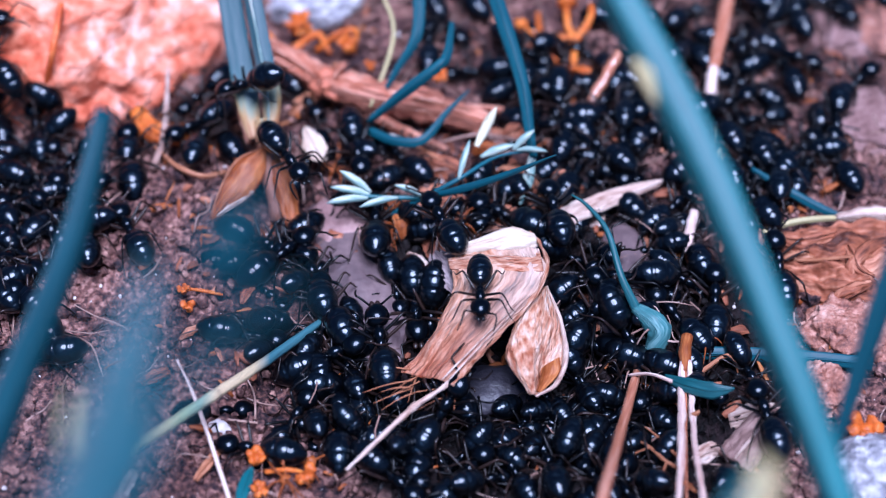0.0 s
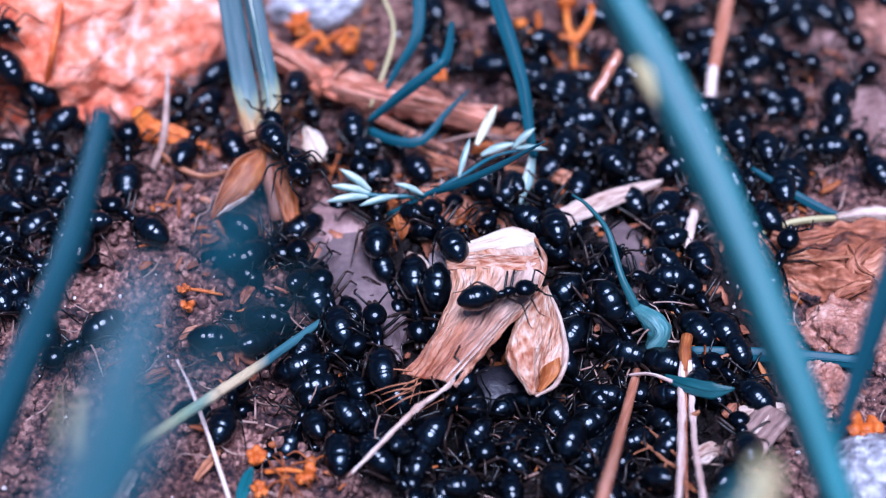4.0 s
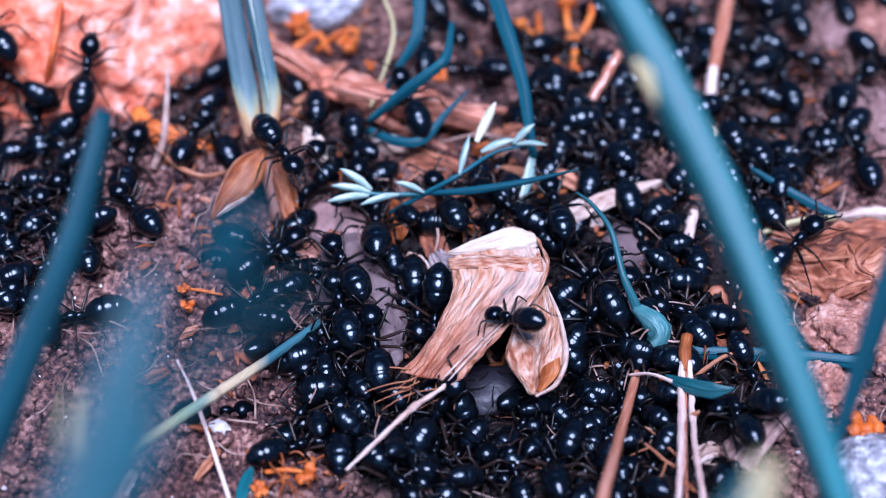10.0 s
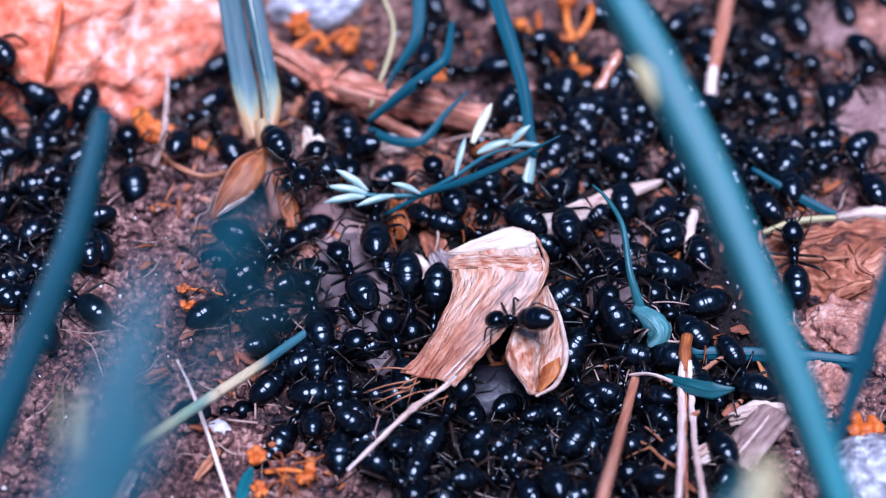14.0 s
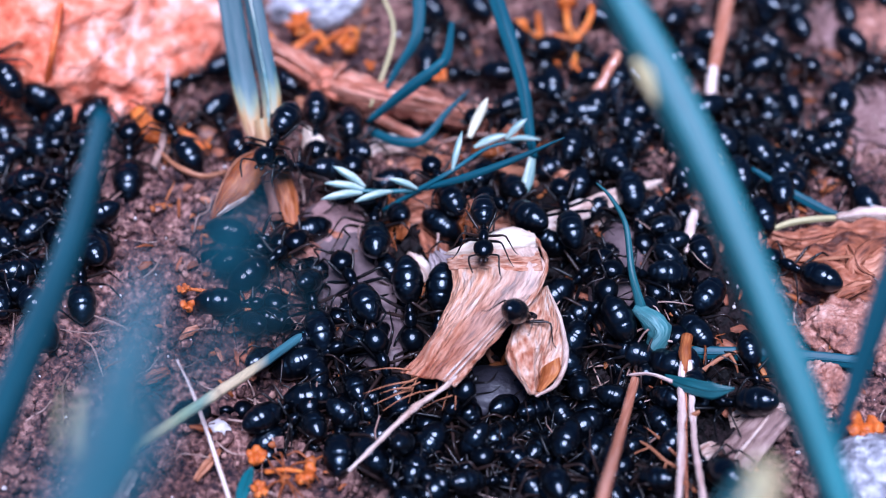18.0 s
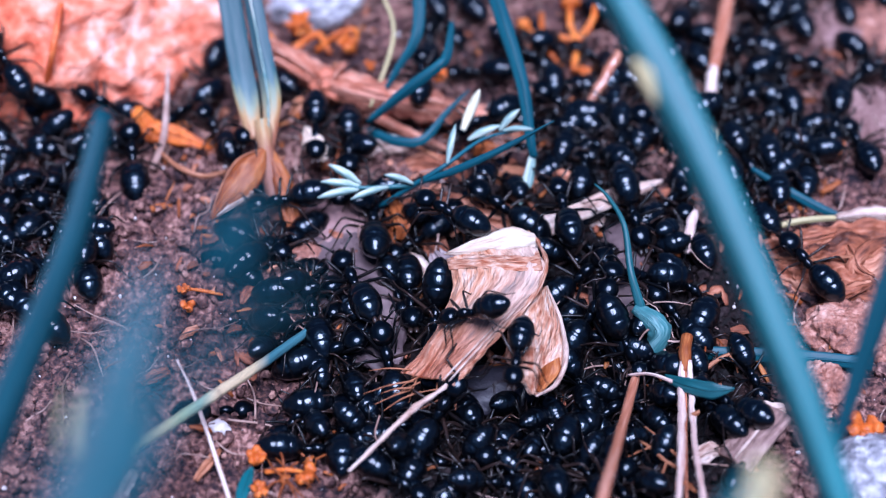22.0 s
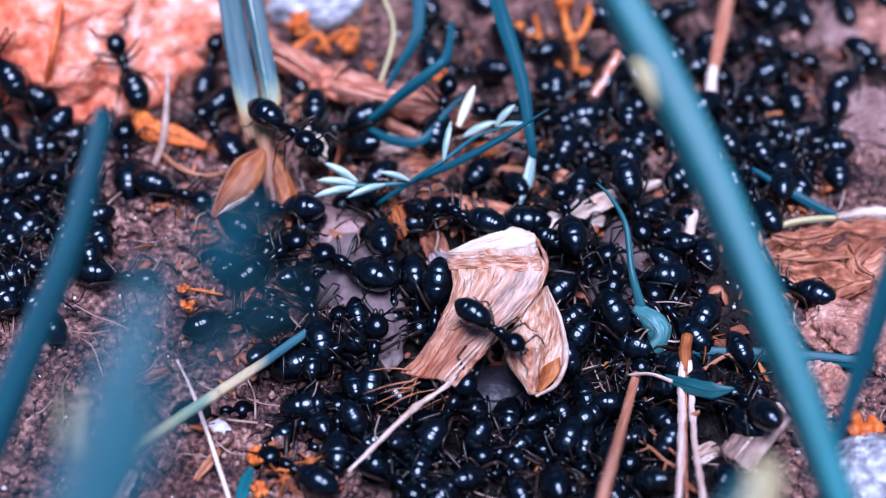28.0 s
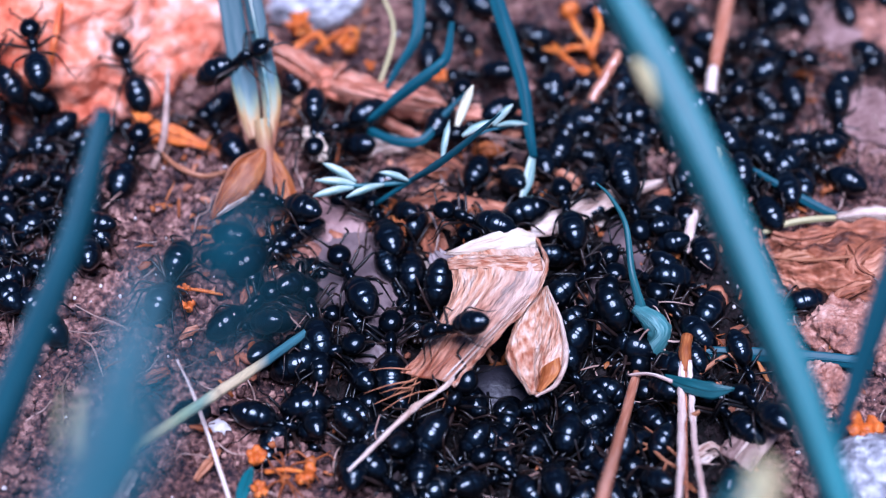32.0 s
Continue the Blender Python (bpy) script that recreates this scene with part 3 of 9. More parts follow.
blade("grass_leaf", "pale dry grass tip beside the twig", [(-6.07, 25.5, 9.0), (-4.77, 21.74, 8.0), (-5.02, 19.02, 6.5), (-6.84, 14.31, 4.0)], [0.4, 0.4, 0.45, 0.25], [50, 50, 50, 50], YELLOWSTEM)
blade("grass_leaf", "thin teal grass tip curving upward", [(-7.08, 12.31, 3.0), (-4.4, 10.3, 3.5), (-1.88, 9.95, 4.0), (0.31, 12.51, 5.0), (2.42, 14.5, 6.0)], [0.8, 0.95, 0.9, 0.6, 0.2], [50, 50, 50, 50, 50], MOSS)
blade("grass_leaf", "teal grass tip on brown litter", [(28.17, 6.66, 3.62), (31.04, 4.38, 3.25), (34.08, 3.04, 2.21), (36.68, 2.4, 1.39)], [0.4, 0.8, 0.95, 0.45], [60, 60, 60, 60], MOSS)
blade("straw", "yellowed straw tip on brown litter", [(28.83, 0.81, 1.24), (31.3, 1.19, 2.17), (33.88, 1.6, 2.25), (36.67, 2.45, 1.49)], [0.5, 0.65, 0.65, 0.5], [80, 80, 80, 80], YELLOWSTEM, category="straw")


def grass_tuft():
    """The double blade whose sheath yellows and browns towards the root."""
    o = (-14.31, 2.08, 0.83)
    t = empty("grass_tuft", o)
    part("blade", sheet([(-17.14, 8.75, 5.4), (-17.93, 11.95, 7.4), (-18.85, 15.86, 10.4), (-20.09, 21.58, 15.0)], [1.5, 2.3, 2.3, 2.2], [70, 60, 50, 50], (0.25, -0.75, 0.6), 0.14, 30, 8, 0.1, 0.08, 0.06, None, o, 1.3), TUFT, t)
    part("blade", sheet([(-16.0, 8.11, 4.8), (-15.87, 12.01, 7.2), (-16.85, 16.08, 10.2), (-18.22, 21.58, 15.0)], [1.2, 2.0, 2.0, 1.9], [70, 80, 80, 70], (-0.15, -0.75, 0.6), 0.14, 30, 8, 0.1, 0.08, 0.05, None, o, 3.1), TUFT, t)
    part("vein", tube([(-15.95, 9.4, 6.1), (-16.05, 12.0, 7.75), (-17.0, 16.1, 10.75), (-18.35, 21.5, 15.4)], [0.07, 0.1, 0.1, 0.09], 6, 24, 0.6, None, o), PALEGREEN, t, "pale raised vein")
    part("stem", tube([(-16.58, 10.35, 6.0), (-16.19, 8.01, 4.9), (-15.02, 2.81, 0.8)], [0.75, 0.8, 0.7], 10, 18, 0.25, None, o), TUFT, t, "brown dry stem base")
    part("dry_leaf", sheet([(-15.87, 7.91, 5.0), (-14.98, 5.96, 4.2), (-14.1, 3.72, 3.2), (-13.44, 1.03, 1.6)], [0.8, 1.7, 2.1, 1.2], [90, 80, 70, 50], (0.25, -0.75, 0.6), 0.12, 24, 10, 0.25, 0, 0.08, None, o, 2.2), GOLDLEAF, t, "brown dry leaf sheath")
    part("dry_leaf", loft([(-16.54, 7.51, 5.4), (-18.67, 6.52, 4.8), (-19.94, 4.15, 4.0), (-21.0, 1.84, 2.0)], [(-16.02, 7.27, 5.2), (-16.18, 5.38, 4.2), (-17.55, 3.37, 3.2), (-20.8, 1.72, 1.9)], [0.1, 0.5, 0.5, 0.05], 0.22, 32, 16, 0.12, 0.04, o, 0.6), GOLDLEAF, t, "folded orange-brown dry leaf")
    part("leaf_rim", tube([(-16.52, 7.41, 5.5), (-18.64, 6.32, 5.0), (-19.91, 3.96, 4.2), (-20.99, 1.74, 2.1)], [0.05, 0.12, 0.12, 0.05], 6, 18, 0.6, None, o), BROWNLEAF, t, "pale dry leaf rim")
    part("dry_leaf", sheet([(-17.14, 3.83, 3.6), (-18.53, 2.8, 3.2), (-20.38, 1.93, 2.2)], [0.3, 0.9, 0.2], [60, 70, 60], (-0.1, -0.8, 0.5), 0.1, 14, 6, 0.1, 0, 0.1, None, o, 6.6), PALELEAF, t, "pale turned leaf edge")
    part("sheath", sheet([(-18.75, 12.49, 6.60), (-18.32, 10.97, 5.40), (-17.91, 9.43, 4.00)], [0.9, 1.2, 0.6], [90, 90, 80], (-0.2, -0.7, 0.7), 0.12, 16, 8, 0.16, 0, 0.16, None, o, 5.0), REDSTEM, t, "peeling red-brown sheath")
    return tagged(t, "teal grass tuft with a yellow and brown sheath", "grass tuft")


grass_tuft()


def sprig():
    """A flowering grass stalk with pale spikelets, stirred by the ants."""
    o = (-1.97, 2.26, 4.21)
    s = empty("grass_sprig", o)

    def wide(*points):
        return [(o[0] + 1.13 * (x - o[0]), y, z) for x, y, z in points]

    part("stalk", tube(wide((-4.8, 2.13, 1.91), o, (0.8, 2.8, 5.99), (3.86, 5.45, 6.17), (7.18, 6.25, 6.22)), [0.24, 0.26, 0.22, 0.17, 0.12], 8, 20, 0.1, None, o), MOSS, s)
    part("stalk", tube(wide((-1.97, 2.26, 4.21), (-4.75, 2.17, 4.31), (-7.27, 2.2, 4.58)), [0.24, 0.22, 0.2], 8, 12, 0.1, None, o), TEALGREEN, s)
    part("long_leaf", sheet([(-2.33, 2.28, 4.20), (2.32, 2.49, 5.00), (7.37, 3.54, 5.80), (11.93, 4.88, 6.60)], [0.4, 0.75, 0.6, 0.12], [50, 50, 50, 50], (0, -0.7, 0.7), 0.12, 20, 6, 0, 0.1, 0, None, o), MOSS, s)
    grains = (((-6.1, 2.2, 4.55), (-9.3, 2.6, 5.2), 0.95), ((-6.3, 1.8, 4.63), (-9.6, 1.2, 4.6), 0.95), ((-6.1, 2.4, 4.73), (-8.6, 3.9, 6.0), 1.0), ((-3.9, 1.96, 4.54), (-7.0, 0.9, 4.4), 0.85), ((-1.96, 1.88, 4.76), (-4.23, 2.71, 5.35), 0.8),
              ((0.8, 2.62, 6.17), (1.72, 6.02, 7.74), 0.8), ((2.58, 5.09, 6.53), (5.39, 6.44, 6.75), 1.0), ((5.38, 5.94, 6.54), (7.91, 5.73, 6.61), 0.7), ((5.13, 5.95, 6.53), (6.9, 7.2, 7.86), 0.9))
    for a, b, w in grains:
        a, b = (Vector(p) for p in wide(a, b))
        part("spikelet", sheet([a, a.lerp(b, 0.35) + Vector((0, 0, 0.25)), a.lerp(b, 0.7) + Vector((0, 0, 0.2)), b], [w * 0.4, w * 1.15, w, 0.08], [150, 170, 160, 120], (0, -0.6, 0.8), 0.12, 14, 8, 0, 0, 0, None, o), PALEGREEN, s, "pale green spikelet")
    part("bud", sheet(wide((2.24, 6.26, 6.65), (2.75, 7.34, 7.29), (3.36, 8.27, 8.23), (3.86, 8.88, 9.05)), [0.6, 1.5, 1.4, 0.15], [150, 190, 180, 120], (0, -0.6, 0.8), 0.14, 16, 10, 0.08, 0, 0, None, o), CREAM, s, "plump cream-coloured bud")
    return tagged(s, "small flowering grass sprig with pale spikelets", "grass sprig")


SPRIG = sprig()
SPRIG_AT = SPRIG.location.copy()


def bent_stem():
    """The stem that arches out of a swollen node with root hairs."""
    o = (18.09, -10.52, 0.82)
    s = empty("bent_stem", o)
    part("stem", tube([(16.76, -9.91, 2.75), (15.3, -7.62, 4.91), (14.21, -3.82, 6.51), (12.61, -1.27, 7.0), (11.28, -0.03, 7.13)], [0.48, 0.32, 0.25, 0.18, 0.08], 10, 24, 0.08, None, o), TEALGREEN, s)
    part("node", tube([(16.39, -9.49, 3.0), (17.71, -10.4, 2.58), (18.5, -11.23, 1.69), (17.83, -12.45, -0.66)], [0.5, 1.0, 1.15, 0.7], 14, 20, 0.18, None, o), NODE, s, "swollen pale green node")
    for a, b, c in (((18.17, -11.08, 2.26), (17.16, -11.68, 2.24), (15.87, -12.47, -0.63)), ((18.64, -11.88, 1.71), (20.11, -11.93, 1.4), (22.67, -10.32, 0.58)), ((18.4, -12.21, 1.36), (19.16, -12.55, 0.63), (19.1, -13.28, -0.39)), ((17.71, -10.77, 2.27), (16.31, -10.99, 1.39), (14.71, -10.86, 0.09))):
        part("root_hair", tube([a, b, c], [0.14, 0.1, 0.06], 5, 8, 0.1, None, o), FIBRE, s, "thin pale root")
    return tagged(s, "bent green stem with a swollen node", "grass stem")


BENT = bent_stem()


def rod(name, label, points, radii, material, category="stick", sides=9, steps=20, wobble=0.12):
    o = points[0]
    ob = part(name, tube(points, radii, sides, steps, wobble, None, o), material)
    ob.location = Vector(o) * MM
    return tagged(ob, label, category)


rod("dry_stick", "thin pale dry stick standing in the soil", [(-17.07, -27.75, 0.35), (-18.81, -23.24, 1.82), (-20.3, -19.8, 3.74), (-21.81, -17.33, 5.68)], [0.2, 0.19, 0.16, 0.09], STRAW)
def stalk_surface():
    """A stalk surface that runs from teal over cream and pale green to yellow along its length."""
    m = surface("graded_stalk", [(0.55, 0.55, 0.55), (1, 1, 1)], 900, 0.45, 0.08, 2500, 0.4, 0.4, (0.1, 1, 1), grain=True)
    n, l = m.node_tree.nodes, m.node_tree.links
    streak = next(k for k in n if k.bl_idname == "ShaderNodeValToRGB")
    tc = next(k for k in n if k.bl_idname == "ShaderNodeTexCoord")
    sep, rng, ramp, mix = n.new("ShaderNodeSeparateXYZ"), n.new("ShaderNodeMapRange"), n.new("ShaderNodeValToRGB"), n.new("ShaderNodeMix")
    l.new(tc.outputs["Object"], sep.inputs[0])
    l.new(sep.outputs[0], rng.inputs[0])
    rng.inputs[1].default_value, rng.inputs[2].default_value = 0, -14.3 * MM
    l.new(rng.outputs[0], ramp.inputs[0])
    e = ramp.color_ramp.elements
    e[0].position, e[0].color = 0.28, (0.06, 0.16, 0.19, 1)
    e[1].position, e[1].color = 1.0, (0.55, 0.52, 0.25, 1)
    for at, c in ((0.36, (0.62, 0.50, 0.30, 1)), (0.54, (0.72, 0.56, 0.34, 1)), (0.62, (0.32, 0.46, 0.34, 1)), (0.70, (0.42, 0.52, 0.30, 1)), (0.78, (0.72, 0.66, 0.36, 1))):
        e.new(at).color = c
    mix.data_type, mix.blend_type = "RGBA", "MULTIPLY"
    mix.inputs[0].default_value = 1.0
    l.new(ramp.outputs[0], mix.inputs[6])
    l.new(streak.outputs[0], mix.inputs[7])
    l.new(mix.outputs[2], n["Principled BSDF"].inputs["Base Color"])
    return m


STALK = stalk_surface()


def graded_stalk():
    """A grass stalk that runs from teal over pale and green to yellow."""
    o = (-10.46, -9.51, 1.28)
    t = empty("grass_stalk", o)
    cuts = (o, (-12.91, -12.79, 2.22), (-15.45, -16.44, 3.59), (-17.46, -19.4, 4.89), (-19.03, -21.64, 5.78), (-20.67, -24.42, 7.22), (-24.79, -30.41, 9.52))
    part("stalk", tube(cuts, [0.3, 0.4, 0.43, 0.44, 0.44, 0.43, 0.4], 12, 48, 0.12, None, o), STALK, t)
    part("node_ring", tube([(-18.3, -20.6, 5.36), (-18.75, -21.25, 5.62)], [0.47, 0.47], 12, 4, 0.1, None, o), STALK, t)
    return tagged(t, "grass stalk fading from teal to yellow", "grass stalk")


graded_stalk()
rod("brown_stem", "red-brown dry stem leaning towards the lens", [(16.66, -13.57, -0.41), (14.48, -22.54, 3.18), (12.24, -32.29, 9.25), (11.08, -37.49, 11.75)], [0.4, 0.47, 0.5, 0.5], REDSTEM)
def split_straw():
    """A bleached straw that has split into two strands along a red seam."""
    o = (20.55, -12.9, 2.06)
    t = empty("straw", o)
    part("end", tube([(20.82, -11.93, 2.09), (20.48, -13.7, 2.06), (20.33, -15.64, 1.82)], [0.5, 0.56, 0.42], 10, 14, 0.25, None, o), GOLDLEAF, t, "rust-orange sheathed end")
    part("strand", tube([(20.22, -14.57, 1.99), (19.75, -19.2, 1.81), (19.13, -24.85, 3.27), (18.27, -31.21, 3.88)], [0.36, 0.34, 0.34, 0.32], 9, 30, 0.6, None, o), STRAW, t)
    part("strand", tube([(20.72, -14.67, 2.12), (20.56, -19.32, 1.97), (20.32, -24.8, 3.21), (20.47, -31.19, 3.85)], [0.26, 0.28, 0.26, 0.26], 9, 30, 0.6, None, o), STRAW, t)
    part("seam", tube([(20.49, -14.62, 2.06), (20.02, -20.37, 1.82), (19.41, -25.91, 3.21), (19.03, -30.95, 3.48)], [0.14, 0.12, 0.12, 0.1], 6, 24, 0.6, None, o), REDSTEM, t, "red split seam")
    part("stub", tube([(20.36, -20.45, 2.08), (20.78, -20.45, 2.54), (21.06, -20.31, 2.66)], [0.24, 0.2, 0.12], 7, 8, 0.4, None, o), BROWNLEAF, t, "broken side shoot")
    tagged(t, "bleached straw split into two strands on the soil", "straw")
    o = (24.97, 14.6, 1.88)
    t = empty("straw", o)
    part("stem", tube([(29.1, 33.89, 2.67), (27.28, 25.5, 3.26), (26.15, 20.77, 2.36)], [0.75, 0.72, 0.6], 10, 24, 0.3, None, o), REDSTEM, t, "reddish weathered stem")
    part("bleached_end", tube([(26.31, 21.53, 2.55), (25.73, 18.54, 2.21), (24.94, 15.41, 1.84)], [0.55, 0.6, 0.42], 10, 20, 0.5, None, o), STRAW, t, "bleached broken end")
    tagged(t, "reddish straw with a bleached broken end", "straw")


split_straw()
rod("straw", "short bleached straw end between the ants", [(22.78, 3.07, 1.66), (22.09, 0.27, 2.05), (21.75, -1.84, 1.51)], [0.4, 0.46, 0.3], STRAW, "straw", wobble=0.4)
rod("straw", "thin straw stub behind a grass blade", [(25.56, 13.85, 1.64), (25.58, 11.0, 1.92), (25.73, 8.9, 1.49)], [0.3, 0.34, 0.25], YELLOWSTEM, "straw", wobble=0.3)
rod("stem", "pale thin stalk under the teal leaf tip", [(15.74, -14.82, 0.46), (17.44, -15.4, 1.36), (19.19, -16.7, 1.95)], [0.14, 0.15, 0.18], STRAW, "stalk", 6, 12, 0.2)
def main_twig():
    o = (-9.92, 17.98, 3.47)
    t = empty("twig", o)
    part("bark", tube([(-18.86, 25.67, 2.66), (-14.44, 21.76, 3.22), (-10.72, 17.94, 3.66)], [0.8, 1.0, 1.25], 12, 24, 0.45, None, o), TWIG, t, "pale split thin end")
    part("splinter", tube([(-18.21, 24.06, 2.48), (-14.35, 20.06, 3.31), (-11.2, 16.85, 3.8)], [0.25, 0.4, 0.3], 8, 18, 0.5, None, o), TWIG, t)
    part("knot", lump((1.7, 1.35, 1.3), 0.5, 4, 1.8, 5.0, 0.0, None, Vector((-10.54, 17.67, 3.76)) - Vector(o)), TWIG, t, "swollen knot")
    part("bark", tube([(-10.99, 17.95, 3.65), (-7.18, 16.49, 3.54), (-2.36, 16.18, 2.59), (4.16, 13.8, 2.29)], [1.3, 1.7, 1.75, 1.2], 14, 36, 0.4, None, o), TWIG, t, "ribbed red-brown thick end")
    for a, b, da, db in (((-9.9, 17.77, 3.67), (0.86, 15.04, 2.42), 0.9, -0.2), ((-8.81, 17.35, 3.62), (1.66, 14.96, 2.5), 0.3, -1.0), ((-7.73, 17.0, 3.51), (2.46, 14.89, 2.56), 1.2, -0.6)):
        part("bark_strip", tube([Vector(a) + Vector((0, db, da)), Vector((-4.51, 16.54, 2.91)) + Vector((0, db * 1.3, da * 1.25)), Vector(b) + Vector((0, db * 1.1, da))], [0.1, 0.24, 0.1], 6, 20, 0.4, None, o), REDSTEM, t, "raised bark strip")
    part("branch_stub", tube([(-10.67, 17.36, 4.05), (-9.83, 17.79, 5.47), (-9.18, 18.21, 6.02)], [0.6, 0.4, 0.25], 8, 12, 0.4, None, o), TWIG, t, "broken branch stub")
    return tagged(t, "thick knotted reddish dry twig behind the sprig", "twig")


main_twig()
rod("twig", "thin forked twig beside the thick twig", [(-17.37, 23.28, 1.91), (-12.14, 18.73, 2.77), (-5.56, 14.39, 2.08), (0.32, 11.45, 1.25)], [0.6, 0.7, 0.5, 0.3], TWIG, "twig", 9, 24, 0.3)
rod("twig", "pale twig under the tall grass blade", [(2.49, 17.08, 1.36), (5.2, 16.83, 1.22), (7.89, 16.16, 1.12)], [0.3, 0.4, 0.3], TWIG, "twig")
def wood_chip():
    """A broad flat chip of weathered wood with a raised splinter."""
    o = (25.4, -23.2, 1.1)
    t = empty("wood_chip", o)
    part("chip", loft([(22.48, -22.73, 0.18), (24.10, -20.95, 0.65), (26.37, -18.64, 1.39)], [(24.97, -25.02, 0.55), (26.47, -23.23, 1.20), (28.80, -20.43, 1.59)], [0.2, 0.3, 0.2], 0.22, 40, 16, 0.9, 0.03, o, 5.5), GREYWOOD, t)
    part("splinter", tube([(23.73, -23.97, 1.12), (25.49, -21.99, 1.68), (27.22, -19.83, 2.03)], [0.12, 0.2, 0.1], 6, 20, 0.5, None, o), PALELEAF, t, "pale raised splinter")
    return tagged(t, "flat chip of weathered pinkish wood on the soil", "wood chip")


wood_chip()
rod("stalk", "bright bleached stalk on brown litter", [(35.51, 2.04, 2.0), (38.1, 2.34, 2.05), (41.6, 1.94, 2.11)], [0.3, 0.75, 0.9], PALELEAF, "stalk", 10, 14, 0.45)
rod("stick", "grey weathered stick beside the rock", [(-26.87, 8.21, 1.9), (-26.12, 11.96, 2.6), (-25.95, 17.92, 5.71)], [0.35, 0.4, 0.15], FIBRE, "stick")
rod("stick", "orange dry stalk against the rock", [(-37.62, 16.6, 4.1), (-36.21, 16.9, 8.9), (-35.7, 21.0, 11.0)], [0.34, 0.34, 0.28], REDSTALK, "stalk")


# ---- the dry leaf with its stalk, and the pod beside it ----
def dry_leaf():
    o = (2.25, -12.23, -0.94)
    t = empty("curled_dry_leaf", o)
    left = [(0.44, -4.91, 4.20), (0.92, -7.40, 4.30), (0.53, -9.87, 4.20), (-0.67, -12.49, 3.60), (-2.00, -14.11, 2.80), (-3.61, -15.78, 2.00)]
    right = [(8.26, -4.21, 4.60), (8.87, -7.10, 5.20), (7.45, -10.45, 5.40), (5.15, -13.38, 5.20), (2.90, -15.93, 4.60), (0.75, -18.23, 3.60)]
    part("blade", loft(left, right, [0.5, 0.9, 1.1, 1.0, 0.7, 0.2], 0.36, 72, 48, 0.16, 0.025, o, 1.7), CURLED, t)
    part("brow", loft([(0.63, -6.30, 4.30), (3.20, -7.01, 5.40), (5.83, -7.75, 5.80), (8.60, -7.49, 5.50)], [(0.44, -4.55, 3.80), (2.99, -4.87, 4.60), (5.67, -5.42, 5.00), (8.39, -4.59, 4.80)], [0.25, 0.35, 0.35, 0.2], 0.16, 40, 12, 0.14, 0.03, o, 2.9), DRYLEAF, t, "turned upper rim of the leaf")
    rim = [(7.65, -1.89, 4.40), (8.47, -3.73, 4.80), (8.92, -6.99, 5.30), (7.53, -10.66, 5.50), (5.18, -13.65, 5.30), (2.95, -16.19, 4.70), (1.87, -17.34, 4.20), (0.79, -18.54, 3.70)]
    part("rolled_edge", tube(rim, [0.08, 0.16, 0.2, 0.18, 0.16, 0.18, 0.2, 0.24], 10, 60, 0.9, None, o), DRYLEAF, t, "pale rolled leaf edge")
    for k in range(2):
        drop = Vector((-0.35 - 0.5 * k, 0.25 + 0.1 * k, 0.12 - 0.03 * k))
        part("vein", tube([Vector(q) + drop * (0.6 + 0.12 * i) + Vector((0, 0, 0.25)) for i, q in enumerate(rim[3:])], [0.05, 0.09, 0.1, 0.08, 0.05], 5, 30, 0.5, None, o), PALELEAF, t, "raised pale vein")
    part("stalk", tube([(1.31, -17.28, 3.6), (-0.65, -19.03, 3.5), (-2.45, -20.55, 3.45), (-3.0, -21.15, 3.5), (-5.3, -23.75, 3.25), (-7.71, -26.42, 3.0)], [0.27, 0.21, 0.29, 0.24, 0.2, 0.14], 8, 36, 0.5, None, o), PALELEAF, t, "pale leaf stalk")
    rnd = random.Random(8)
    for _ in range(15):
        a = Vector((-0.42, -16.53, 2.8)) + Vector((rnd.uniform(-2.6, 2), rnd.uniform(-1.5, 0.8), rnd.uniform(-0.8, 0.3)))
        d = Vector((rnd.uniform(-4.5, 0.5), rnd.uniform(-3.0, 0.4), rnd.uniform(-1.0, 0.2)))
        part("fibre", tube([a, a + d * 0.5 + Vector((0, 0, rnd.uniform(0, 0.4))), a + d], [0.08, 0.07, 0.03], 5, 6, 0.2, None, o), BROWNLEAF, t, "brown leaf fibre")
    return tagged(t, "curled pale brown dry leaf with its stalk", "dry leaf")


LEAF = dry_leaf()
LEAF_AT = LEAF.location.copy()


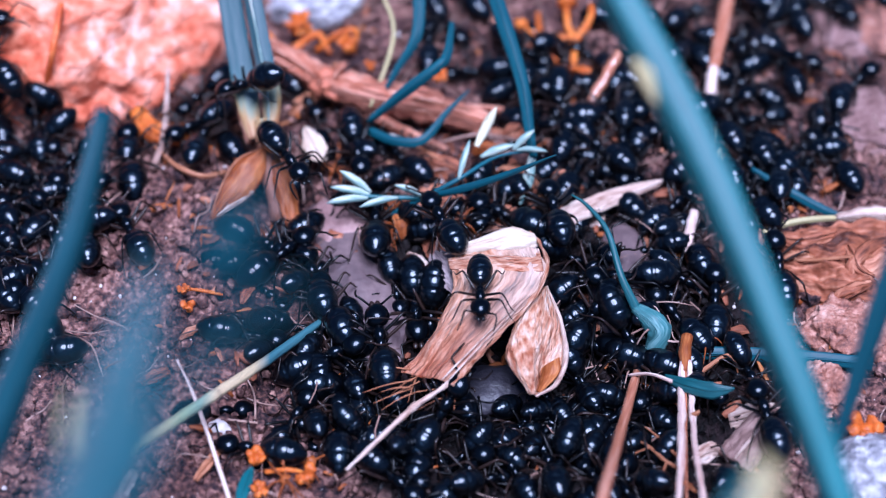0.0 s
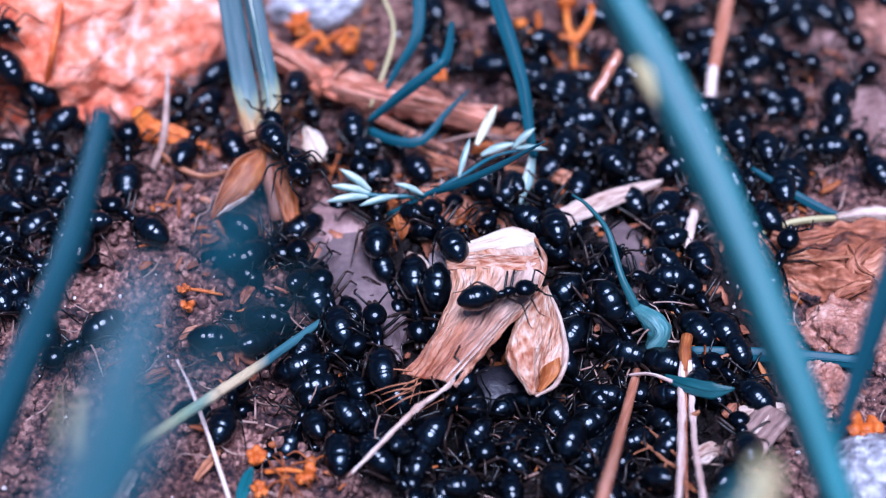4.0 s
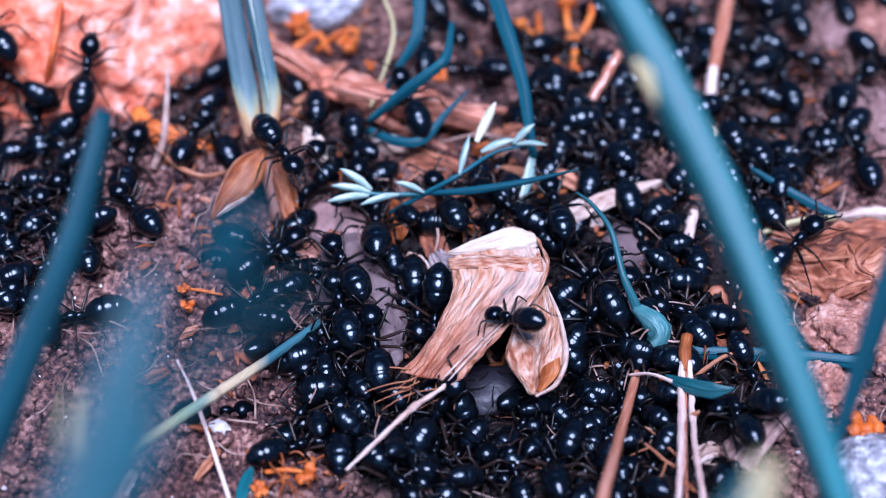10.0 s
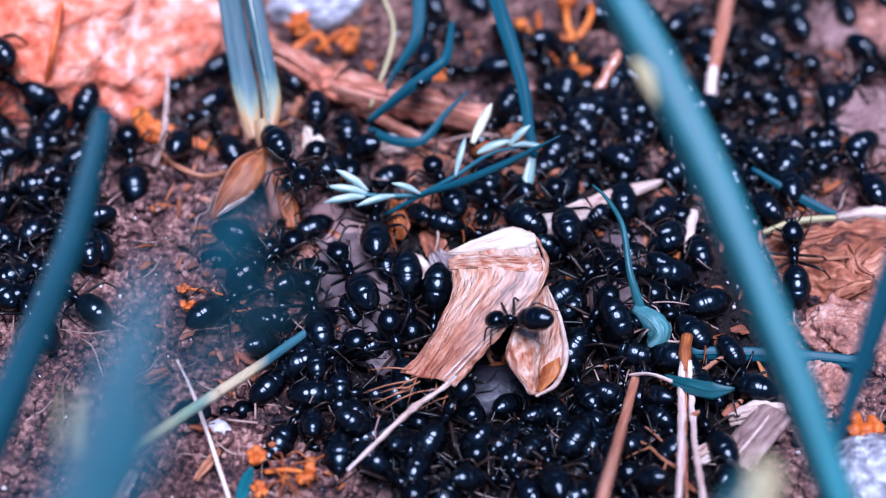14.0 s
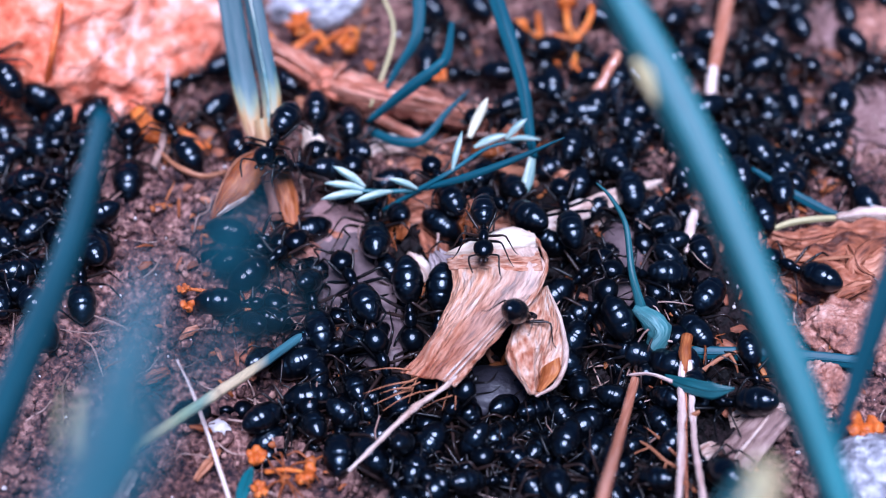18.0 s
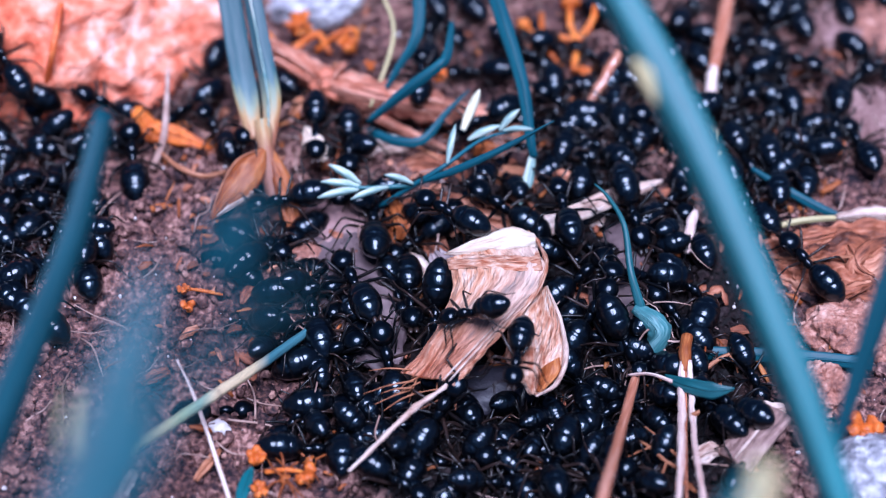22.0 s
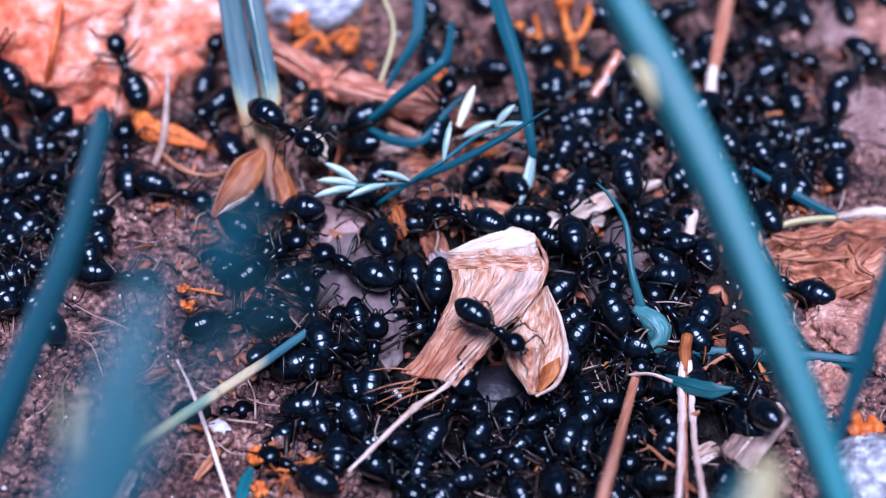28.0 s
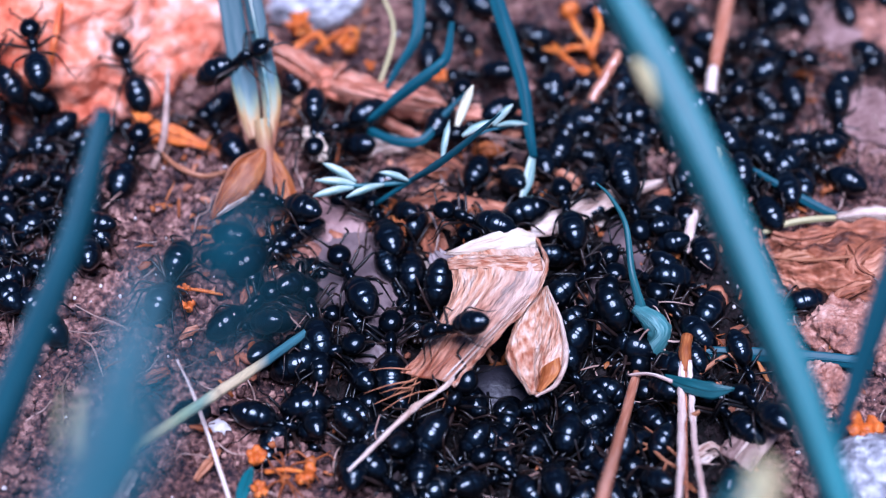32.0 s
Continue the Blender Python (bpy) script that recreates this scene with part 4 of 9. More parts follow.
def pod():
    o = (8.37, -11.97, -1.26)
    t = empty("seed_pod", o)
    spine = [(8.64, -7.98, 4.0), (7.77, -12.87, 4.8), (7.48, -16.35, 4.6), (7.55, -18.82, 3.0)]
    part("shell", loft([(8.48, -7.51, 3.6), (6.12, -12.33, 3.4), (5.55, -15.05, 2.6), (7.31, -18.36, 2.4)], spine, [0.2, 1.0, 1.1, 0.2], 0.2, 40, 20, 0.2, 0.02, o, 7.0), DRYLEAF, t, "pale pitted shell half")
    part("shell", loft(spine, [(8.96, -7.63, 3.6), (10.07, -11.71, 3.4), (10.23, -15.06, 3.0), (7.86, -18.59, 2.4)], [0.15, 0.5, -0.9, -0.2], 0.2, 40, 20, 0.2, 0.02, o, 8.0), DRYLEAF, t, "pale shell half with a hollow end")
    part("inner_husk", loft([(8.14, -16.88, 4.0), (7.98, -17.75, 3.6), (7.74, -18.54, 3.1)], [(9.74, -15.12, 3.3), (9.69, -16.57, 3.0), (8.13, -18.49, 2.8)], [-0.3, -0.6, -0.2], 0.12, 20, 12, 0.12, 0.02, o, 9.0), GOLDLEAF, t, "orange-brown hollow of the pod")
    part("rim", tube([(8.94, -7.89, 3.9), (10.04, -12.04, 3.8), (10.24, -15.39, 3.4), (9.36, -17.76, 3.0), (7.65, -18.9, 2.8)], [0.1, 0.2, 0.25, 0.22, 0.1], 7, 30, 0.4, None, o), PALELEAF, t, "thin pale pod rim")
    return tagged(t, "dry split seed pod beside the curled leaf", "seed pod")


pod()


def litter(name, label, points, widths, curls, material, category="dry leaf", crease=0.25, seed=0.0, face=(0, -0.5, 0.85)):
    o = points[0]
    t = empty(name, o)
    part("blade", sheet(points, widths, curls, face, 0.15, 26, 16, crease, 0, 0.14, None, o, seed), material, t)
    up = Vector(face).normalized() * (0.06 + crease * 0.3)
    part("vein", tube([Vector(q) + up for q in points], [0.1, 0.12, 0.1, 0.05], 6, 20, 0.2, None, o), material, t)
    return tagged(t, label, category)


litter("dry_leaf", "crumpled ash-grey leaf beside the curled leaf", [(-0.7, -2.68, 2.6), (0.0, -4.3, 3.0), (0.69, -5.77, 2.8), (1.08, -7.03, 2.0)], [1.2, 3.0, 2.8, 0.6], [30, 60, 60, 40], ASHLEAF, seed=2, crease=0.4)
litter("petal", "white scrap of petal under the stems", [(-12.81, 11.66, 4.0), (-12.08, 9.74, 4.2), (-11.33, 8.58, 3.6), (-10.72, 8.3, 3.0)], [0.6, 2.2, 2.0, 0.4], [50, 70, 70, 50], PETAL, "petal", 0.2, 13)
litter("dry_leaf", "brown torn leaf under the sprig", [(-4.84, 3.41, 0.91), (-0.72, 3.17, 1.92), (4.91, 2.15, 1.51), (9.02, 1.99, 0.93)], [1.6, 3.4, 3.6, 1.6], [30, 30, 30, 30], LITTERLEAF, seed=3)
def bleached_leaves():
    """Two bleached leaves behind the curled leaf: a lifted wedge, and a long one lying on the soil."""
    o = (5.99, -3.57, 3.6)
    t = empty("bleached_flap", o)
    low = [(0.10, -4.38, 4.20), (2.75, -4.67, 4.30), (5.46, -4.36, 4.40), (8.30, -3.45, 4.20)]
    high = [(0.59, -4.16, 4.40), (3.25, -3.11, 5.00), (5.99, -2.09, 5.20), (8.02, -2.52, 4.80)]
    part("blade", loft(low, high, [0.1, 0.3, 0.4, 0.2], 0.22, 48, 18, 0.14, 0.04, o, 4.0), PETAL, t)
    part("rim", tube(low, [0.06, 0.14, 0.16, 0.1], 6, 40, 0.6, None, o), PALELEAF, t, "thick curled lower rim")
    tagged(t, "lifted bleached white leaf flap behind the curled leaf", "dry leaf")
    o = (12.64, 3.47, 1.6)
    t = empty("bleached_leaf", o)
    low = [(7.88, -0.37, 2.0), (10.18, 0.18, 2.0), (12.81, 2.07, 1.9), (16.24, 3.94, 2.0), (20.19, 6.68, 1.6)]
    high = [(7.96, 2.04, 2.0), (10.26, 2.58, 2.4), (12.88, 3.99, 2.4), (16.3, 5.46, 2.5), (20.21, 7.07, 1.8)]
    part("blade", loft(low, high, [0.2, 0.4, 0.4, 0.3, 0.1], 0.25, 48, 14, 0.14, 0.05, o, 5.0), PALELEAF, t)
    part("rim", tube(low, [0.08, 0.14, 0.12, 0.1, 0.05], 6, 40, 0.6, None, o), PALELEAF, t, "thick curled lower rim")
    tagged(t, "long bleached white leaf lying among the ants", "dry leaf")


bleached_leaves()
def litter_heap():
    """A broad crumpled brown leaf with a torn, rolled side."""
    o = (35.12, -1.67, 1.18)
    t = empty("dry_leaf", o)
    part("blade", loft([(28.74, -0.13, 1.13), (32.2, 0.42, 2.33), (36.3, 0.96, 2.5), (41.63, 1.92, 1.91)], [(30.15, -4.36, 0.05), (32.7, -6.08, -0.03), (36.42, -7.14, 0.61), (40.84, -6.86, 1.04)], [0.3, 0.6, 0.6, 0.3], 1.0, 90, 60, 0.16, 0.06, o, 3.3), LITTERLEAF, t)
    part("rolled_edge", sheet([(35.64, -5.49, 0.82), (36.31, -4.31, 2.63), (37.93, -2.66, 3.03), (40.37, -0.88, 2.18)], [1.0, 2.4, 2.6, 1.2], [150, 220, 220, 150], (0.3, -0.6, 0.7), 0.15, 26, 16, 0.2, 0, 0.1, None, o, 8.1), LITTERLEAF, t, "rolled torn side of the leaf")
    part("vein", tube([(29.04, -2.34, 1.55), (32.27, -3.25, 2.04), (35.6, -3.49, 2.83), (39.78, -2.81, 2.3)], [0.12, 0.16, 0.16, 0.1], 6, 30, 0.6, None, o), BROWNLEAF, t, "reddish leaf vein")
    return tagged(t, "broad crumpled orange-brown leaf beside the pebbles", "dry leaf")


litter_heap()
litter("dry_leaf", "orange curled leaf at the foot of the rock", [(-29.07, 15.28, 3.08), (-27.68, 12.9, 2.79), (-25.1, 12.21, 2.51), (-21.69, 11.46, 1.46)], [1.6, 2.6, 2.2, 0.4], [90, 110, 100, 60], ORANGE, seed=7)
litter("dry_leaf", "pinkish leaf fragment beside the stem", [(10.55, 2.1, 1.19), (12.59, 2.69, 1.83), (14.73, 2.92, 0.68)], [1.6, 3, 1.2], [50, 60, 50], PALELEAF, seed=8)
litter("dry_leaf", "small cream and brown leaf tip standing in the soil", [(-26.01, -27.63, 0.18), (-25.40, -26.88, 1.31), (-24.79, -26.44, 2.25), (-24.43, -26.33, 2.72)], [0.7, 1.2, 1.0, 0.2], [90, 100, 90, 60], PALELEAF, seed=21)
litter("dry_leaf", "flat brown leaf chip on bare soil", [(-25.36, -16.36, 1.21), (-24.24, -15.59, 1.38), (-23.19, -14.62, 0.92)], [0.5, 1.4, 0.8], [60, 90, 70], LITTERLEAF, seed=22)
litter("dry_leaf", "narrow reddish leaf chip beside the thin stick", [(-20.06, -25.84, 0.78), (-19.39, -24.59, 0.74), (-18.70, -23.19, 0.51), (-18.32, -22.43, 0.24)], [0.4, 0.8, 0.8, 0.3], [30, 40, 40, 30], BROWNLEAF, seed=23)
blade("grass_leaf", "small teal sprout beside the orange florets", [(-16.28, -28.01, 0.34), (-16.05, -27.19, 1.13), (-15.66, -26.52, 2.06), (-15.27, -26.08, 2.84)], [0.8, 1.2, 1.0, 0.3], [60, 60, 60, 60], TEAL)
litter("dry_leaf", "pinkish scrap of leaf beside the split straw", [(20.54, -23.66, 0.22), (21.30, -23.29, 0.73), (22.14, -22.79, 0.66), (23.08, -22.51, 0.04)], [0.8, 1.8, 1.6, 0.5], [60, 80, 70, 50], PALELEAF, seed=25)
litter("dry_leaf", "curled orange-brown leaf edge beside the pebbles", [(35.73, -0.20, 1.81), (36.13, -2.72, 2.72), (36.46, -4.63, 2.63), (37.95, -4.96, 1.73)], [0.8, 1.6, 1.6, 0.8], [120, 150, 150, 120], LITTERLEAF, seed=26)
litter("dry_leaf", "rolled brown leaf with a dark hollow beside the pebbles", [(33.91, -7.45, 0.60), (34.78, -7.25, 1.50), (36.00, -6.86, 1.95), (37.68, -5.80, 1.70)], [1.2, 2.2, 2.4, 1.2], [200, 240, 240, 200], LITTERLEAF, seed=30, face=(0.2, -0.9, 0.2))
litter("dry_leaf", "torn orange-brown leaf strip on the litter", [(29.45, 0.16, 1.79), (31.46, -1.20, 2.54), (33.66, -1.14, 2.99), (36.24, 0.36, 2.33)], [0.8, 1.6, 1.5, 0.5], [40, 60, 60, 40], LITTERLEAF, seed=31)
litter("dry_leaf", "orange-brown leaf scrap at the edge of the litter", [(29.69, -2.91, 1.06), (30.87, -2.61, 1.86), (32.37, -2.53, 1.98), (33.70, -2.62, 1.34)], [0.8, 1.8, 1.7, 0.6], [50, 70, 60, 40], BROWNLEAF, seed=32)
litter("dry_leaf", "small dark curled leaf behind the grass tuft", [(-14.54, 16.14, 1.13), (-13.74, 17.18, 1.86), (-12.56, 17.69, 2.12), (-11.50, 17.25, 1.19)], [0.6, 1.8, 1.8, 0.6], [120, 150, 150, 120], BROWNLEAF, seed=27)
litter("dry_leaf", "brown scrap of leaf under the sprig", [(-4.84, 4.42, 1.94), (-4.03, 2.43, 2.55), (-3.65, 0.73, 2.29), (-3.96, -0.06, 1.28)], [0.6, 1.6, 1.5, 0.5], [60, 80, 80, 50], GOLDLEAF, seed=28)
litter("dry_leaf", "reddish husk between the ants behind the sprig", [(5.41, 13.27, 0.94), (6.45, 13.29, 1.89), (7.53, 13.52, 1.81), (8.64, 13.95, 0.80)], [0.8, 1.9, 1.7, 0.6], [90, 110, 100, 70], LITTERLEAF, seed=29)
litter("dry_leaf", "pinkish-brown leaf lying under the sprig stalk", [(-4.2, 9.3, 0.7), (-1.8, 9.7, 1.3), (0.8, 8.7, 1.4), (2.6, 8.0, 0.7)], [0.9, 2.5, 2.3, 0.6], [40, 60, 60, 40], LITTERLEAF, seed=41)
litter("dry_leaf", "pale brown leaf scrap behind the white flap", [(4.0, 7.6, 0.6), (5.6, 8.1, 1.3), (7.3, 8.0, 1.3), (8.8, 7.2, 0.6)], [0.7, 2.0, 1.9, 0.5], [60, 80, 80, 50], BROWNLEAF, seed=42)
litter("dry_leaf", "orange-brown husk under the spikelets", [(2.7, 11.5, 0.8), (3.7, 11.3, 1.6), (4.9, 11.1, 1.7), (5.9, 11.2, 0.8)], [0.7, 1.9, 1.7, 0.5], [100, 130, 120, 80], GOLDLEAF, seed=43)
litter("dry_leaf", "dusty pink leaf scrap beside the thick twig", [(-7.6, 11.2, 0.7), (-6.2, 11.9, 1.2), (-4.7, 12.3, 1.2), (-3.2, 12.2, 0.6)], [0.7, 2.2, 2.0, 0.6], [40, 60, 50, 40], PALELEAF, seed=44)
litter("dry_leaf", "brown leaf strip beside the hanging stem", [(9.3, 8.6, 0.6), (10.6, 8.1, 1.3), (12.0, 7.2, 1.3), (13.0, 6.6, 0.6)], [0.6, 1.5, 1.5, 0.5], [60, 80, 80, 50], LITTERLEAF, seed=45)
rod("stalk", "thin brown stalk lying under the sprig", [(-5.8, 13.4, 1.3), (-2.6, 11.2, 2.0), (0.9, 8.9, 1.5)], [0.16, 0.18, 0.12], BROWNLEAF, "stalk", 6, 14, 0.3)
rod("stalk", "thin tan stalk lying behind the spikelets", [(-1.2, 12.0, 1.3), (3.4, 12.6, 2.1), (7.9, 12.3, 1.4)], [0.13, 0.16, 0.1], FIBRE, "stalk", 6, 14, 0.3)
litter("dry_leaf", "dusty brown leaf half under the curled leaf", [(-2.16, 2.26, 0.78), (-1.12, 0.42, 1.13), (-0.40, -1.25, 0.86), (-0.20, -2.69, 0.04)], [0.7, 2.4, 2.3, 0.6], [40, 60, 60, 40], LITTERLEAF, seed=46)
litter("dry_leaf", "pale pinkish scrap of leaf beside the flat stone", [(-3.15, -0.83, 0.39), (-2.42, -2.09, 0.73), (-1.71, -3.13, 0.54), (-1.41, -3.91, -0.10)], [0.5, 1.6, 1.5, 0.4], [40, 60, 60, 40], PALELEAF, seed=47)
rod("stalk", "thin tan stalk beside the curled leaf", [(-1.64, 3.84, 1.96), (-0.46, 0.09, 2.25), (-0.81, -2.08, 1.26)], [0.1, 0.12, 0.08], FIBRE, "stalk", 6, 14, 0.3)
litter("dry_leaf", "pale leaf fragment under the straw", [(23.83, -19.47, 0.22), (26.05, -19.6, 1.18), (28.54, -18.78, 0.87)], [1.4, 2.8, 1.2], [50, 60, 50], PALELEAF, seed=9)


def flower(name, label, at, size, seed, petals=4):
    """A shrivelled orange floret: curled petals round a thick base."""
    o = Vector(at)
    f = empty(name, o)
    rnd = random.Random(seed)
    part("base", lump((size * 0.35, size * 0.35, size * 0.4), 0.3, 2, 1.4, seed), ORANGE, f)
    for i in range(petals + 2):
        a = rnd.uniform(0, 6.28)
        d = Vector((math.cos(a) * 0.8, math.sin(a) * 0.8, rnd.uniform(0.1, 1.1)))
        p = [Vector((0, 0, 0)), d * size * 0.45 + Vector((0, 0, 0.3 * size)), d * size * rnd.uniform(0.6, 1.0)]
        part("petal", sheet([o + q for q in p], [size * 0.35, size * rnd.uniform(0.7, 1.1), size * 0.5], [90, 130, 90], (-d.x * 0.5, -d.y * 0.5, 1), 0.12, 10, 6, 0.1, 0, 0.1, None, o, seed), ORANGE, f)
    return tagged(f, label, "dry flower")


for k, (p, s, n) in enumerate((((-15.15, -23.96, 0.87), 1.2, 4), ((-10.9, -25.97, 1.12), 1.3, 5), ((-14.72, -26.96, 0.95), 1.1, 4), ((-22.57, -6.93, 2.26), 0.9, 4), ((-21.93, -8.8, 1.96), 0.9, 3), ((-7.12, 22.25, 1.59), 0.8, 3), ((-0.49, 20.12, 2.22), 1.15, 4), ((-14.59, 28.12, 1.69), 2.0, 5), ((-9.43, 25.31, 1.58), 1.5, 4), ((34.7, -21.32, 1.16), 2.2, 5), ((13.59, 22.05, 1.18), 1.1, 4))):
    flower("dry_flower", "shrivelled orange dry floret on the soil", p, s, 20 + k, n)


def tendril(points, r=0.28):
    rod("tendril", "curled orange dry plant tendril", points, [r, r * 1.1, r, r * 0.6], ORANGE, "tendril", 7, 20, 0.3)


tendril([(-17.76, 28.24, 0.83), (-15.23, 24.6, 1.84), (-12.53, 26.73, 2.17), (-11.14, 25.31, 0.83)], 0.4)
tendril([(-12.57, 25.89, 0.67), (-10.27, 26.37, 2.49), (-8.6, 26.61, 2.65), (-8.91, 25.57, 0.6)], 0.3)
tendril([(-14.4, -25.04, 0.81), (-12.52, -25.2, 1.28), (-10.96, -25.15, 0.74)], 0.2)
tendril([(-22.87, -6.47, 2.1), (-20.89, -6.69, 1.99), (-19.19, -6.8, 1.58)], 0.16)


def orange_branch():
    """A forked dry flower stalk that the ants drag away at last."""
    o = (12.86, 25.36, 1.15)
    t = empty("orange_branch", o)
    part("stalk", tube([(12.76, 22.87, 0.73), (12.95, 24.88, 1.06), (12.91, 26.82, 1.49)], [0.38, 0.45, 0.42], 8, 16, 0.4, None, o), ORANGE, t)
    part("arm", tube([(12.90, 26.67, 1.48), (12.38, 28.35, 2.08), (12.41, 30.87, 2.56)], [0.36, 0.34, 0.3], 8, 16, 0.4, None, o), ORANGE, t)
    part("arm", tube([(12.99, 26.18, 1.47), (14.01, 27.27, 2.29), (14.73, 28.72, 2.79), (14.92, 30.38, 2.84)], [0.36, 0.38, 0.34, 0.3], 8, 18, 0.4, None, o), ORANGE, t)
    part("arm", tube([(12.84, 26.67, 1.48), (11.28, 26.97, 1.58), (9.65, 26.90, 1.57), (8.02, 28.66, 1.36)], [0.32, 0.3, 0.26, 0.2], 8, 18, 0.4, None, o), ORANGE, t)
    part("arm", tube([(9.56, 30.67, 1.40), (9.70, 26.79, 1.67), (10.62, 24.39, 1.51), (11.56, 23.47, 0.77)], [0.26, 0.34, 0.3, 0.22], 8, 18, 0.4, None, o), ORANGE, t)
    part("bud", lump((0.75, 0.6, 0.6), 0.45, 2, 1.5, 3.0, 0.0, None, Vector((7.80, 28.86, 1.49)) - Vector(o)), ORANGE, t, "orange dry bud")
    part("bud", lump((1.0, 0.8, 0.9), 0.45, 2, 1.5, 6.0, 0.0, None, Vector((12.42, 31.08, 2.69)) - Vector(o)), ORANGE, t, "orange dry bud")
    return tagged(t, "forked orange dry flower stalk on the soil", "dry stalk")


BRANCH = orange_branch()
BRANCH_AT = BRANCH.location.copy()
rod("stick", "pinkish dry stick leaning among the ants", [(13.81, 16.47, 1.94), (15.39, 18.98, 3.12), (17.08, 21.56, 4.43)], [0.42, 0.5, 0.4], REDSTEM, "stick", 9, 18, 0.45)
rod("stem", "curved thin brown dry stem at the foot of the rock", [(-27.15, 11.60, 1.62), (-24.53, 7.71, 2.86), (-22.06, 6.59, 2.67), (-20.04, 8.49, 1.31)], [0.16, 0.26, 0.28, 0.16], BROWNLEAF, "stem", 8, 20, 0.3)


def root_tuft(label, at, count, reach, seed):
    """A knot of rust-coloured hair roots."""
    o = Vector(at)
    t = empty("root_tuft", o)
    rnd = random.Random(seed)
    part("knot", lump((0.5, 0.5, 0.4), 0.4, 2, 1.6, seed), GOLDLEAF, t)
    for _ in range(count):
        a = rnd.uniform(0, 6.28)
        d = Vector((math.cos(a) * reach, math.sin(a) * reach * 1.3, rnd.uniform(-0.3, 1.4)))
        bend = Vector((rnd.uniform(-0.6, 0.6), rnd.uniform(-0.6, 0.6), rnd.uniform(0.1, 0.8)))
        part("root", tube([(0, 0, 0), d * 0.5 + bend, d + Vector((0, 0, -0.4))], [0.12, 0.1, 0.04], 5, 10, 0.3), GOLDLEAF, t)
    return tagged(t, label, "roots")


def red_roots():
    """Thin branched reddish roots that run from the split straw under the brown stem."""
    o = (19.45, -26.2, 2.46)
    t = empty("root_strand", o)
    part("root", tube([o, (18.05, -24.99, 2.07), (16.87, -23.07, 1.44), (15.37, -20.8, 0.06)], [0.17, 0.15, 0.13, 0.08], 6, 20, 0.4, None, o), BROWNLEAF, t)
    part("root", tube([(19.52, -25.42, 2.52), (18.39, -23.66, 2.02), (17.46, -21.64, 1.2), (16.7, -20.16, 0.37)], [0.15, 0.13, 0.1, 0.06], 6, 20, 0.4, None, o), BROWNLEAF, t)
    part("root", tube([(16.87, -23.07, 1.44), (15.99, -23.1, 0.86), (14.89, -23.18, 0.02)], [0.11, 0.09, 0.05], 6, 12, 0.4, None, o), BROWNLEAF, t)
    part("root", tube([(18.05, -24.99, 2.07), (17.5, -26.26, 2.0), (16.54, -27.32, 1.63)], [0.12, 0.1, 0.06], 6, 12, 0.4, None, o), BROWNLEAF, t)
    return tagged(t, "thin branched reddish roots beside the split straw", "roots")


red_roots()


def forked_rootlet():
    """A reddish rootlet with a short fork, from the straw to the lying blade."""
    o = (21.15, -15.35, 0.52)
    t = empty("rootlet", o)
    part("root", tube([(21.15, -15.35, 0.52), (22.38, -14.65, 1.34), (23.75, -13.86, 1.72), (25.91, -12.43, 1.02)], [0.2, 0.22, 0.2, 0.1], 7, 20, 0.4, None, o), BROWNLEAF, t)
    part("root", tube([(24.36, -13.65, 1.62), (24.79, -14.36, 1.36), (25.03, -14.80, 0.59)], [0.16, 0.13, 0.07], 6, 12, 0.4, None, o), BROWNLEAF, t)
    return tagged(t, "reddish forked rootlet beside the split straw", "roots")


forked_rootlet()
for p, c, r, k in (((-4.3, 1.82, 1.12), 9, 2.6, 1), ((1.58, 1.47, 1.87), 6, 2.0, 2), ((-12.75, -25.85, 0.78), 9, 2.4, 3), ((-10.83, -23.58, 0.1), 7, 2.0, 4), ((-18.63, 8.99, 1.1), 6, 2.2, 5), ((18.55, -15.93, -0.91), 7, 2.6, 7), ((22.13, -11.73, 0.77), 6, 2.2, 8), ((-10.2, 8.89, 1.2), 7, 2.4, 10)):
    root_tuft("knot of rust-orange hair roots on the soil", p, c, r, 60 + k)


def fibre_stuff():
    """Fine dry roots and stalk splinters strewn over the soil, one object."""
    rnd = random.Random(12)
    bm = bmesh.new()
    for k in range(318):
        x, y, a = rnd.uniform(-46, 46), rnd.uniform(-32, 42), rnd.uniform(0, 6.28)
        high = 0.0
        if k > 300:
            x, y, high = rnd.uniform(-16, 24), rnd.uniform(-24, 10), rnd.uniform(0.6, 2.0)
        n, r = rnd.uniform(2, 6), rnd.uniform(0.04, 0.12)
        pts = []
        for i in range(4):
            pts.append((x, y, hill(x, y) + 0.6 + high + rnd.uniform(0, 0.9)))
            a += rnd.uniform(-0.5, 0.5)
            x, y = x + math.cos(a) * n / 3, y + math.sin(a) * n / 3
        tube(pts, [r, r, r * 0.6], 5, 7, 0.2, bm)
    ob = part("plant_fibres", bm, FIBRE)
    tagged(ob, "fine dry roots and fibres strewn on the soil", "plant fibre", kind="stuff")


fibre_stuff()


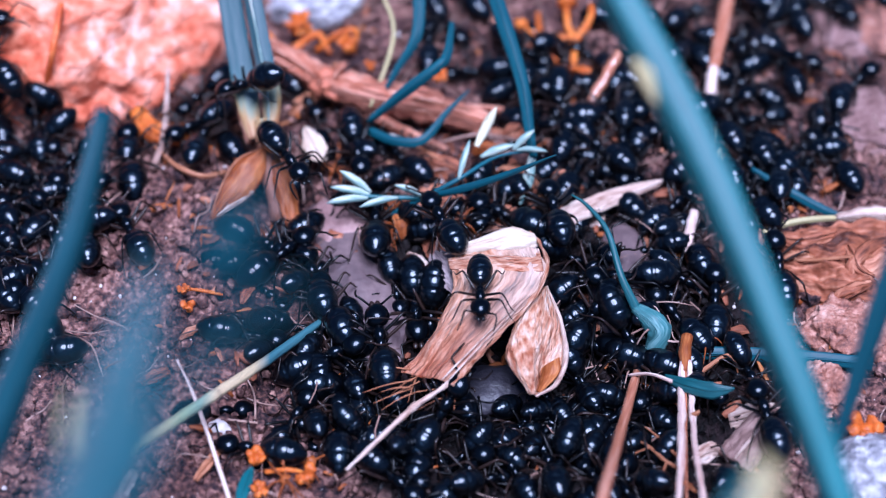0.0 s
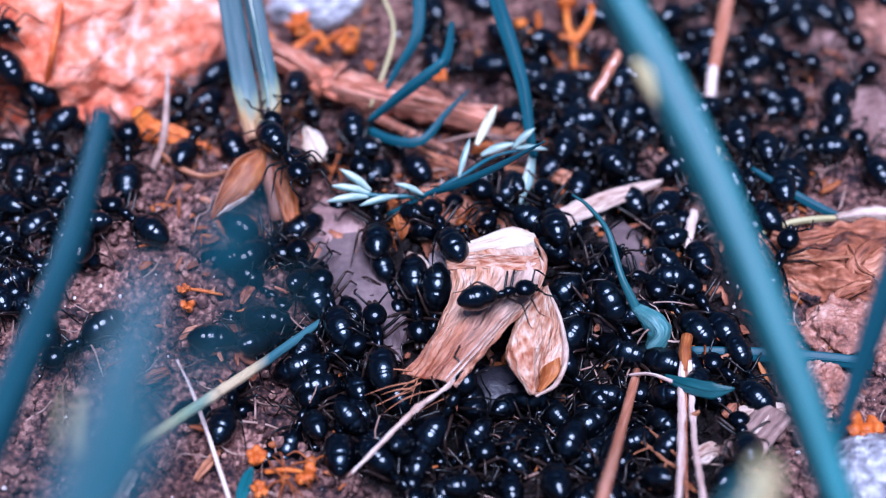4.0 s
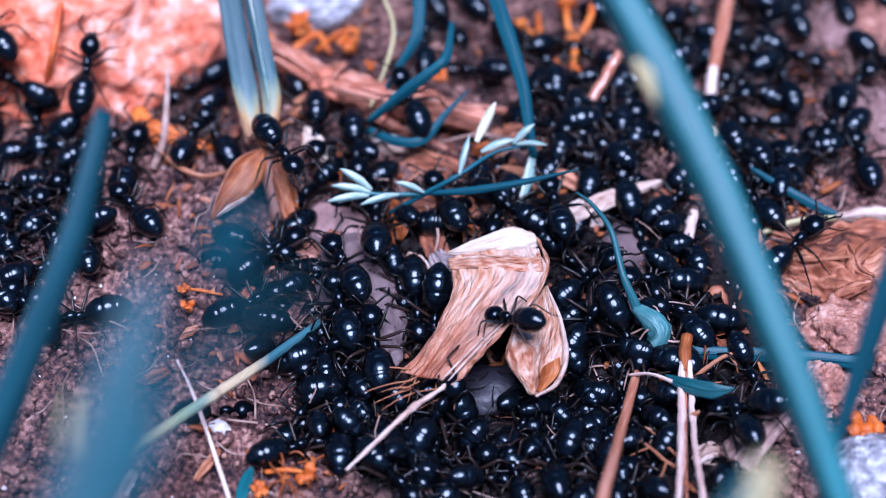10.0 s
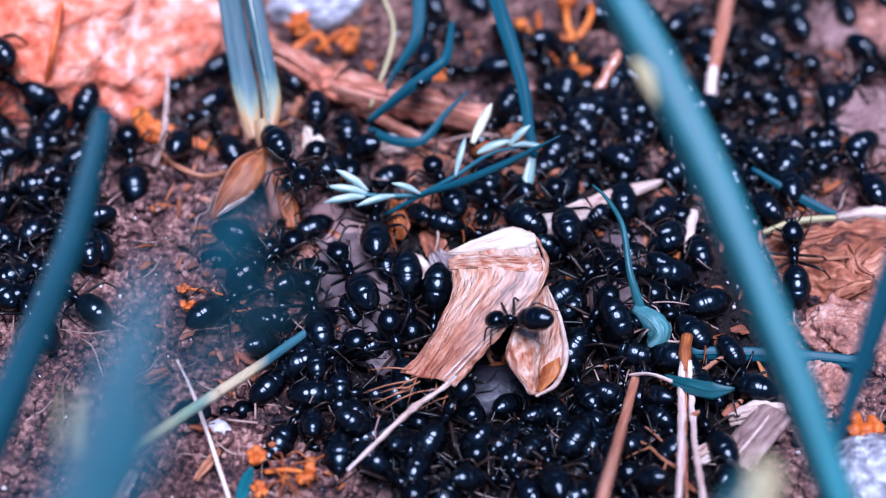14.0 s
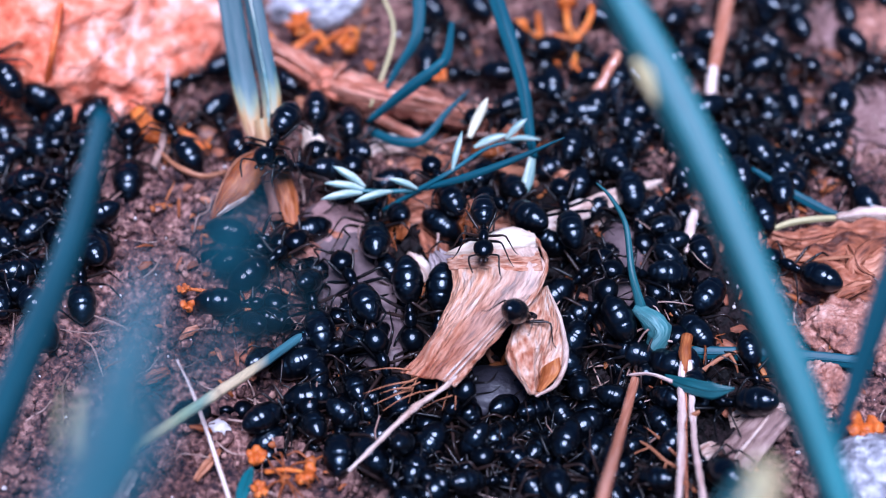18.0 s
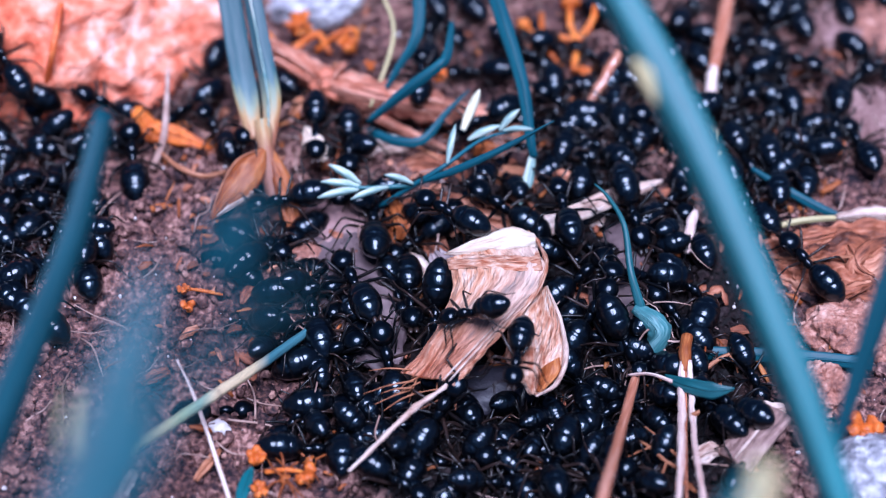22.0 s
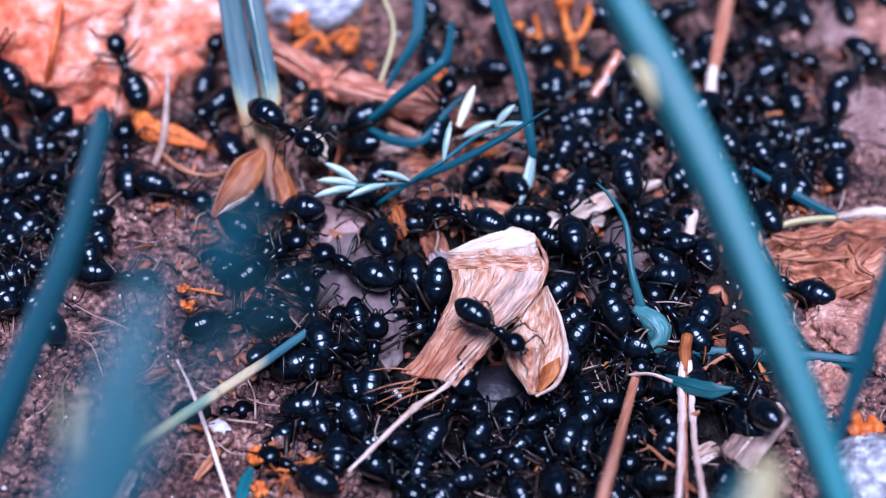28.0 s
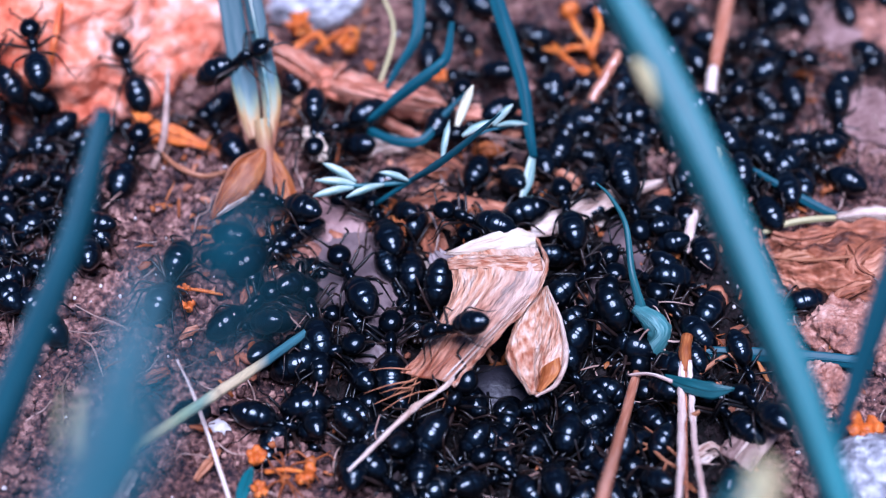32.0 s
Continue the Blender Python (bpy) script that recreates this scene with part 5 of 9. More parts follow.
# ---- ants ----
def ball(size, at, seg=14, rings=9, squeeze=0.0, plates=0, tail=0.0):
    """An egg-shaped body part; squeeze narrows its front end, tail points its rear end, plates overlaps that many shell rings along it."""
    bm = bmesh.new()
    bmesh.ops.create_uvsphere(bm, u_segments=seg, v_segments=rings, radius=1, matrix=Matrix.Rotation(math.pi / 2, 4, "Y"))
    for v in bm.verts:
        x = v.co.x
        k = (1 - squeeze * x) * (1 - tail * max(0.0, -x) ** 3)
        if plates and abs(x) < 0.97:
            u = (math.acos(x) / math.pi * plates) % 1.0
            k *= 1 + 0.042 * math.sin(math.pi * u) - 0.05 * (1 - min(1, u * 9)) - 0.02 * (1 - min(1, (1 - u) * 9))
        v.co = Vector((x * size[0] + at[0], v.co.y * k * size[1] + at[1], v.co.z * k * size[2] + at[2])) * MM
    return bm


def join(*bms):
    out = bmesh.new()
    for b in bms:
        me = bpy.data.meshes.new("piece")
        b.to_mesh(me)
        b.free()
        out.from_mesh(me)
        bpy.data.meshes.remove(me)
    return out


def limb(points, radii, steps=12):
    return tube(points, radii, 6, steps)


HIPS = ((0.75, 0.32), (0.2, 0.36), (-0.35, 0.34))


def make_ant(seed):
    """A shiny black ant facing +x, its feet on z = 0."""
    rnd = random.Random(seed)
    a = empty("ant")
    part("gaster", ball((1.78, 1.07, 1.04), (-2.4, 0, 1.27), 22, 45, -0.02, 5, 0.24), GASTER, a)
    part("petiole", ball((0.22, 0.22, 0.42), (-0.72, 0, 1.02), 8, 6), CHITIN, a)
    part("mesosoma", join(ball((0.62, 0.36, 0.42), (-0.2, 0, 1.02), 12, 10, -0.1), ball((0.68, 0.46, 0.5), (0.5, 0, 1.14), 12, 10, 0.1)), CHITIN, a)
    head = part("head", ball((0.9, 0.86, 0.64), (1.93, 0, 1.15), 18, 14, 0.1), CHITIN, a)
    part("mandible", join(ball((0.3, 0.2, 0.13), (2.9, 0.2, 0.92), 8, 6), ball((0.3, 0.2, 0.13), (2.9, -0.2, 0.92), 8, 6)), LEG, head, "dark brown jaws")
    for s in (-1, 1):
        k = rnd.uniform(-0.3, 0.4)
        ant_root = Vector((2.6, 0.3 * s, 1.25))
        ob = part("antenna", limb([(0, 0, 0), (0.55, 0.75 * s, 0.45), (0.7, 0.95 * s, 0.42), (1.2 + k, 0.95 * s, 0.1), (1.75 + k, (0.8 + k) * s, -0.5)], [0.085, 0.08, 0.075, 0.085, 0.05]), LEG, a)
        ob.location = ant_root * MM
        for i, (hx, hy) in enumerate(HIPS):
            reach = (2.0, 0.5, -2.5)[i] + rnd.uniform(-0.4, 0.4)
            out = (1.8, 2.7, 2.2)[i] + rnd.uniform(-0.35, 0.35)
            p = [(0, 0, 0), (reach * 0.25, out * 0.32 * s, 0.45), (reach * 0.5, out * 0.6 * s, 0.8), (reach * 0.66, out * 0.76 * s, 0.3), (reach * 0.85, out * 0.95 * s, -0.55), (reach * 1.12, out * 1.12 * s, -0.82)]
            leg = part("leg", limb(p, [0.12, 0.135, 0.085, 0.075, 0.05, 0.03], 14), LEG, a)
            leg.location = Vector((hx, hy * s, 0.86)) * MM
    return tagged(a, "shiny black ant walking on the soil", "ant", "ants of the colony")


ANT_KINDS = [make_ant(s) for s in range(7)]
USED = []


def ant_pose(x, y, h, heading, pitch=0.0, roll=0.0):
    return pose(x * MM, y * MM, (hill(x, y) + 0.25 + h) * MM, roll, -pitch, heading)


def ant_at(x, y, h, heading, pitch=0.0, label="", size=1.16):
    """One ant of the colony; x, y, height over the soil in millimetres, heading in degrees."""
    k = len(USED)
    kind = ANT_KINDS[k % 7]
    m = ant_pose(x, y, h, heading, pitch)
    a = copy_thing(kind, m)
    a.scale = (size, size, size)
    USED.append((a, x, y, h, heading, pitch))
    if label:
        a["label"] = label
    return a


# ants that are followed one by one
ant_at(-40.73, 16.94, 2.96, 164, 27, "shiny black ant at the foot of the rock")
ant_at(-22.48, 11.4, 1.04, 81, -9, size=1.15)
ant_at(-17.52, 11.8, 7.27, 162, -31)
ant_at(-13.91, 4.93, 5.63, -58, 0, "shiny black ant on the grass tuft")
ant_at(-12.2, 9.74, 0.6, 60, 24)
ant_at(-27.94, -0.42, -0.1, 117, 1)
ant_at(-6.08, 1.19, 0.55, 92, -12, "large shiny black ant on the flat stone", size=1.3)
ant_at(-2.46, -7.09, -0.13, -85, -11, "shiny black ant on the flat stone", size=1.26)
ant_at(-0.98, -7.42, -0.27, -96, -31, "shiny black ant beside the dry leaf", size=1.26)
ant_at(3.11, -10.8, 7.72, -90, 4, "shiny black ant walking about on the dry leaf", size=1.0)
ant_at(-0.22, -0.96, 3.87, 113, 0, "shiny black ant at the upper edge of the leaf", size=1.15)
ant_at(4.8, 3.31, 0.95, -126, 0, "shiny black ant crossing the dry leaf to the pod", size=1.02)
ant_at(1.3, 1.03, -0.01, 3, 10)
ant_at(9.9, 1.53, 2.4, 99, -1, size=1.2)
ant_at(5.33, 1.94, 0.92, 148, -1, size=1.3)
ant_at(-4.16, 10.4, -0.11, 131, 1)
ant_at(-8.02, 9.82, 1.67, -79, 0, "large shiny black ant under the grass stems", size=1.25)
ant_at(13.19, -4.28, 0.67, 32, 24, size=1.26)
ant_at(13.38, -8.82, 1.48, 50, 30, size=1.26)
ant_at(13.03, -11.17, -0.18, 157, 1, size=1.26)
ant_at(19.89, -8.65, -0.24, 127, 9, size=1.26)
ant_at(18.94, 1.76, 0.1, -50, 5, size=1.26)
ant_at(21.2, 4.3, -0.27, 45, 1)
ant_at(22.19, -0.07, -0.28, 104, 1)
ant_at(-9.3, -13.21, 0.56, 17, 18, size=1.26)
ant_at(-8.65, -19.72, -0.06, 92, -1, size=1.26)
ant_at(-38.39, 13.84, -0.01, 104, 4)
ant_at(-29.37, 13.37, -0.11, 90, -7)
ant_at(-23.32, 18.78, -0.03, -132, -6, "shiny black ant between rock and grass tuft")
ant_at(-33.15, 5.32, -0.06, 9, 10)
ant_at(-36.89, 5.93, 0.6, -23, -5)
ant_at(-42.29, 17.57, 6.26, 128, 31)
ant_at(-38.06, -1.66, -0.28, -124, -2)
ant_at(-23.39, 12.51, 1.56, -138, 8)
ant_at(-42.97, 19.69, 8.07, -11, 15, "shiny black ant climbing the pink rock")
ant_at(-34.69, -13.71, -0.02, -175, -6)
ant_at(-14.02, -2.49, 0.57, 43, 5, size=1.26)
ant_at(-11.42, -4.89, 0.39, 107, 3, "shiny black ant on the mauve flat stone", size=1.26)
ant_at(-16.52, -11.21, -0.17, -8, -4)
ant_at(7.95, 20.68, -0.05, 32, 5)
ant_at(8.31, 18.34, -0.08, -83, -5)
ant_at(14.16, 11.07, -0.2, -64, -10)
ant_at(17.92, 15.04, -0.12, -86, -2)
ant_at(17.56, 9.91, -0.34, -110, -5)
ant_at(12.52, 8.97, -0.1, 66, 1)
ant_at(33.61, 22.79, -0.08, 99, -2)
ant_at(40.19, 20.45, -0.14, 45, 6)
ant_at(39.45, 30.99, 0.42, -51, 10)
ant_at(28.06, 21.77, -0.39, -154, -5)
ant_at(27.89, 13.65, -0.16, 158, 8)
ant_at(34.81, 30.97, -0.23, 109, -1)
ant_at(25.13, 23.8, -0.01, 125, 4)
ant_at(35.72, 12.93, -0.17, -94, 7)
ant_at(36.6, 9.89, -0.17, 109, -1)
ant_at(-5.35, -12.18, 2.33, 99, 12, size=1.26)
ant_at(-9.89, -7.96, 0.57, 113, 5, size=1.26)
ant_at(-7.81, -15.37, -0.36, 10, -7, size=1.26)
ant_at(-15.56, -22.74, -0.22, 168, -2, "shiny black ant roaming over bare soil", size=1.12)
ant_at(15.61, -10.66, 0.73, -60, -28, size=1.26)
ant_at(16.38, -12.27, -0.04, 151, -2, size=1.26)
ant_at(15.48, -5.76, 1.07, -171, 9, size=1.26)
ant_at(23.81, -6.55, -0.02, 85, 9, size=1.26)
ant_at(26.4, -20.47, 1.31, 101, 3)
ant_at(28.4, -19.0, 0.17, 82, -4)
ant_at(29.63, -3.13, 0.91, 96, 20)
ant_at(14.81, -18.04, -0.22, 33, 8, size=1.26)
ant_at(0.42, -19.19, 3.1, 52, 31, size=1.26)
ant_at(8.77, -23.95, -0.09, 100, -18)
ant_at(3.15, -19.51, -0.05, -57, 4, size=1.26)
FOLLOWED = len(USED)
# ants that keep to their places
ant_at(-42.07, 16.15, 0, 107)
ant_at(-13.29, 17.66, 0, -57)
ant_at(-37.7, -3.01, 0, -48)
ant_at(-35.19, -4.36, 0, 33)
ant_at(-37.33, -6.11, 0, 136)
ant_at(-34.18, -0.17, 0, 129)
ant_at(-31.79, -0.57, 0, 103)
ant_at(-40.81, 4.04, 0, 124)
ant_at(-16.13, -0.42, 0, -29)
ant_at(-14.63, -0.32, 0, -142)
ant_at(-4.29, -5.43, 0.05, -76, 0, size=0.98)
ant_at(-7.66, -10.47, 0.05, -65, -20, size=0.98)
ant_at(-4.19, -25.71, 0, -43)
ant_at(-0.72, -21.54, 0, 73)
ant_at(2.08, -24.29, 0, 50)
ant_at(8.37, -15.54, 0.65, 124, 0, size=0.98)
ant_at(9.43, -23.58, 0, -110)
ant_at(13.19, -25.09, 0, 44)
ant_at(10.99, 16.69, 0, -96)
ant_at(30.18, 25.26, 0.14, -104)
ant_at(34.05, 8.99, 0, 66)
ant_at(28.07, 5.16, 0, 118)
ant_at(27.4, 4.44, 0, -75)
ant_at(23.71, 25.59, 0, 117)
ant_at(0.33, 28.39, 0, -57)
ant_at(-1.39, 25.75, 0, 89)
ant_at(1.29, 33.22, 0, 129)
ant_at(10.0, 26.21, 0, -55)


def span_clear(x, y, a, b, r):
    """Whether a place keeps the distance r from the line a b."""
    d, p = Vector((b[0] - a[0], b[1] - a[1])), Vector((x - a[0], y - a[1]))
    u = max(0.0, min(1.0, p.dot(d) / max(d.dot(d), 1e-6)))
    return (p - d * u).length > r


# places that the crowd leaves free: a line, and the distance kept from it
CLEAR = [((4.25, -4.35, 3.43), (4.19, -8.12, 3.26), 4.2), ((4.19, -8.12, 3.26), (-2.12, -14.07, 0.6), 3.4), ((8.35, -9.3, 1.65), (7.97, -15.26, -0.21), 2.8), ((-9.43, 1.94, 0.99), (-4.62, -10.13, -0.42), 2.7), ((2.81, -1.33, 3.04), (7.35, -0.38, 2.75), 1.8), ((21.33, -11.0, 0.64), (19.48, -28.4, 2.1), 3.4), ((22.45, 3.29, 1.04), (21.77, -2.31, 1.89), 2.0), ((19.98, -15.65, -0.5), (24.09, -16.48, 0.58), 2.6), ((-12.1, 12.44, 2.13), (-11.28, 10.36, 1.96), 2.2)]
CLEAR += [((27.46, 32.13, 1.93), (25.16, 14.01, 2.08), 1.5), ((-16.92, 24.74, 1.71), (3.54, 14.66, 1.82), 2.7), ((-3.09, 31.55, 0.94), (3.69, 25.24, 1.27), 4.6), ((5.4, 27.5, 1.49), (6.47, 25.13, 1.36), 3.0), ((8.9, 30.84, 0.81), (12.79, 28.38, 0.71), 3.0), ((-15.41, -23.8, 0.64), (-10.23, -25.86, 0.8), 3.0), ((13.0, 3.8, 1.6), (19.78, 6.39, 1.91), 2.5), ((15.77, -0.73, 0.89), (15.61, -7.34, 0.84), 2.2), ((3.2, -14.69, -1.73), (5.88, -14.41, -2.1), 3.2)]
CLEAR += [((32.29, -0.04, 1.26), (38.89, -3.55, 1.02), 2.6), ((34.6, -9.62, 0.5), (37.91, -9.96, 0.91), 3), ((34.38, -11.02, 0.67), (32.41, -17.6, 1.26), 4), ((-38.6, 20.12, 8.01), (-24.41, 20.06, 5.93), 9.0), ((-15.88, 8.11, 2.0), (-14.59, 2.26, 0.64), 1.6), ((-27.02, -0.21, 1.83), (-23.04, -16.84, 0.28), 4.2), ((-30.41, -14.34, 0.94), (-17.64, -25.72, -0.2), 5), ((26.06, -19.75, 0.99), (21.54, -27.72, 1.1), 1.6), ((-12.68, 29.25, 1.44), (-6.87, 23.81, 1.81), 2.5)]
CLEAR += [((13.46, 32.01, 2.04), (12.61, 23.1, 1.71), 1.6), ((1.71, -20.74, -2.42), (7.26, -24.25, -1.51), 4.4)]


def crowd(label, count, spot, spread, seed, gap=2.3, lift=0.0):
    """More ants strewn round a spot, clear of those that stand there already."""
    rnd = random.Random(seed)
    tries = 0
    while count and tries < 6000:
        tries += 1
        x, y = rnd.gauss(spot[0], spread[0]), rnd.gauss(spot[1], spread[1])
        if abs(x - spot[0]) > 2.2 * spread[0] or abs(y - spot[1]) > 2.2 * spread[1]:
            continue
        if not all(span_clear(x, y, *c) for c in CLEAR):
            continue
        g = rnd.uniform(0, 360)
        gx, gy = x - 1.4 * math.cos(radians(g)), y - 1.4 * math.sin(radians(g))
        if any((gx - ux + 1.4 * math.cos(radians(ug))) ** 2 + (gy - uy + 1.4 * math.sin(radians(ug))) ** 2 < gap * gap for _, ux, uy, _, ug, _ in USED):
            continue
        ant_at(x, y, lift + rnd.uniform(0, 0.6), g, rnd.uniform(-14, 14), label, rnd.uniform(1.04, 1.28))
        count -= 1


CLIMBER = ant_at(-45.42, 14.49, 6.16, 42, 12, "shiny black ant climbing up the side of the rock")
PLACED = len(USED)
# ants of the near crowd, each at its own place
ant_at(-7.50, 6.10, 0.05, -149, 0, size=1.13)
ant_at(-9.13, 10.87, 0.05, 150, -25, size=1.12)
ant_at(-12.13, -4.73, 0.05, 48, -24, size=0.98)
ant_at(-8.09, -14.00, 0.05, 108, 0, size=0.98)
ant_at(-5.06, -19.24, 0.05, -52, 0, size=0.98)
ant_at(1.75, -22.07, 0.05, -141, -25, size=0.98)
ant_at(17.48, -20.60, 0.05, 28, -23, size=0.98)
ant_at(17.05, -17.29, 0.05, 133, -21, size=0.98)
ant_at(15.54, -26.26, 0.05, 147, -25, size=0.98)
ant_at(14.97, -26.37, 0.05, -66, 0, size=0.98)
ant_at(12.78, 1.41, 0.05, -128, 0, size=1.02)
ant_at(18.80, -1.04, 0.05, 175, -24, size=0.98)
ant_at(11.51, -1.72, 0.05, -18, -25, size=0.98)
ant_at(11.56, 10.87, 0.05, 34, 0, size=1.01)
ant_at(2.99, 21.95, 0.05, 170, -23, size=1.12)
ant_at(8.17, 24.93, 0.05, -36, -23, size=1.12)
ant_at(11.66, 26.02, 0.05, 38, -22, size=1.12)
ant_at(20.80, -4.79, 0.05, -28, -25, size=0.98)
ant_at(-3.43, 3.45, 0.05, 124, -18, size=0.98)
ant_at(2.18, 5.20, 0.05, -118, 0, size=1.12)
ant_at(5.48, 6.94, 0.05, 113, -17, size=1.12)
ant_at(18.59, -7.73, 0.05, 48, -23, size=0.98)
ant_at(16.16, -15.87, 0.05, -12, -24, size=0.98)
ant_at(11.58, -14.47, 0.05, 114, -22, size=0.98)
ant_at(9.75, -9.50, 0.05, -143, -24, size=0.98)
ant_at(7.26, -16.42, 0.05, 41, -17, size=0.98)
ant_at(6.22, -23.66, 0.05, 117, 0, size=0.98)
ant_at(-2.89, -24.03, 0.05, -62, 0, size=0.98)
ant_at(-11.13, -18.31, 0.05, 107, -14, size=0.98)
ant_at(-10.45, -10.36, 0.05, 57, 0, size=0.98)
ant_at(-10.51, -12.18, 0.05, 102, 0, size=0.98)
ant_at(12.45, -25.50, 0.05, 114, -21, size=0.98)
ant_at(17.22, -24.20, 0.05, -131, -25, size=0.98)
ant_at(17.93, -15.11, 0.05, 151, -24, size=0.98)
ant_at(0.91, -14.25, 0.05, 33, -19, size=0.98)
ant_at(-14.31, -12.56, 0.05, 45, -22, size=0.98)
ant_at(-16.62, -10.17, 0.05, 147, -25, size=0.98)
ant_at(-16.58, -2.72, 0.05, 41, -15, size=0.98)
ant_at(-21.85, 13.88, 0.05, 124, 0, size=1.20)
ant_at(-29.19, 10.02, 0.05, 100, 0, size=1.32)
ant_at(-37.20, 11.81, 0.05, -147, -25, size=1.12)
ant_at(-6.00, 4.21, 0.05, 35, -24, size=0.98)
ant_at(22.70, -15.26, 0.05, 66, -18, size=0.98)
ant_at(23.13, -24.86, 0.05, 60, -25, size=0.98)
ant_at(22.47, -15.33, 0.05, -59, -18, size=0.98)
ant_at(25.70, -14.81, 0.05, -67, 0, size=0.98)
ant_at(21.45, 1.24, 0.05, 37, -25, size=0.98)
ant_at(8.13, -19.59, 0.05, 63, -23, size=0.98)
ant_at(3.18, -25.07, 0.05, 31, -25, size=0.98)
ant_at(3.93, -21.09, 0.05, 131, -25, size=0.98)
ant_at(9.69, -16.95, 0.05, 31, -25, size=0.98)
ant_at(13.29, -24.11, 0.05, -117, -25, size=0.98)
ant_at(-3.24, -21.67, 0.05, 66, -25, size=0.98)
ant_at(10.66, -23.42, 0.05, -120, -24, size=0.98)
ant_at(-6.64, -20.52, 0.05, -37, -25, size=0.98)


crowd("shiny black ant in the crowd at the nest", 7, (5, -18), (8.5, 4.6), 1, 2.3, -0.5)
crowd("shiny black ant in the crowd behind the sprig", 13, (14.5, 17), (3.6, 6), 3, 2.5)
crowd("shiny black ant in the far crowd", 22, (25, 20), (6, 8), 4)
crowd("shiny black ant in the crowd on the bare soil", 14, (-37, 3), (3, 6), 5)


def low_layer():
    """The ants underneath the crowd, packed too deep to tell apart, one object."""
    rnd = random.Random(41)
    src, verts, faces = ANT_KINDS[0], [], []
    pieces = [(c.data, c.location.copy()) for c in src.children_recursive if not c.name.startswith(("leg", "antenna"))]
    for spot, spread, count in (((5, -18), (9, 4.5), 55), ((13, -2), (4.5, 9), 22), ((14, 14), (4, 6), 10), ((-14, -2), (2.6, 5), 8)):
        for _ in range(count):
            x, y = rnd.gauss(spot[0], spread[0]), rnd.gauss(spot[1], spread[1])
            if not all(span_clear(x, y, *c) for c in CLEAR):
                continue
            m = Matrix.Translation(Vector((x, y, hill(x, y) - 0.9)) * MM) @ Euler((rnd.uniform(-0.5, 0.5), rnd.uniform(-0.3, 0.3), rnd.uniform(0, 6.3))).to_matrix().to_4x4()
            for me, at in pieces:
                k = len(verts)
                verts += [m @ (v.co + at) for v in me.vertices]
                faces += [[i + k for i in f.vertices] for f in me.polygons]
    me = bpy.data.meshes.new("ant_heap")
    me.from_pydata(verts, [], faces)
    me.polygons.foreach_set("use_smooth", [True] * len(me.polygons))
    me.materials.append(CHITIN)
    tagged(new("ant_heap", me), "black ants packed underneath the crowd", "ants", kind="stuff")


low_layer()
for i, a in enumerate(ANT_KINDS):
    a.matrix_basis = ant_pose(34 + 3.1 * (i % 4), 33 + 3.4 * (i // 4), 0, 50 * i)
    a["label"] = "shiny black ant on the far soil"


def flakes():
    """Brown and orange scraps of leaf and husk between the ants, one object."""
    rnd = random.Random(52)
    bm = bmesh.new()
    for i in range(230):
        x, y, a = rnd.uniform(-24, 40), rnd.gauss(4, 14), rnd.uniform(0, 6.28)
        n, w = rnd.uniform(0.6, 2.6), rnd.uniform(0.3, 1.1)
        d = Vector((math.cos(a), math.sin(a), rnd.uniform(-0.3, 0.5)))
        p = Vector((x, y, hill(x, y) + rnd.uniform(0.4, 1.1)))
        sheet([p - d * n / 2, p + Vector((0, 0, rnd.uniform(0, 0.3))), p + d * n / 2], [w * 0.5, w, w * 0.3], [30, 70, 40], (rnd.uniform(-0.4, 0.4), -0.3, 1), 0.08, 6, 4, 0.1, 0, 0.15, bm, (0, 0, 0), i * 0.37)
    tagged(part("leaf_scraps", bm, LITTERLEAF), "brown scraps of dry leaf between the ants", "leaf litter", kind="stuff")


flakes()


def bright_scraps():
    """Orange and tan scraps of petal and sheath between the ants, one object."""
    rnd = random.Random(77)
    bm = bmesh.new()
    for i in range(190):
        x, y, a = rnd.uniform(-28, 40), rnd.gauss(5, 15), rnd.uniform(0, 6.28)
        n, w = rnd.uniform(0.5, 2.2), rnd.uniform(0.25, 0.8)
        d = Vector((math.cos(a), math.sin(a), rnd.uniform(-0.3, 0.6)))
        p = Vector((x, y, hill(x, y) + rnd.uniform(0.5, 1.3)))
        sheet([p - d * n / 2, p + Vector((0, 0, rnd.uniform(0, 0.3))), p + d * n / 2], [w * 0.5, w, w * 0.3], [30, 90, 40], (rnd.uniform(-0.4, 0.4), -0.3, 1), 0.08, 6, 4, 0.1, 0, 0.15, bm, (0, 0, 0), i * 0.41)
    tagged(part("petal_scraps", bm, GOLDLEAF), "orange-brown scraps of petal and sheath on the soil", "leaf litter", kind="stuff")


bright_scraps()


def step_legs(a, times, seed):
    """The legs of a walking ant swing by turns, its feelers tap."""
    rnd = random.Random(seed)
    for k, leg in enumerate(c for c in a.children if c.name.startswith(("leg", "antenna"))):
        at, feeler = leg.location / MM, leg.name.startswith("antenna")
        rows = []
        for i, t in enumerate(times):
            swing = rnd.uniform(-16, 16) if feeler else (14 if (i + k) % 2 else -14) + rnd.uniform(-4, 4)
            rows.append((t, pose(at.x * MM, at.y * MM, at.z * MM, 0, rnd.uniform(-8, 8) if feeler else 0, swing)))
        walk(leg, rows)


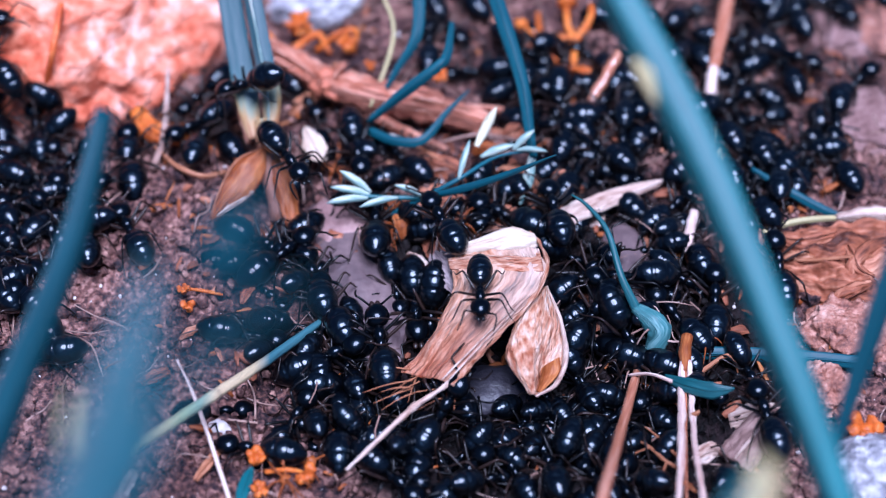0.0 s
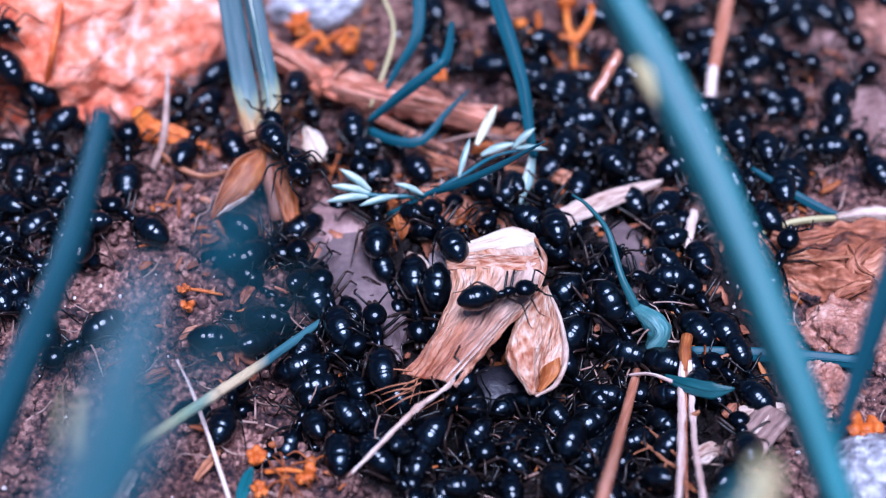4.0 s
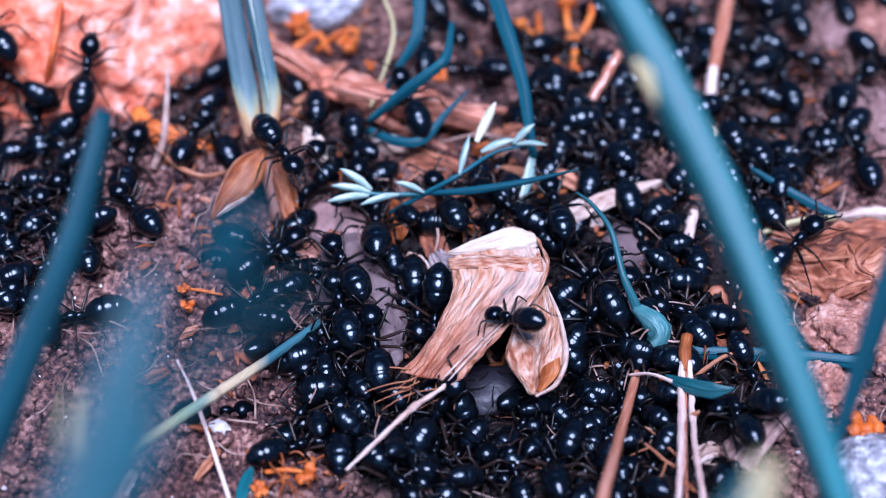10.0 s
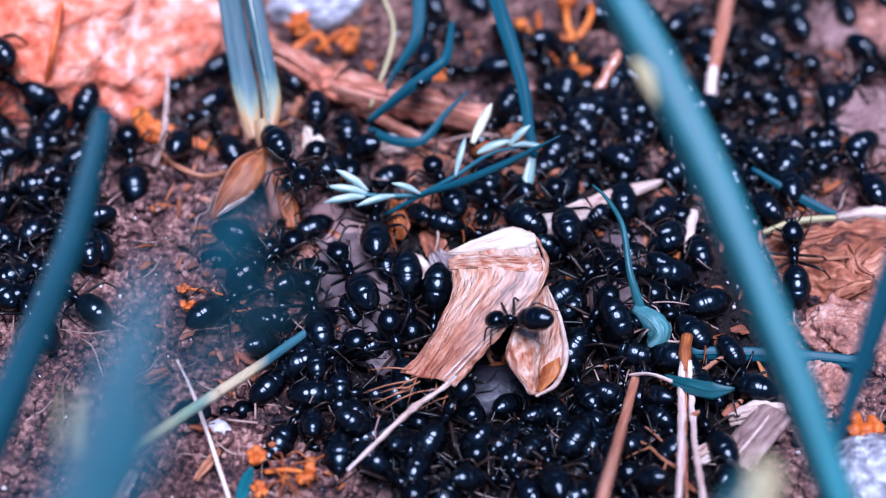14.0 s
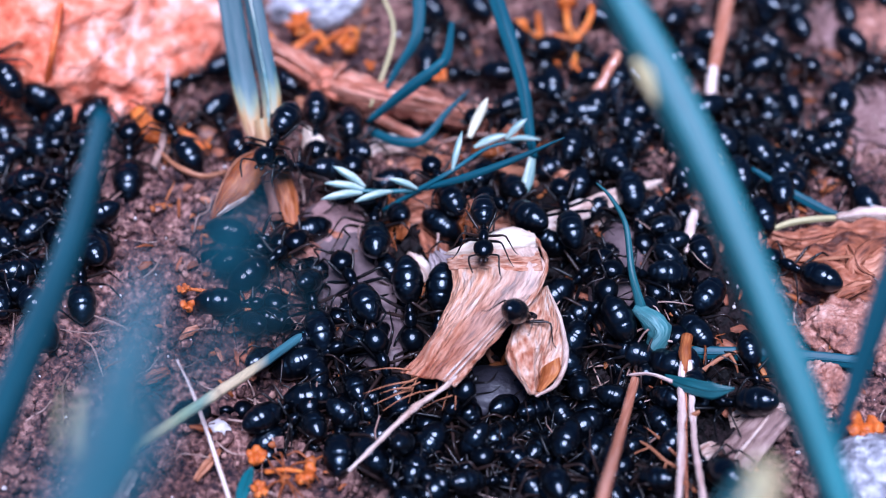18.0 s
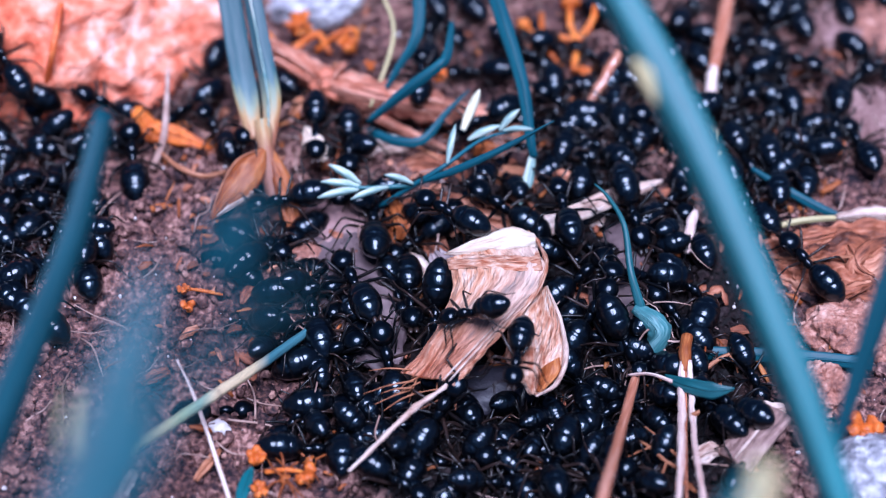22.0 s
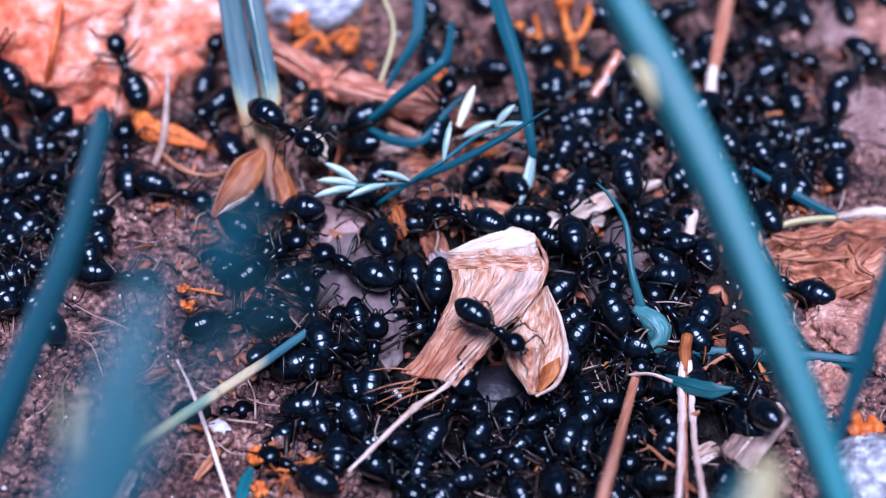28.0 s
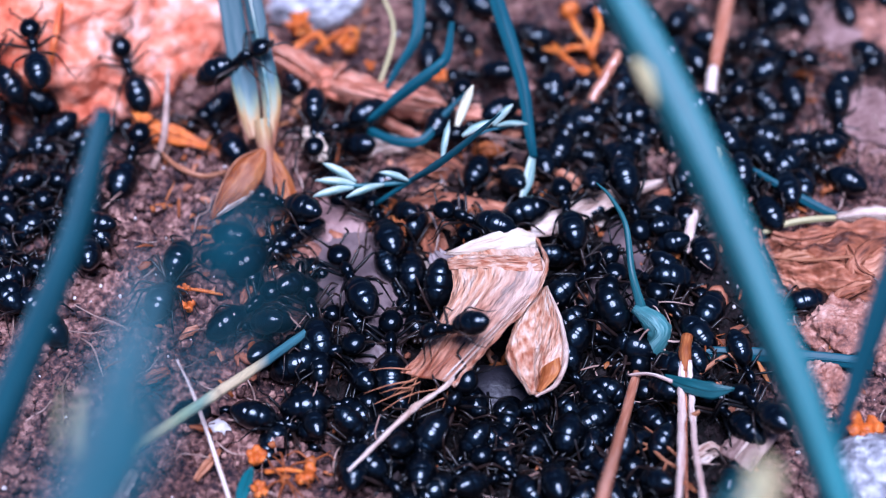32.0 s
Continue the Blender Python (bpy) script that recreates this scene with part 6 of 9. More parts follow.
def motions():
    """The followed ants walk their ways; every other ant stirs about its place; sprig and stem are nudged."""
    walk(USED[0][0], [(0, ant_pose(-40.73, 16.94, 2.96, 164, 27)), (3, ant_pose(-41.03, 17, 3.16, 164, 28)), (6, ant_pose(-40.81, 16.98, 3.04, 164, 27)), (12.5, ant_pose(-41.12, 16.97, 3.08, 164, 28)), (17.5, ant_pose(-40.84, 16.95, 2.76, 164, 28)), (20.5, ant_pose(-41.13, 16.93, 3, 164, 28)), (23, ant_pose(-40.77, 16.96, 2.72, 164, 27)), (28.5, ant_pose(-41.12, 16.99, 2.6, 164, 28)), (30, ant_pose(-41.11, 17, 3.16, 164, 28)), (30.5, ant_pose(-40.87, 17, 3.16, 164, 28)), (31, ant_pose(-40.93, 16.94, 2.2, 164, 28)), (32, ant_pose(-41.09, 16.94, 2.2, 164, 28))])
    walk(USED[1][0], [(0, ant_pose(-22.48, 11.4, 1.04, 81, -9)), (3.5, ant_pose(-23.37, 11.35, 0.16, 81, -14)), (6, ant_pose(-24.06, 11.32, 1.05, 82, -15)), (11.5, ant_pose(-23.52, 11.34, 0.61, 83, -14)), (13.5, ant_pose(-23.9, 11.75, 1.38, 83, -14)), (14.5, ant_pose(-24.14, 11.72, 1.24, 83, -14)), (16.5, ant_pose(-24.32, 11.34, 0.72, 107, -15)), (18, ant_pose(-25.28, 11.73, 1.56, 125, 21)), (18.5, ant_pose(-26.98, 12.51, 2.02, 131, 24)), (19, ant_pose(-30.44, 13.53, -0.08, 137, -8)), (20.5, ant_pose(-31.41, 14.68, -0.36, 159, -26)), (21, ant_pose(-31.5, 14.39, -0.37, 166, -27)), (21.5, ant_pose(-32.53, 14.48, 0.02, 174, 3)), (22, ant_pose(-32.81, 12.35, -0.14, 181, 1)), (23, ant_pose(-30.81, 13.27, 1.4, 196, -31)), (25, ant_pose(-28.27, 9.88, -0.07, 254, -19)), (25.5, ant_pose(-27.39, 9.33, -0.72, 268, -12)), (27.5, ant_pose(-23.37, 5.67, -0.38, 326, -3)), (28, ant_pose(-24.03, 4.4, -0.18, 340, -4)), (28.5, ant_pose(-23.94, 1.37, 0.06, 330, -6)), (30, ant_pose(-23.45, 1, 0.03, 298, -8)), (32, ant_pose(-23.85, -6.36, 0, 257, -2))])
    walk(USED[2][0], [(0, ant_pose(-17.52, 11.8, 7.27, 162, -31)), (1, ant_pose(-17.51, 11.31, 6.69, 189, -31)), (1.8, ant_pose(-17.45, 11.58, 6.57, 210, -31)), (2, ant_pose(-17.39, 11.65, 6.56, 215, -31)), (2.5, ant_pose(-16.87, 11.45, 6.43, 228, -29)), (3, ant_pose(-15.24, 12.52, 6.72, 242, 31)), (3.5, ant_pose(-14.76, 15.33, 3.48, 255, 31)), (6, ant_pose(-11.98, 11.52, 2.46, 272, -5)), (14, ant_pose(-11.76, 11.31, 2.3, 272, -6)), (32, ant_pose(-11.98, 11.52, 2.46, 272, -5))])
    walk(USED[3][0], [(0, ant_pose(-13.91, 4.93, 5.63, -58)), (5.5, ant_pose(-14.19, 5.13, 5.63, -59)), (8, ant_pose(-14.47, 5.72, 5.67, -59)), (12, ant_pose(-14.48, 5.71, 5.67, -59)), (13, ant_pose(-14.31, 5.37, 5.7, -60)), (13.5, ant_pose(-13.98, 4.69, 5.42, -60)), (14.5, ant_pose(-13.46, 4.82, 5.13, -60)), (17, ant_pose(-13.04, 4.57, 4.48, -60)), (18, ant_pose(-15.08, 6.14, 6.44, -110)), (18.5, ant_pose(-15.96, 7.63, 7.24, -136)), (19, ant_pose(-17.54, 10.51, 7.14, -161)), (20, ant_pose(-18.74, 9.39, 7.28, -141)), (21, ant_pose(-18.65, 12.34, 3.19, -121)), (21.5, ant_pose(-18.26, 11.87, 3.2, -110)), (23, ant_pose(-17.01, 10.9, 3.21, -80)), (24, ant_pose(-15.73, 7.2, 6.97, -60)), (27.5, ant_pose(-14.84, 6.96, 6.89, -43)), (28, ant_pose(-13.91, 6.96, 6.92, -41)), (28.5, ant_pose(-13.61, 7.09, 6.89, -44)), (29, ant_pose(-13.46, 8.4, 5.63, -46)), (29.5, ant_pose(-12.69, 8.46, 4.22, -49)), (30, ant_pose(-11.88, 9.58, 2.99, -52)), (30.5, ant_pose(-11.64, 10.83, 1.7, -55)), (31.5, ant_pose(-11.28, 8.89, 1.32, -60)), (32, ant_pose(-10.82, 8.38, 1.14, -63))])
    walk(USED[4][0], [(0, ant_pose(-12.2, 9.74, 0.6, 60, 24)), (2, ant_pose(-13.5, 11.17, -0.21, 92, 8)), (3, ant_pose(-14.34, 5.59, 4.22, 108, -31)), (3.5, ant_pose(-14.84, 7.19, 4.68, 115, 24)), (6, ant_pose(-14.34, 9.39, 2.7, 155, 31)), (7.5, ant_pose(-13.61, 7.58, 2.28, 195, 31)), (9, ant_pose(-12.17, 6.06, 0.22, 235, 5)), (19, ant_pose(-13.52, 5.2, 3.74, 196, 31)), (20.5, ant_pose(-14, 3.2, 3.14, 190, -11)), (23, ant_pose(-14.52, 2.61, 2.37, 181, -9)), (27.5, ant_pose(-14.69, 2.42, 1.7, 163, -12)), (29.5, ant_pose(-14.71, 2.63, 1.72, 156, -14)), (30.5, ant_pose(-14.19, 1.88, 2.15, 152, -12)), (32, ant_pose(-14.48, 2.54, 2.27, 146, -12))])
    walk(USED[5][0], [(0, ant_pose(-27.94, -0.42, -0.1, 117, 1)), (1.5, ant_pose(-28.46, 0.25, -0.25, 126, 2)), (2.5, ant_pose(-28.4, 0.47, -0.32, 132, 3)), (3.5, ant_pose(-27.84, 0.64, -0.21, 138, 3)), (5.5, ant_pose(-29.9, 2.49, -0.38, 150, -5)), (6, ant_pose(-30.12, 2.57, -0.3, 153, -6)), (6.5, ant_pose(-30.24, 2.95, -0.25, 150, -5)), (7, ant_pose(-30.09, 2.32, -0.28, 147, -5)), (7.5, ant_pose(-29.87, 2.43, -0.3, 144, -5)), (9, ant_pose(-27.85, 2.09, -0.03, 134)), (9.5, ant_pose(-27.78, 2.26, -0.09, 131)), (10, ant_pose(-27.99, 2.46, -0.11, 128)), (10.5, ant_pose(-28.65, 2.56, -0.14, 125, -1)), (11, ant_pose(-30.04, 2.77, -0.38, 122, -4)), (11.5, ant_pose(-31.42, 3.83, -0.14, 119, -6)), (13, ant_pose(-31.91, 0.58, -0.2, 119, 5)), (32, ant_pose(-32.26, 1.55, -0.05, 124, 1))])
    walk(USED[6][0], [(0, ant_pose(-6.08, 1.19, 0.55, 92, -12)), (1, ant_pose(-5.92, 0.8, 0.58, 92, -13)), (25.5, ant_pose(-6.25, 0.93, 0.68, 94, -12)), (26, ant_pose(-6.16, 1.2, 0.47, 94, -12)), (27.5, ant_pose(-6.14, 1.49, 0.4, 99, -11)), (28.5, ant_pose(-5.73, 1.89, 0.23, 103, -10)), (30, ant_pose(-5.59, 1.69, 0.21, 108, -9)), (32, ant_pose(-5.72, 1.7, 0.21, 108, -9))])
    walk(USED[7][0], [(0, ant_pose(-2.46, -7.09, -0.13, -85, -11)), (3.5, ant_pose(-2.31, -7.21, -0.01, -85, -13)), (6, ant_pose(-2.7, -6.79, -0.15, -85, -9)), (7.5, ant_pose(-2.83, -8.17, 1.02, -85, -24)), (9.5, ant_pose(-2.31, -7.21, -0.01, -85, -13)), (11.5, ant_pose(-2.39, -7.09, -0.12, -85, -11)), (13, ant_pose(-2.4, -6.49, -0.12, -85, -8)), (14.5, ant_pose(-3.13, -8.22, 1.4, -85, -24)), (16.5, ant_pose(-3.12, -8.76, 1.56, -85, -25)), (18, ant_pose(-2.91, -8.27, 1.04, -85, -24)), (20, ant_pose(-3.49, -8.36, 1.37, -85, -6)), (21.5, ant_pose(-3, -6.91, 0.39, -85, 5)), (25.5, ant_pose(-2.54, -6.69, -0.14, -85, -9)), (29.5, ant_pose(-2.24, -6.79, -0.09, -85, -9)), (32, ant_pose(-2.54, -6.69, -0.14, -85, -9))])
    walk(USED[8][0], [(0, ant_pose(-0.98, -7.42, -0.27, -96, -31)), (7.5, ant_pose(-0.6, -8.23, 0.4, -96, -31)), (13.5, ant_pose(-0.75, -8.27, 0.53, -96, -31)), (16.5, ant_pose(-0.29, -8.61, 0.83, -96, -31)), (24, ant_pose(-0.66, -8.25, 1.27, -96, -31)), (32, ant_pose(-0.52, -8.24, 1.05, -96, -31))])
    walk(USED[9][0], [(0, ant_pose(3.11, -11.41, 8.42, -90, 4)), (0.2, ant_pose(4.42, -11.81, 8.72, -54, 4)), (0.5, ant_pose(5.15, -10.89, 8.40, 1, 3)), (1, ant_pose(4.91, -12.34, 8.83, -17, 2)), (1.5, ant_pose(4.83, -12.13, 8.79, -12, 2)), (2, ant_pose(5.11, -12.10, 8.74, 8, -1)), (2.5, ant_pose(4.29, -10.87, 8.58, 24, 7)), (3, ant_pose(4.83, -11.10, 8.61, 15, 3)), (3.5, ant_pose(4.72, -11.05, 8.56, 24, 2)), (4.5, ant_pose(5.66, -12.70, 8.84, 7, -11)), (5.5, ant_pose(6.82, -13.63, 8.36, -15, -23)), (6, ant_pose(5.82, -14.00, 8.20, 41, -63)), (6.2, ant_pose(6.03, -14.45, 8.05, 92, -68)), (6.5, ant_pose(5.81, -14.10, 7.62, 151, -51)), (7, ant_pose(5.83, -13.58, 7.46, 151, -50)), (7.5, ant_pose(6.71, -14.59, 7.67, 121, -67)), (8, ant_pose(6.56, -13.92, 7.06, 134, -61)), (9, ant_pose(6.63, -14.91, 7.92, 121, -72)), (10, ant_pose(5.91, -13.82, 8.30, 140, -28)), (11, ant_pose(6.15, -14.42, 8.30, 148, -28)), (12, ant_pose(6.39, -14.27, 8.30, 156, -28)), (13, ant_pose(6.03, -14.12, 8.30, 144, -28)), (13.5, ant_pose(6.39, -14.27, 8.30, 156, -28)), (14, ant_pose(6.27, -13.97, 8.30, 152, -28)), (14.5, ant_pose(6.03, -14.12, 8.30, 144, -28)), (16.5, ant_pose(5.91, -13.82, 8.30, 140, -28)), (17, ant_pose(6.39, -14.27, 8.30, 156, -28)), (17.5, ant_pose(6.15, -14.42, 8.30, 148, -28)), (18, ant_pose(6.2, -13.40, 7.71, 54, -52)), (18.2, ant_pose(6.11, -14.13, 7.91, -22, -60)), (18.5, ant_pose(5.96, -15.73, 8.02, -103, -31)), (19, ant_pose(5.48, -15.81, 7.41, -112, -31)), (19.5, ant_pose(3.6, -13.12, 8.79, -182, -9)), (20, ant_pose(1.57, -13.69, 8.02, -204, -31)), (20.5, ant_pose(0.99, -13.68, 7.63, -193, -31)), (21, ant_pose(1.09, -13.77, 7.70, -155, -23)), (21.5, ant_pose(1.78, -13.89, 8.09, -151, -24)), (22, ant_pose(2.62, -13.47, 8.31, -193, -31)), (22.5, ant_pose(2.63, -13.13, 8.37, -200, -20)), (23, ant_pose(2.64, -13.45, 8.07, -218, -31)), (23.5, ant_pose(2.39, -12.91, 8.14, -226, -15)), (24, ant_pose(2.75, -13.62, 8.35, -223, -31)), (25, ant_pose(2.53, -13.44, 8.46, -214, -31)), (25.5, ant_pose(2.59, -13.39, 8.46, -208, -31)), (26.5, ant_pose(1.23, -14.22, 7.68, -142, -29)), (27, ant_pose(2.18, -14.95, 7.86, -92, -17)), (27.5, ant_pose(3.12, -14.87, 8.63, -43, -31)), (28, ant_pose(4.17, -15.15, 8.59, -34, -12)), (28.5, ant_pose(4.34, -13.13, 8.87, 12, 4)), (29, ant_pose(2.32, -12.56, 8.34, 85, 5)), (29.5, ant_pose(3.14, -12.37, 8.65, 97, 4)), (30, ant_pose(3.55, -12.51, 8.79, 105, 4)), (30.5, ant_pose(3.49, -13.09, 8.79, 127, 12)), (31, ant_pose(1.2, -15.01, 7.45, 194, -26)), (32, ant_pose(0.95, -14.86, 7.84, 163, -31))])
    walk(USED[10][0], [(0, ant_pose(-0.22, -0.96, 3.87, 113)), (0.5, ant_pose(1.19, -2.97, 3.77, 113)), (1, ant_pose(1.38, -3.23, 3.74, 113)), (1.5, ant_pose(0.61, -2.9, 3.72, 113)), (2, ant_pose(0.62, -2.3, 3.65, 113)), (2.5, ant_pose(0.18, -1.72, 3.62, 113)), (3.5, ant_pose(-0.06, -1.61, 3.61, 113)), (5.5, ant_pose(-0.54, -1.38, 3.6, 112)), (7, ant_pose(0, -1.12, 3.65, 112)), (8, ant_pose(-0.03, -0.85, 3.59, 112)), (9, ant_pose(0.13, 0.89, 2.38, 112)), (10, ant_pose(-0.05, 3.47, 1.27, 112)), (12, ant_pose(-0.14, 5.14, 1.44, 112)), (17, ant_pose(-0.12, 5.15, 1.44, 111)), (20, ant_pose(-0.64, 4.88, 1.43, 124)), (21, ant_pose(-0.48, 3.74, 1.37, 134)), (21.5, ant_pose(-0.4, 2.06, 2.65, 139)), (22, ant_pose(0.21, -0.23, 3.89, 144)), (22.5, ant_pose(0.9, -2.29, 5.13, 145)), (23.2, ant_pose(1.71, -2.91, 5.14, 147)), (24, ant_pose(1.14, -3.25, 5.13, 149)), (25, ant_pose(0.38, -2.91, 5.02, 150)), (25.5, ant_pose(0.38, -2.31, 4.63, 150)), (27, ant_pose(1, -0.48, 3.22, 152)), (27.5, ant_pose(1.19, -0.21, 3.22, 152)), (28, ant_pose(1.49, -0.23, 3.2, 153)), (29, ant_pose(1.47, -0.64, 3.13, 154)), (31.5, ant_pose(1.58, -0.53, 3.09, 156)), (32, ant_pose(2.11, -0.48, 2.97, 157))])
    walk(USED[11][0], [(0, ant_pose(4.8, 3.31, 0.95, -126)), (12, ant_pose(4.95, 1.81, 1.38, -101)), (14, ant_pose(3.97, 3.41, 1.01, -97)), (16.5, ant_pose(3.64, 2.23, 1.74, -93)), (17, ant_pose(4.05, -1.58, 4.04, -93)), (17.5, ant_pose(4.09, -3.85, 5.80, -93)), (18, ant_pose(3.48, -4.76, 6.84, -91)), (18.5, ant_pose(3.57, -5.13, 7.34, -91)), (19, ant_pose(3.92, -7.04, 8.49, -90)), (19.5, ant_pose(5.04, -9.92, 10.03, -72)), (20, ant_pose(5.9, -10.64, 8.78, -71)), (20.5, ant_pose(6.71, -13.86, 9.51, -78)), (21, ant_pose(6.86, -17.70, 8.57, -86)), (21.5, ant_pose(5.93, -18.01, 8.34, -93)), (22, ant_pose(6.01, -17.90, 8.27, -100)), (23, ant_pose(5.79, -18.88, 5.63, -100)), (24, ant_pose(5.58, -19.54, 2.44, -100)), (25, ant_pose(5.47, -19.39, 0.15, -99)), (25.5, ant_pose(5.37, -20.24, 0.06, -99)), (32, ant_pose(5.18, -20.55, 0.00, -98))])
    walk(USED[12][0], [(0, ant_pose(1.3, 1.03, -0.01, 3, 10)), (3.5, ant_pose(1.48, 0.77, -0.11, 1, 5)), (5.5, ant_pose(2.59, 1.1, -0.05, 0, 4)), (7, ant_pose(2.66, 1.26, 0.05, -1)), (8, ant_pose(2.43, 1.39, -0.12, -1, 1)), (8.5, ant_pose(1.88, 1.42, 0.08, -2, 4)), (9, ant_pose(1.91, 1.44, 0, -2, 4)), (12, ant_pose(2.09, 1.13, -0.15, -5, 2)), (13.5, ant_pose(2.11, 0.44, -0.14, -15, -4)), (14, ant_pose(2.5, 0.4, -0.1, -18, -5)), (14.5, ant_pose(2.84, 0.31, -0.2, -23, -10)), (17, ant_pose(0.81, -0.68, -0.25, -46, -4)), (18.5, ant_pose(2.35, -0.2, -0.12, -31, -10)), (19, ant_pose(2.53, 0.03, -0.13, -26, -9)), (20, ant_pose(2.15, -0.56, -0.08, -46, -11)), (21, ant_pose(0.23, -0.47, -0.16, -67, -9)), (22, ant_pose(-2.43, -0.31, 0.08, -146, -6)), (23, ant_pose(-1.76, 2.05, 0.56, -225, 18)), (23.2, ant_pose(-1.81, 1.84, 0.5, -222, 16)), (23.5, ant_pose(-2.81, 2.35, 0.47, -218, 13)), (25, ant_pose(-4.22, 2.89, 0.12, -197, -13)), (25.5, ant_pose(-4.65, 2.62, 0.48, -189, -5)), (27.5, ant_pose(-4.75, 0.95, 0.48, -161, 12)), (32, ant_pose(-2.87, -0.68, -0.16, -97, -6))])
    walk(USED[13][0], [(0, ant_pose(9.9, 1.53, 2.4, 99, -1)), (1.5, ant_pose(9.29, 1.5, 2.35, 99, -1)), (3.5, ant_pose(9.53, 1.71, 2.28, 99, -2)), (6, ant_pose(9.07, 1.78, 2.27, 99, -1)), (9, ant_pose(9.92, 2.16, 2.31, 99, -2)), (10.5, ant_pose(10, 2.16, 2.31, 99, -2)), (11.5, ant_pose(9.83, 1.63, 2.42, 99)), (12, ant_pose(9.92, 2.05, 2.33, 99, -1)), (12.5, ant_pose(10.44, 1.71, 2.27, 99, -1)), (13, ant_pose(10.76, 1.95, 2.38, 99)), (14.5, ant_pose(10.36, 1.74, 2.35, 99, -1)), (16.5, ant_pose(10.36, 1.74, 2.35, 99, -1)), (17, ant_pose(10.99, 1.81, 2.39, 99, 2)), (18.5, ant_pose(10.82, 1.46, 2.34, 99, 2)), (19, ant_pose(11.29, 1.78, 2.31, 99, 2)), (21.5, ant_pose(11.14, 1.78, 2.31, 99, 2)), (22.5, ant_pose(10.36, 1.74, 2.35, 99, -1)), (24, ant_pose(10.98, 1.68, 2.27, 99, 1)), (25, ant_pose(10.97, 1.03, 2.09, 99, 3)), (32, ant_pose(10.97, 1.58, 2.36, 99, 3))])
    walk(USED[14][0], [(0, ant_pose(5.33, 1.94, 0.92, 148, -1)), (1.5, ant_pose(5.33, 2.12, 1.08, 148, -1)), (2, ant_pose(5.83, 1.45, 1.82, 148, -3)), (2.5, ant_pose(5.84, 1.76, 1.79, 148, -3)), (3.5, ant_pose(5.27, 2.7, 1.52, 148, 13)), (6.5, ant_pose(5.05, 2.51, 1.41, 147, 19)), (8, ant_pose(5.03, 2.11, 1.25, 147, 23)), (9, ant_pose(5.47, 1.41, 1.68, 147, -1)), (9.5, ant_pose(5.5, 1.87, 1.67, 146, -1)), (10, ant_pose(5.33, 2.78, 1.52, 146, 13)), (11.5, ant_pose(5.5, 2.25, 1.89, 144)), (14, ant_pose(5.02, 2.7, 1.14, 140, 2)), (16.5, ant_pose(5.11, 2.6, 1.39, 137, 2)), (19, ant_pose(5.97, 2.34, 1.11, 134, -20)), (19.5, ant_pose(5.9, 2.54, 1.84, 136, -2)), (20, ant_pose(5.23, 2.69, 1.13, 139)), (21, ant_pose(4.92, 2.65, 1.39, 144, 19)), (22.5, ant_pose(4.81, 2.56, 1.39, 151, 19)), (24.5, ant_pose(4.09, 1.99, 0.88, 161, 15)), (25, ant_pose(4.5, 1.8, 0.98, 163, 18)), (27.5, ant_pose(4.27, 1.44, 0.33, 175, 7)), (28.5, ant_pose(4.69, 1.21, 0.39, 180, -4)), (32, ant_pose(4.86, 1.03, 0.5, 197, -9))])
    walk(USED[15][0], [(0, ant_pose(-4.16, 10.4, -0.11, 131, 1)), (0.5, ant_pose(-3.48, 10.35, -0.08, 130, -1)), (3, ant_pose(-3.9, 10.74, -0.17, 125, 1)), (5.5, ant_pose(-3.74, 11.37, -0, 121, -1)), (6, ant_pose(-3.59, 11.95, 1.19, 120, 25)), (7.6, ant_pose(-4.16, 14.38, 3.27, 117, 31)), (8, ant_pose(-4.07, 14.49, 3.54, 116, 31)), (14, ant_pose(-2.58, 16.35, 4.78, 100, -30)), (17, ant_pose(-2.49, 25.43, -0.23, 93, -1)), (18, ant_pose(-1.61, 24.94, -0.24, 90, -4)), (18.5, ant_pose(-1.6, 25.47, -0.19, 90, -5)), (19, ant_pose(-2.1, 26.57, -0.24, 89, -4)), (19.5, ant_pose(-2.17, 26.69, -0.23, 89, -4)), (20, ant_pose(-2.84, 26.77, -0.14, 89, -5)), (23, ant_pose(-1.56, 15.87, 3.79, 87, 4)), (28, ant_pose(0.12, 14.28, 3.73, 74, 31)), (32, ant_pose(0.88, 14.85, 2.84, 63, 8))])
    walk(USED[16][0], [(0, ant_pose(-8.02, 9.82, 1.67, -79)), (11.5, ant_pose(-8.1, 9.63, 1.61, -84)), (14, ant_pose(-8.71, 9.4, 1.66, -85)), (20, ant_pose(-8.45, 10.12, 1.67, -87)), (21.5, ant_pose(-8.71, 9.89, 1.7, -88)), (22, ant_pose(-8.73, 10.12, 1.68, -88)), (22.5, ant_pose(-9.54, 10.44, 1.67, -104)), (23.5, ant_pose(-10.29, 15.14, 1.43, -138)), (24, ant_pose(-11.44, 14.38, 1.54, -154)), (24.5, ant_pose(-11.43, 14.36, 1.54, -154)), (25, ant_pose(-10.68, 14.1, 1.55, -153)), (27.5, ant_pose(-9.62, 12.31, 1.56, -151)), (29, ant_pose(-9.51, 12.53, 1.61, -150)), (30.5, ant_pose(-9.55, 11.87, 1.61, -149)), (32, ant_pose(-9.46, 12.56, 1.6, -148))])
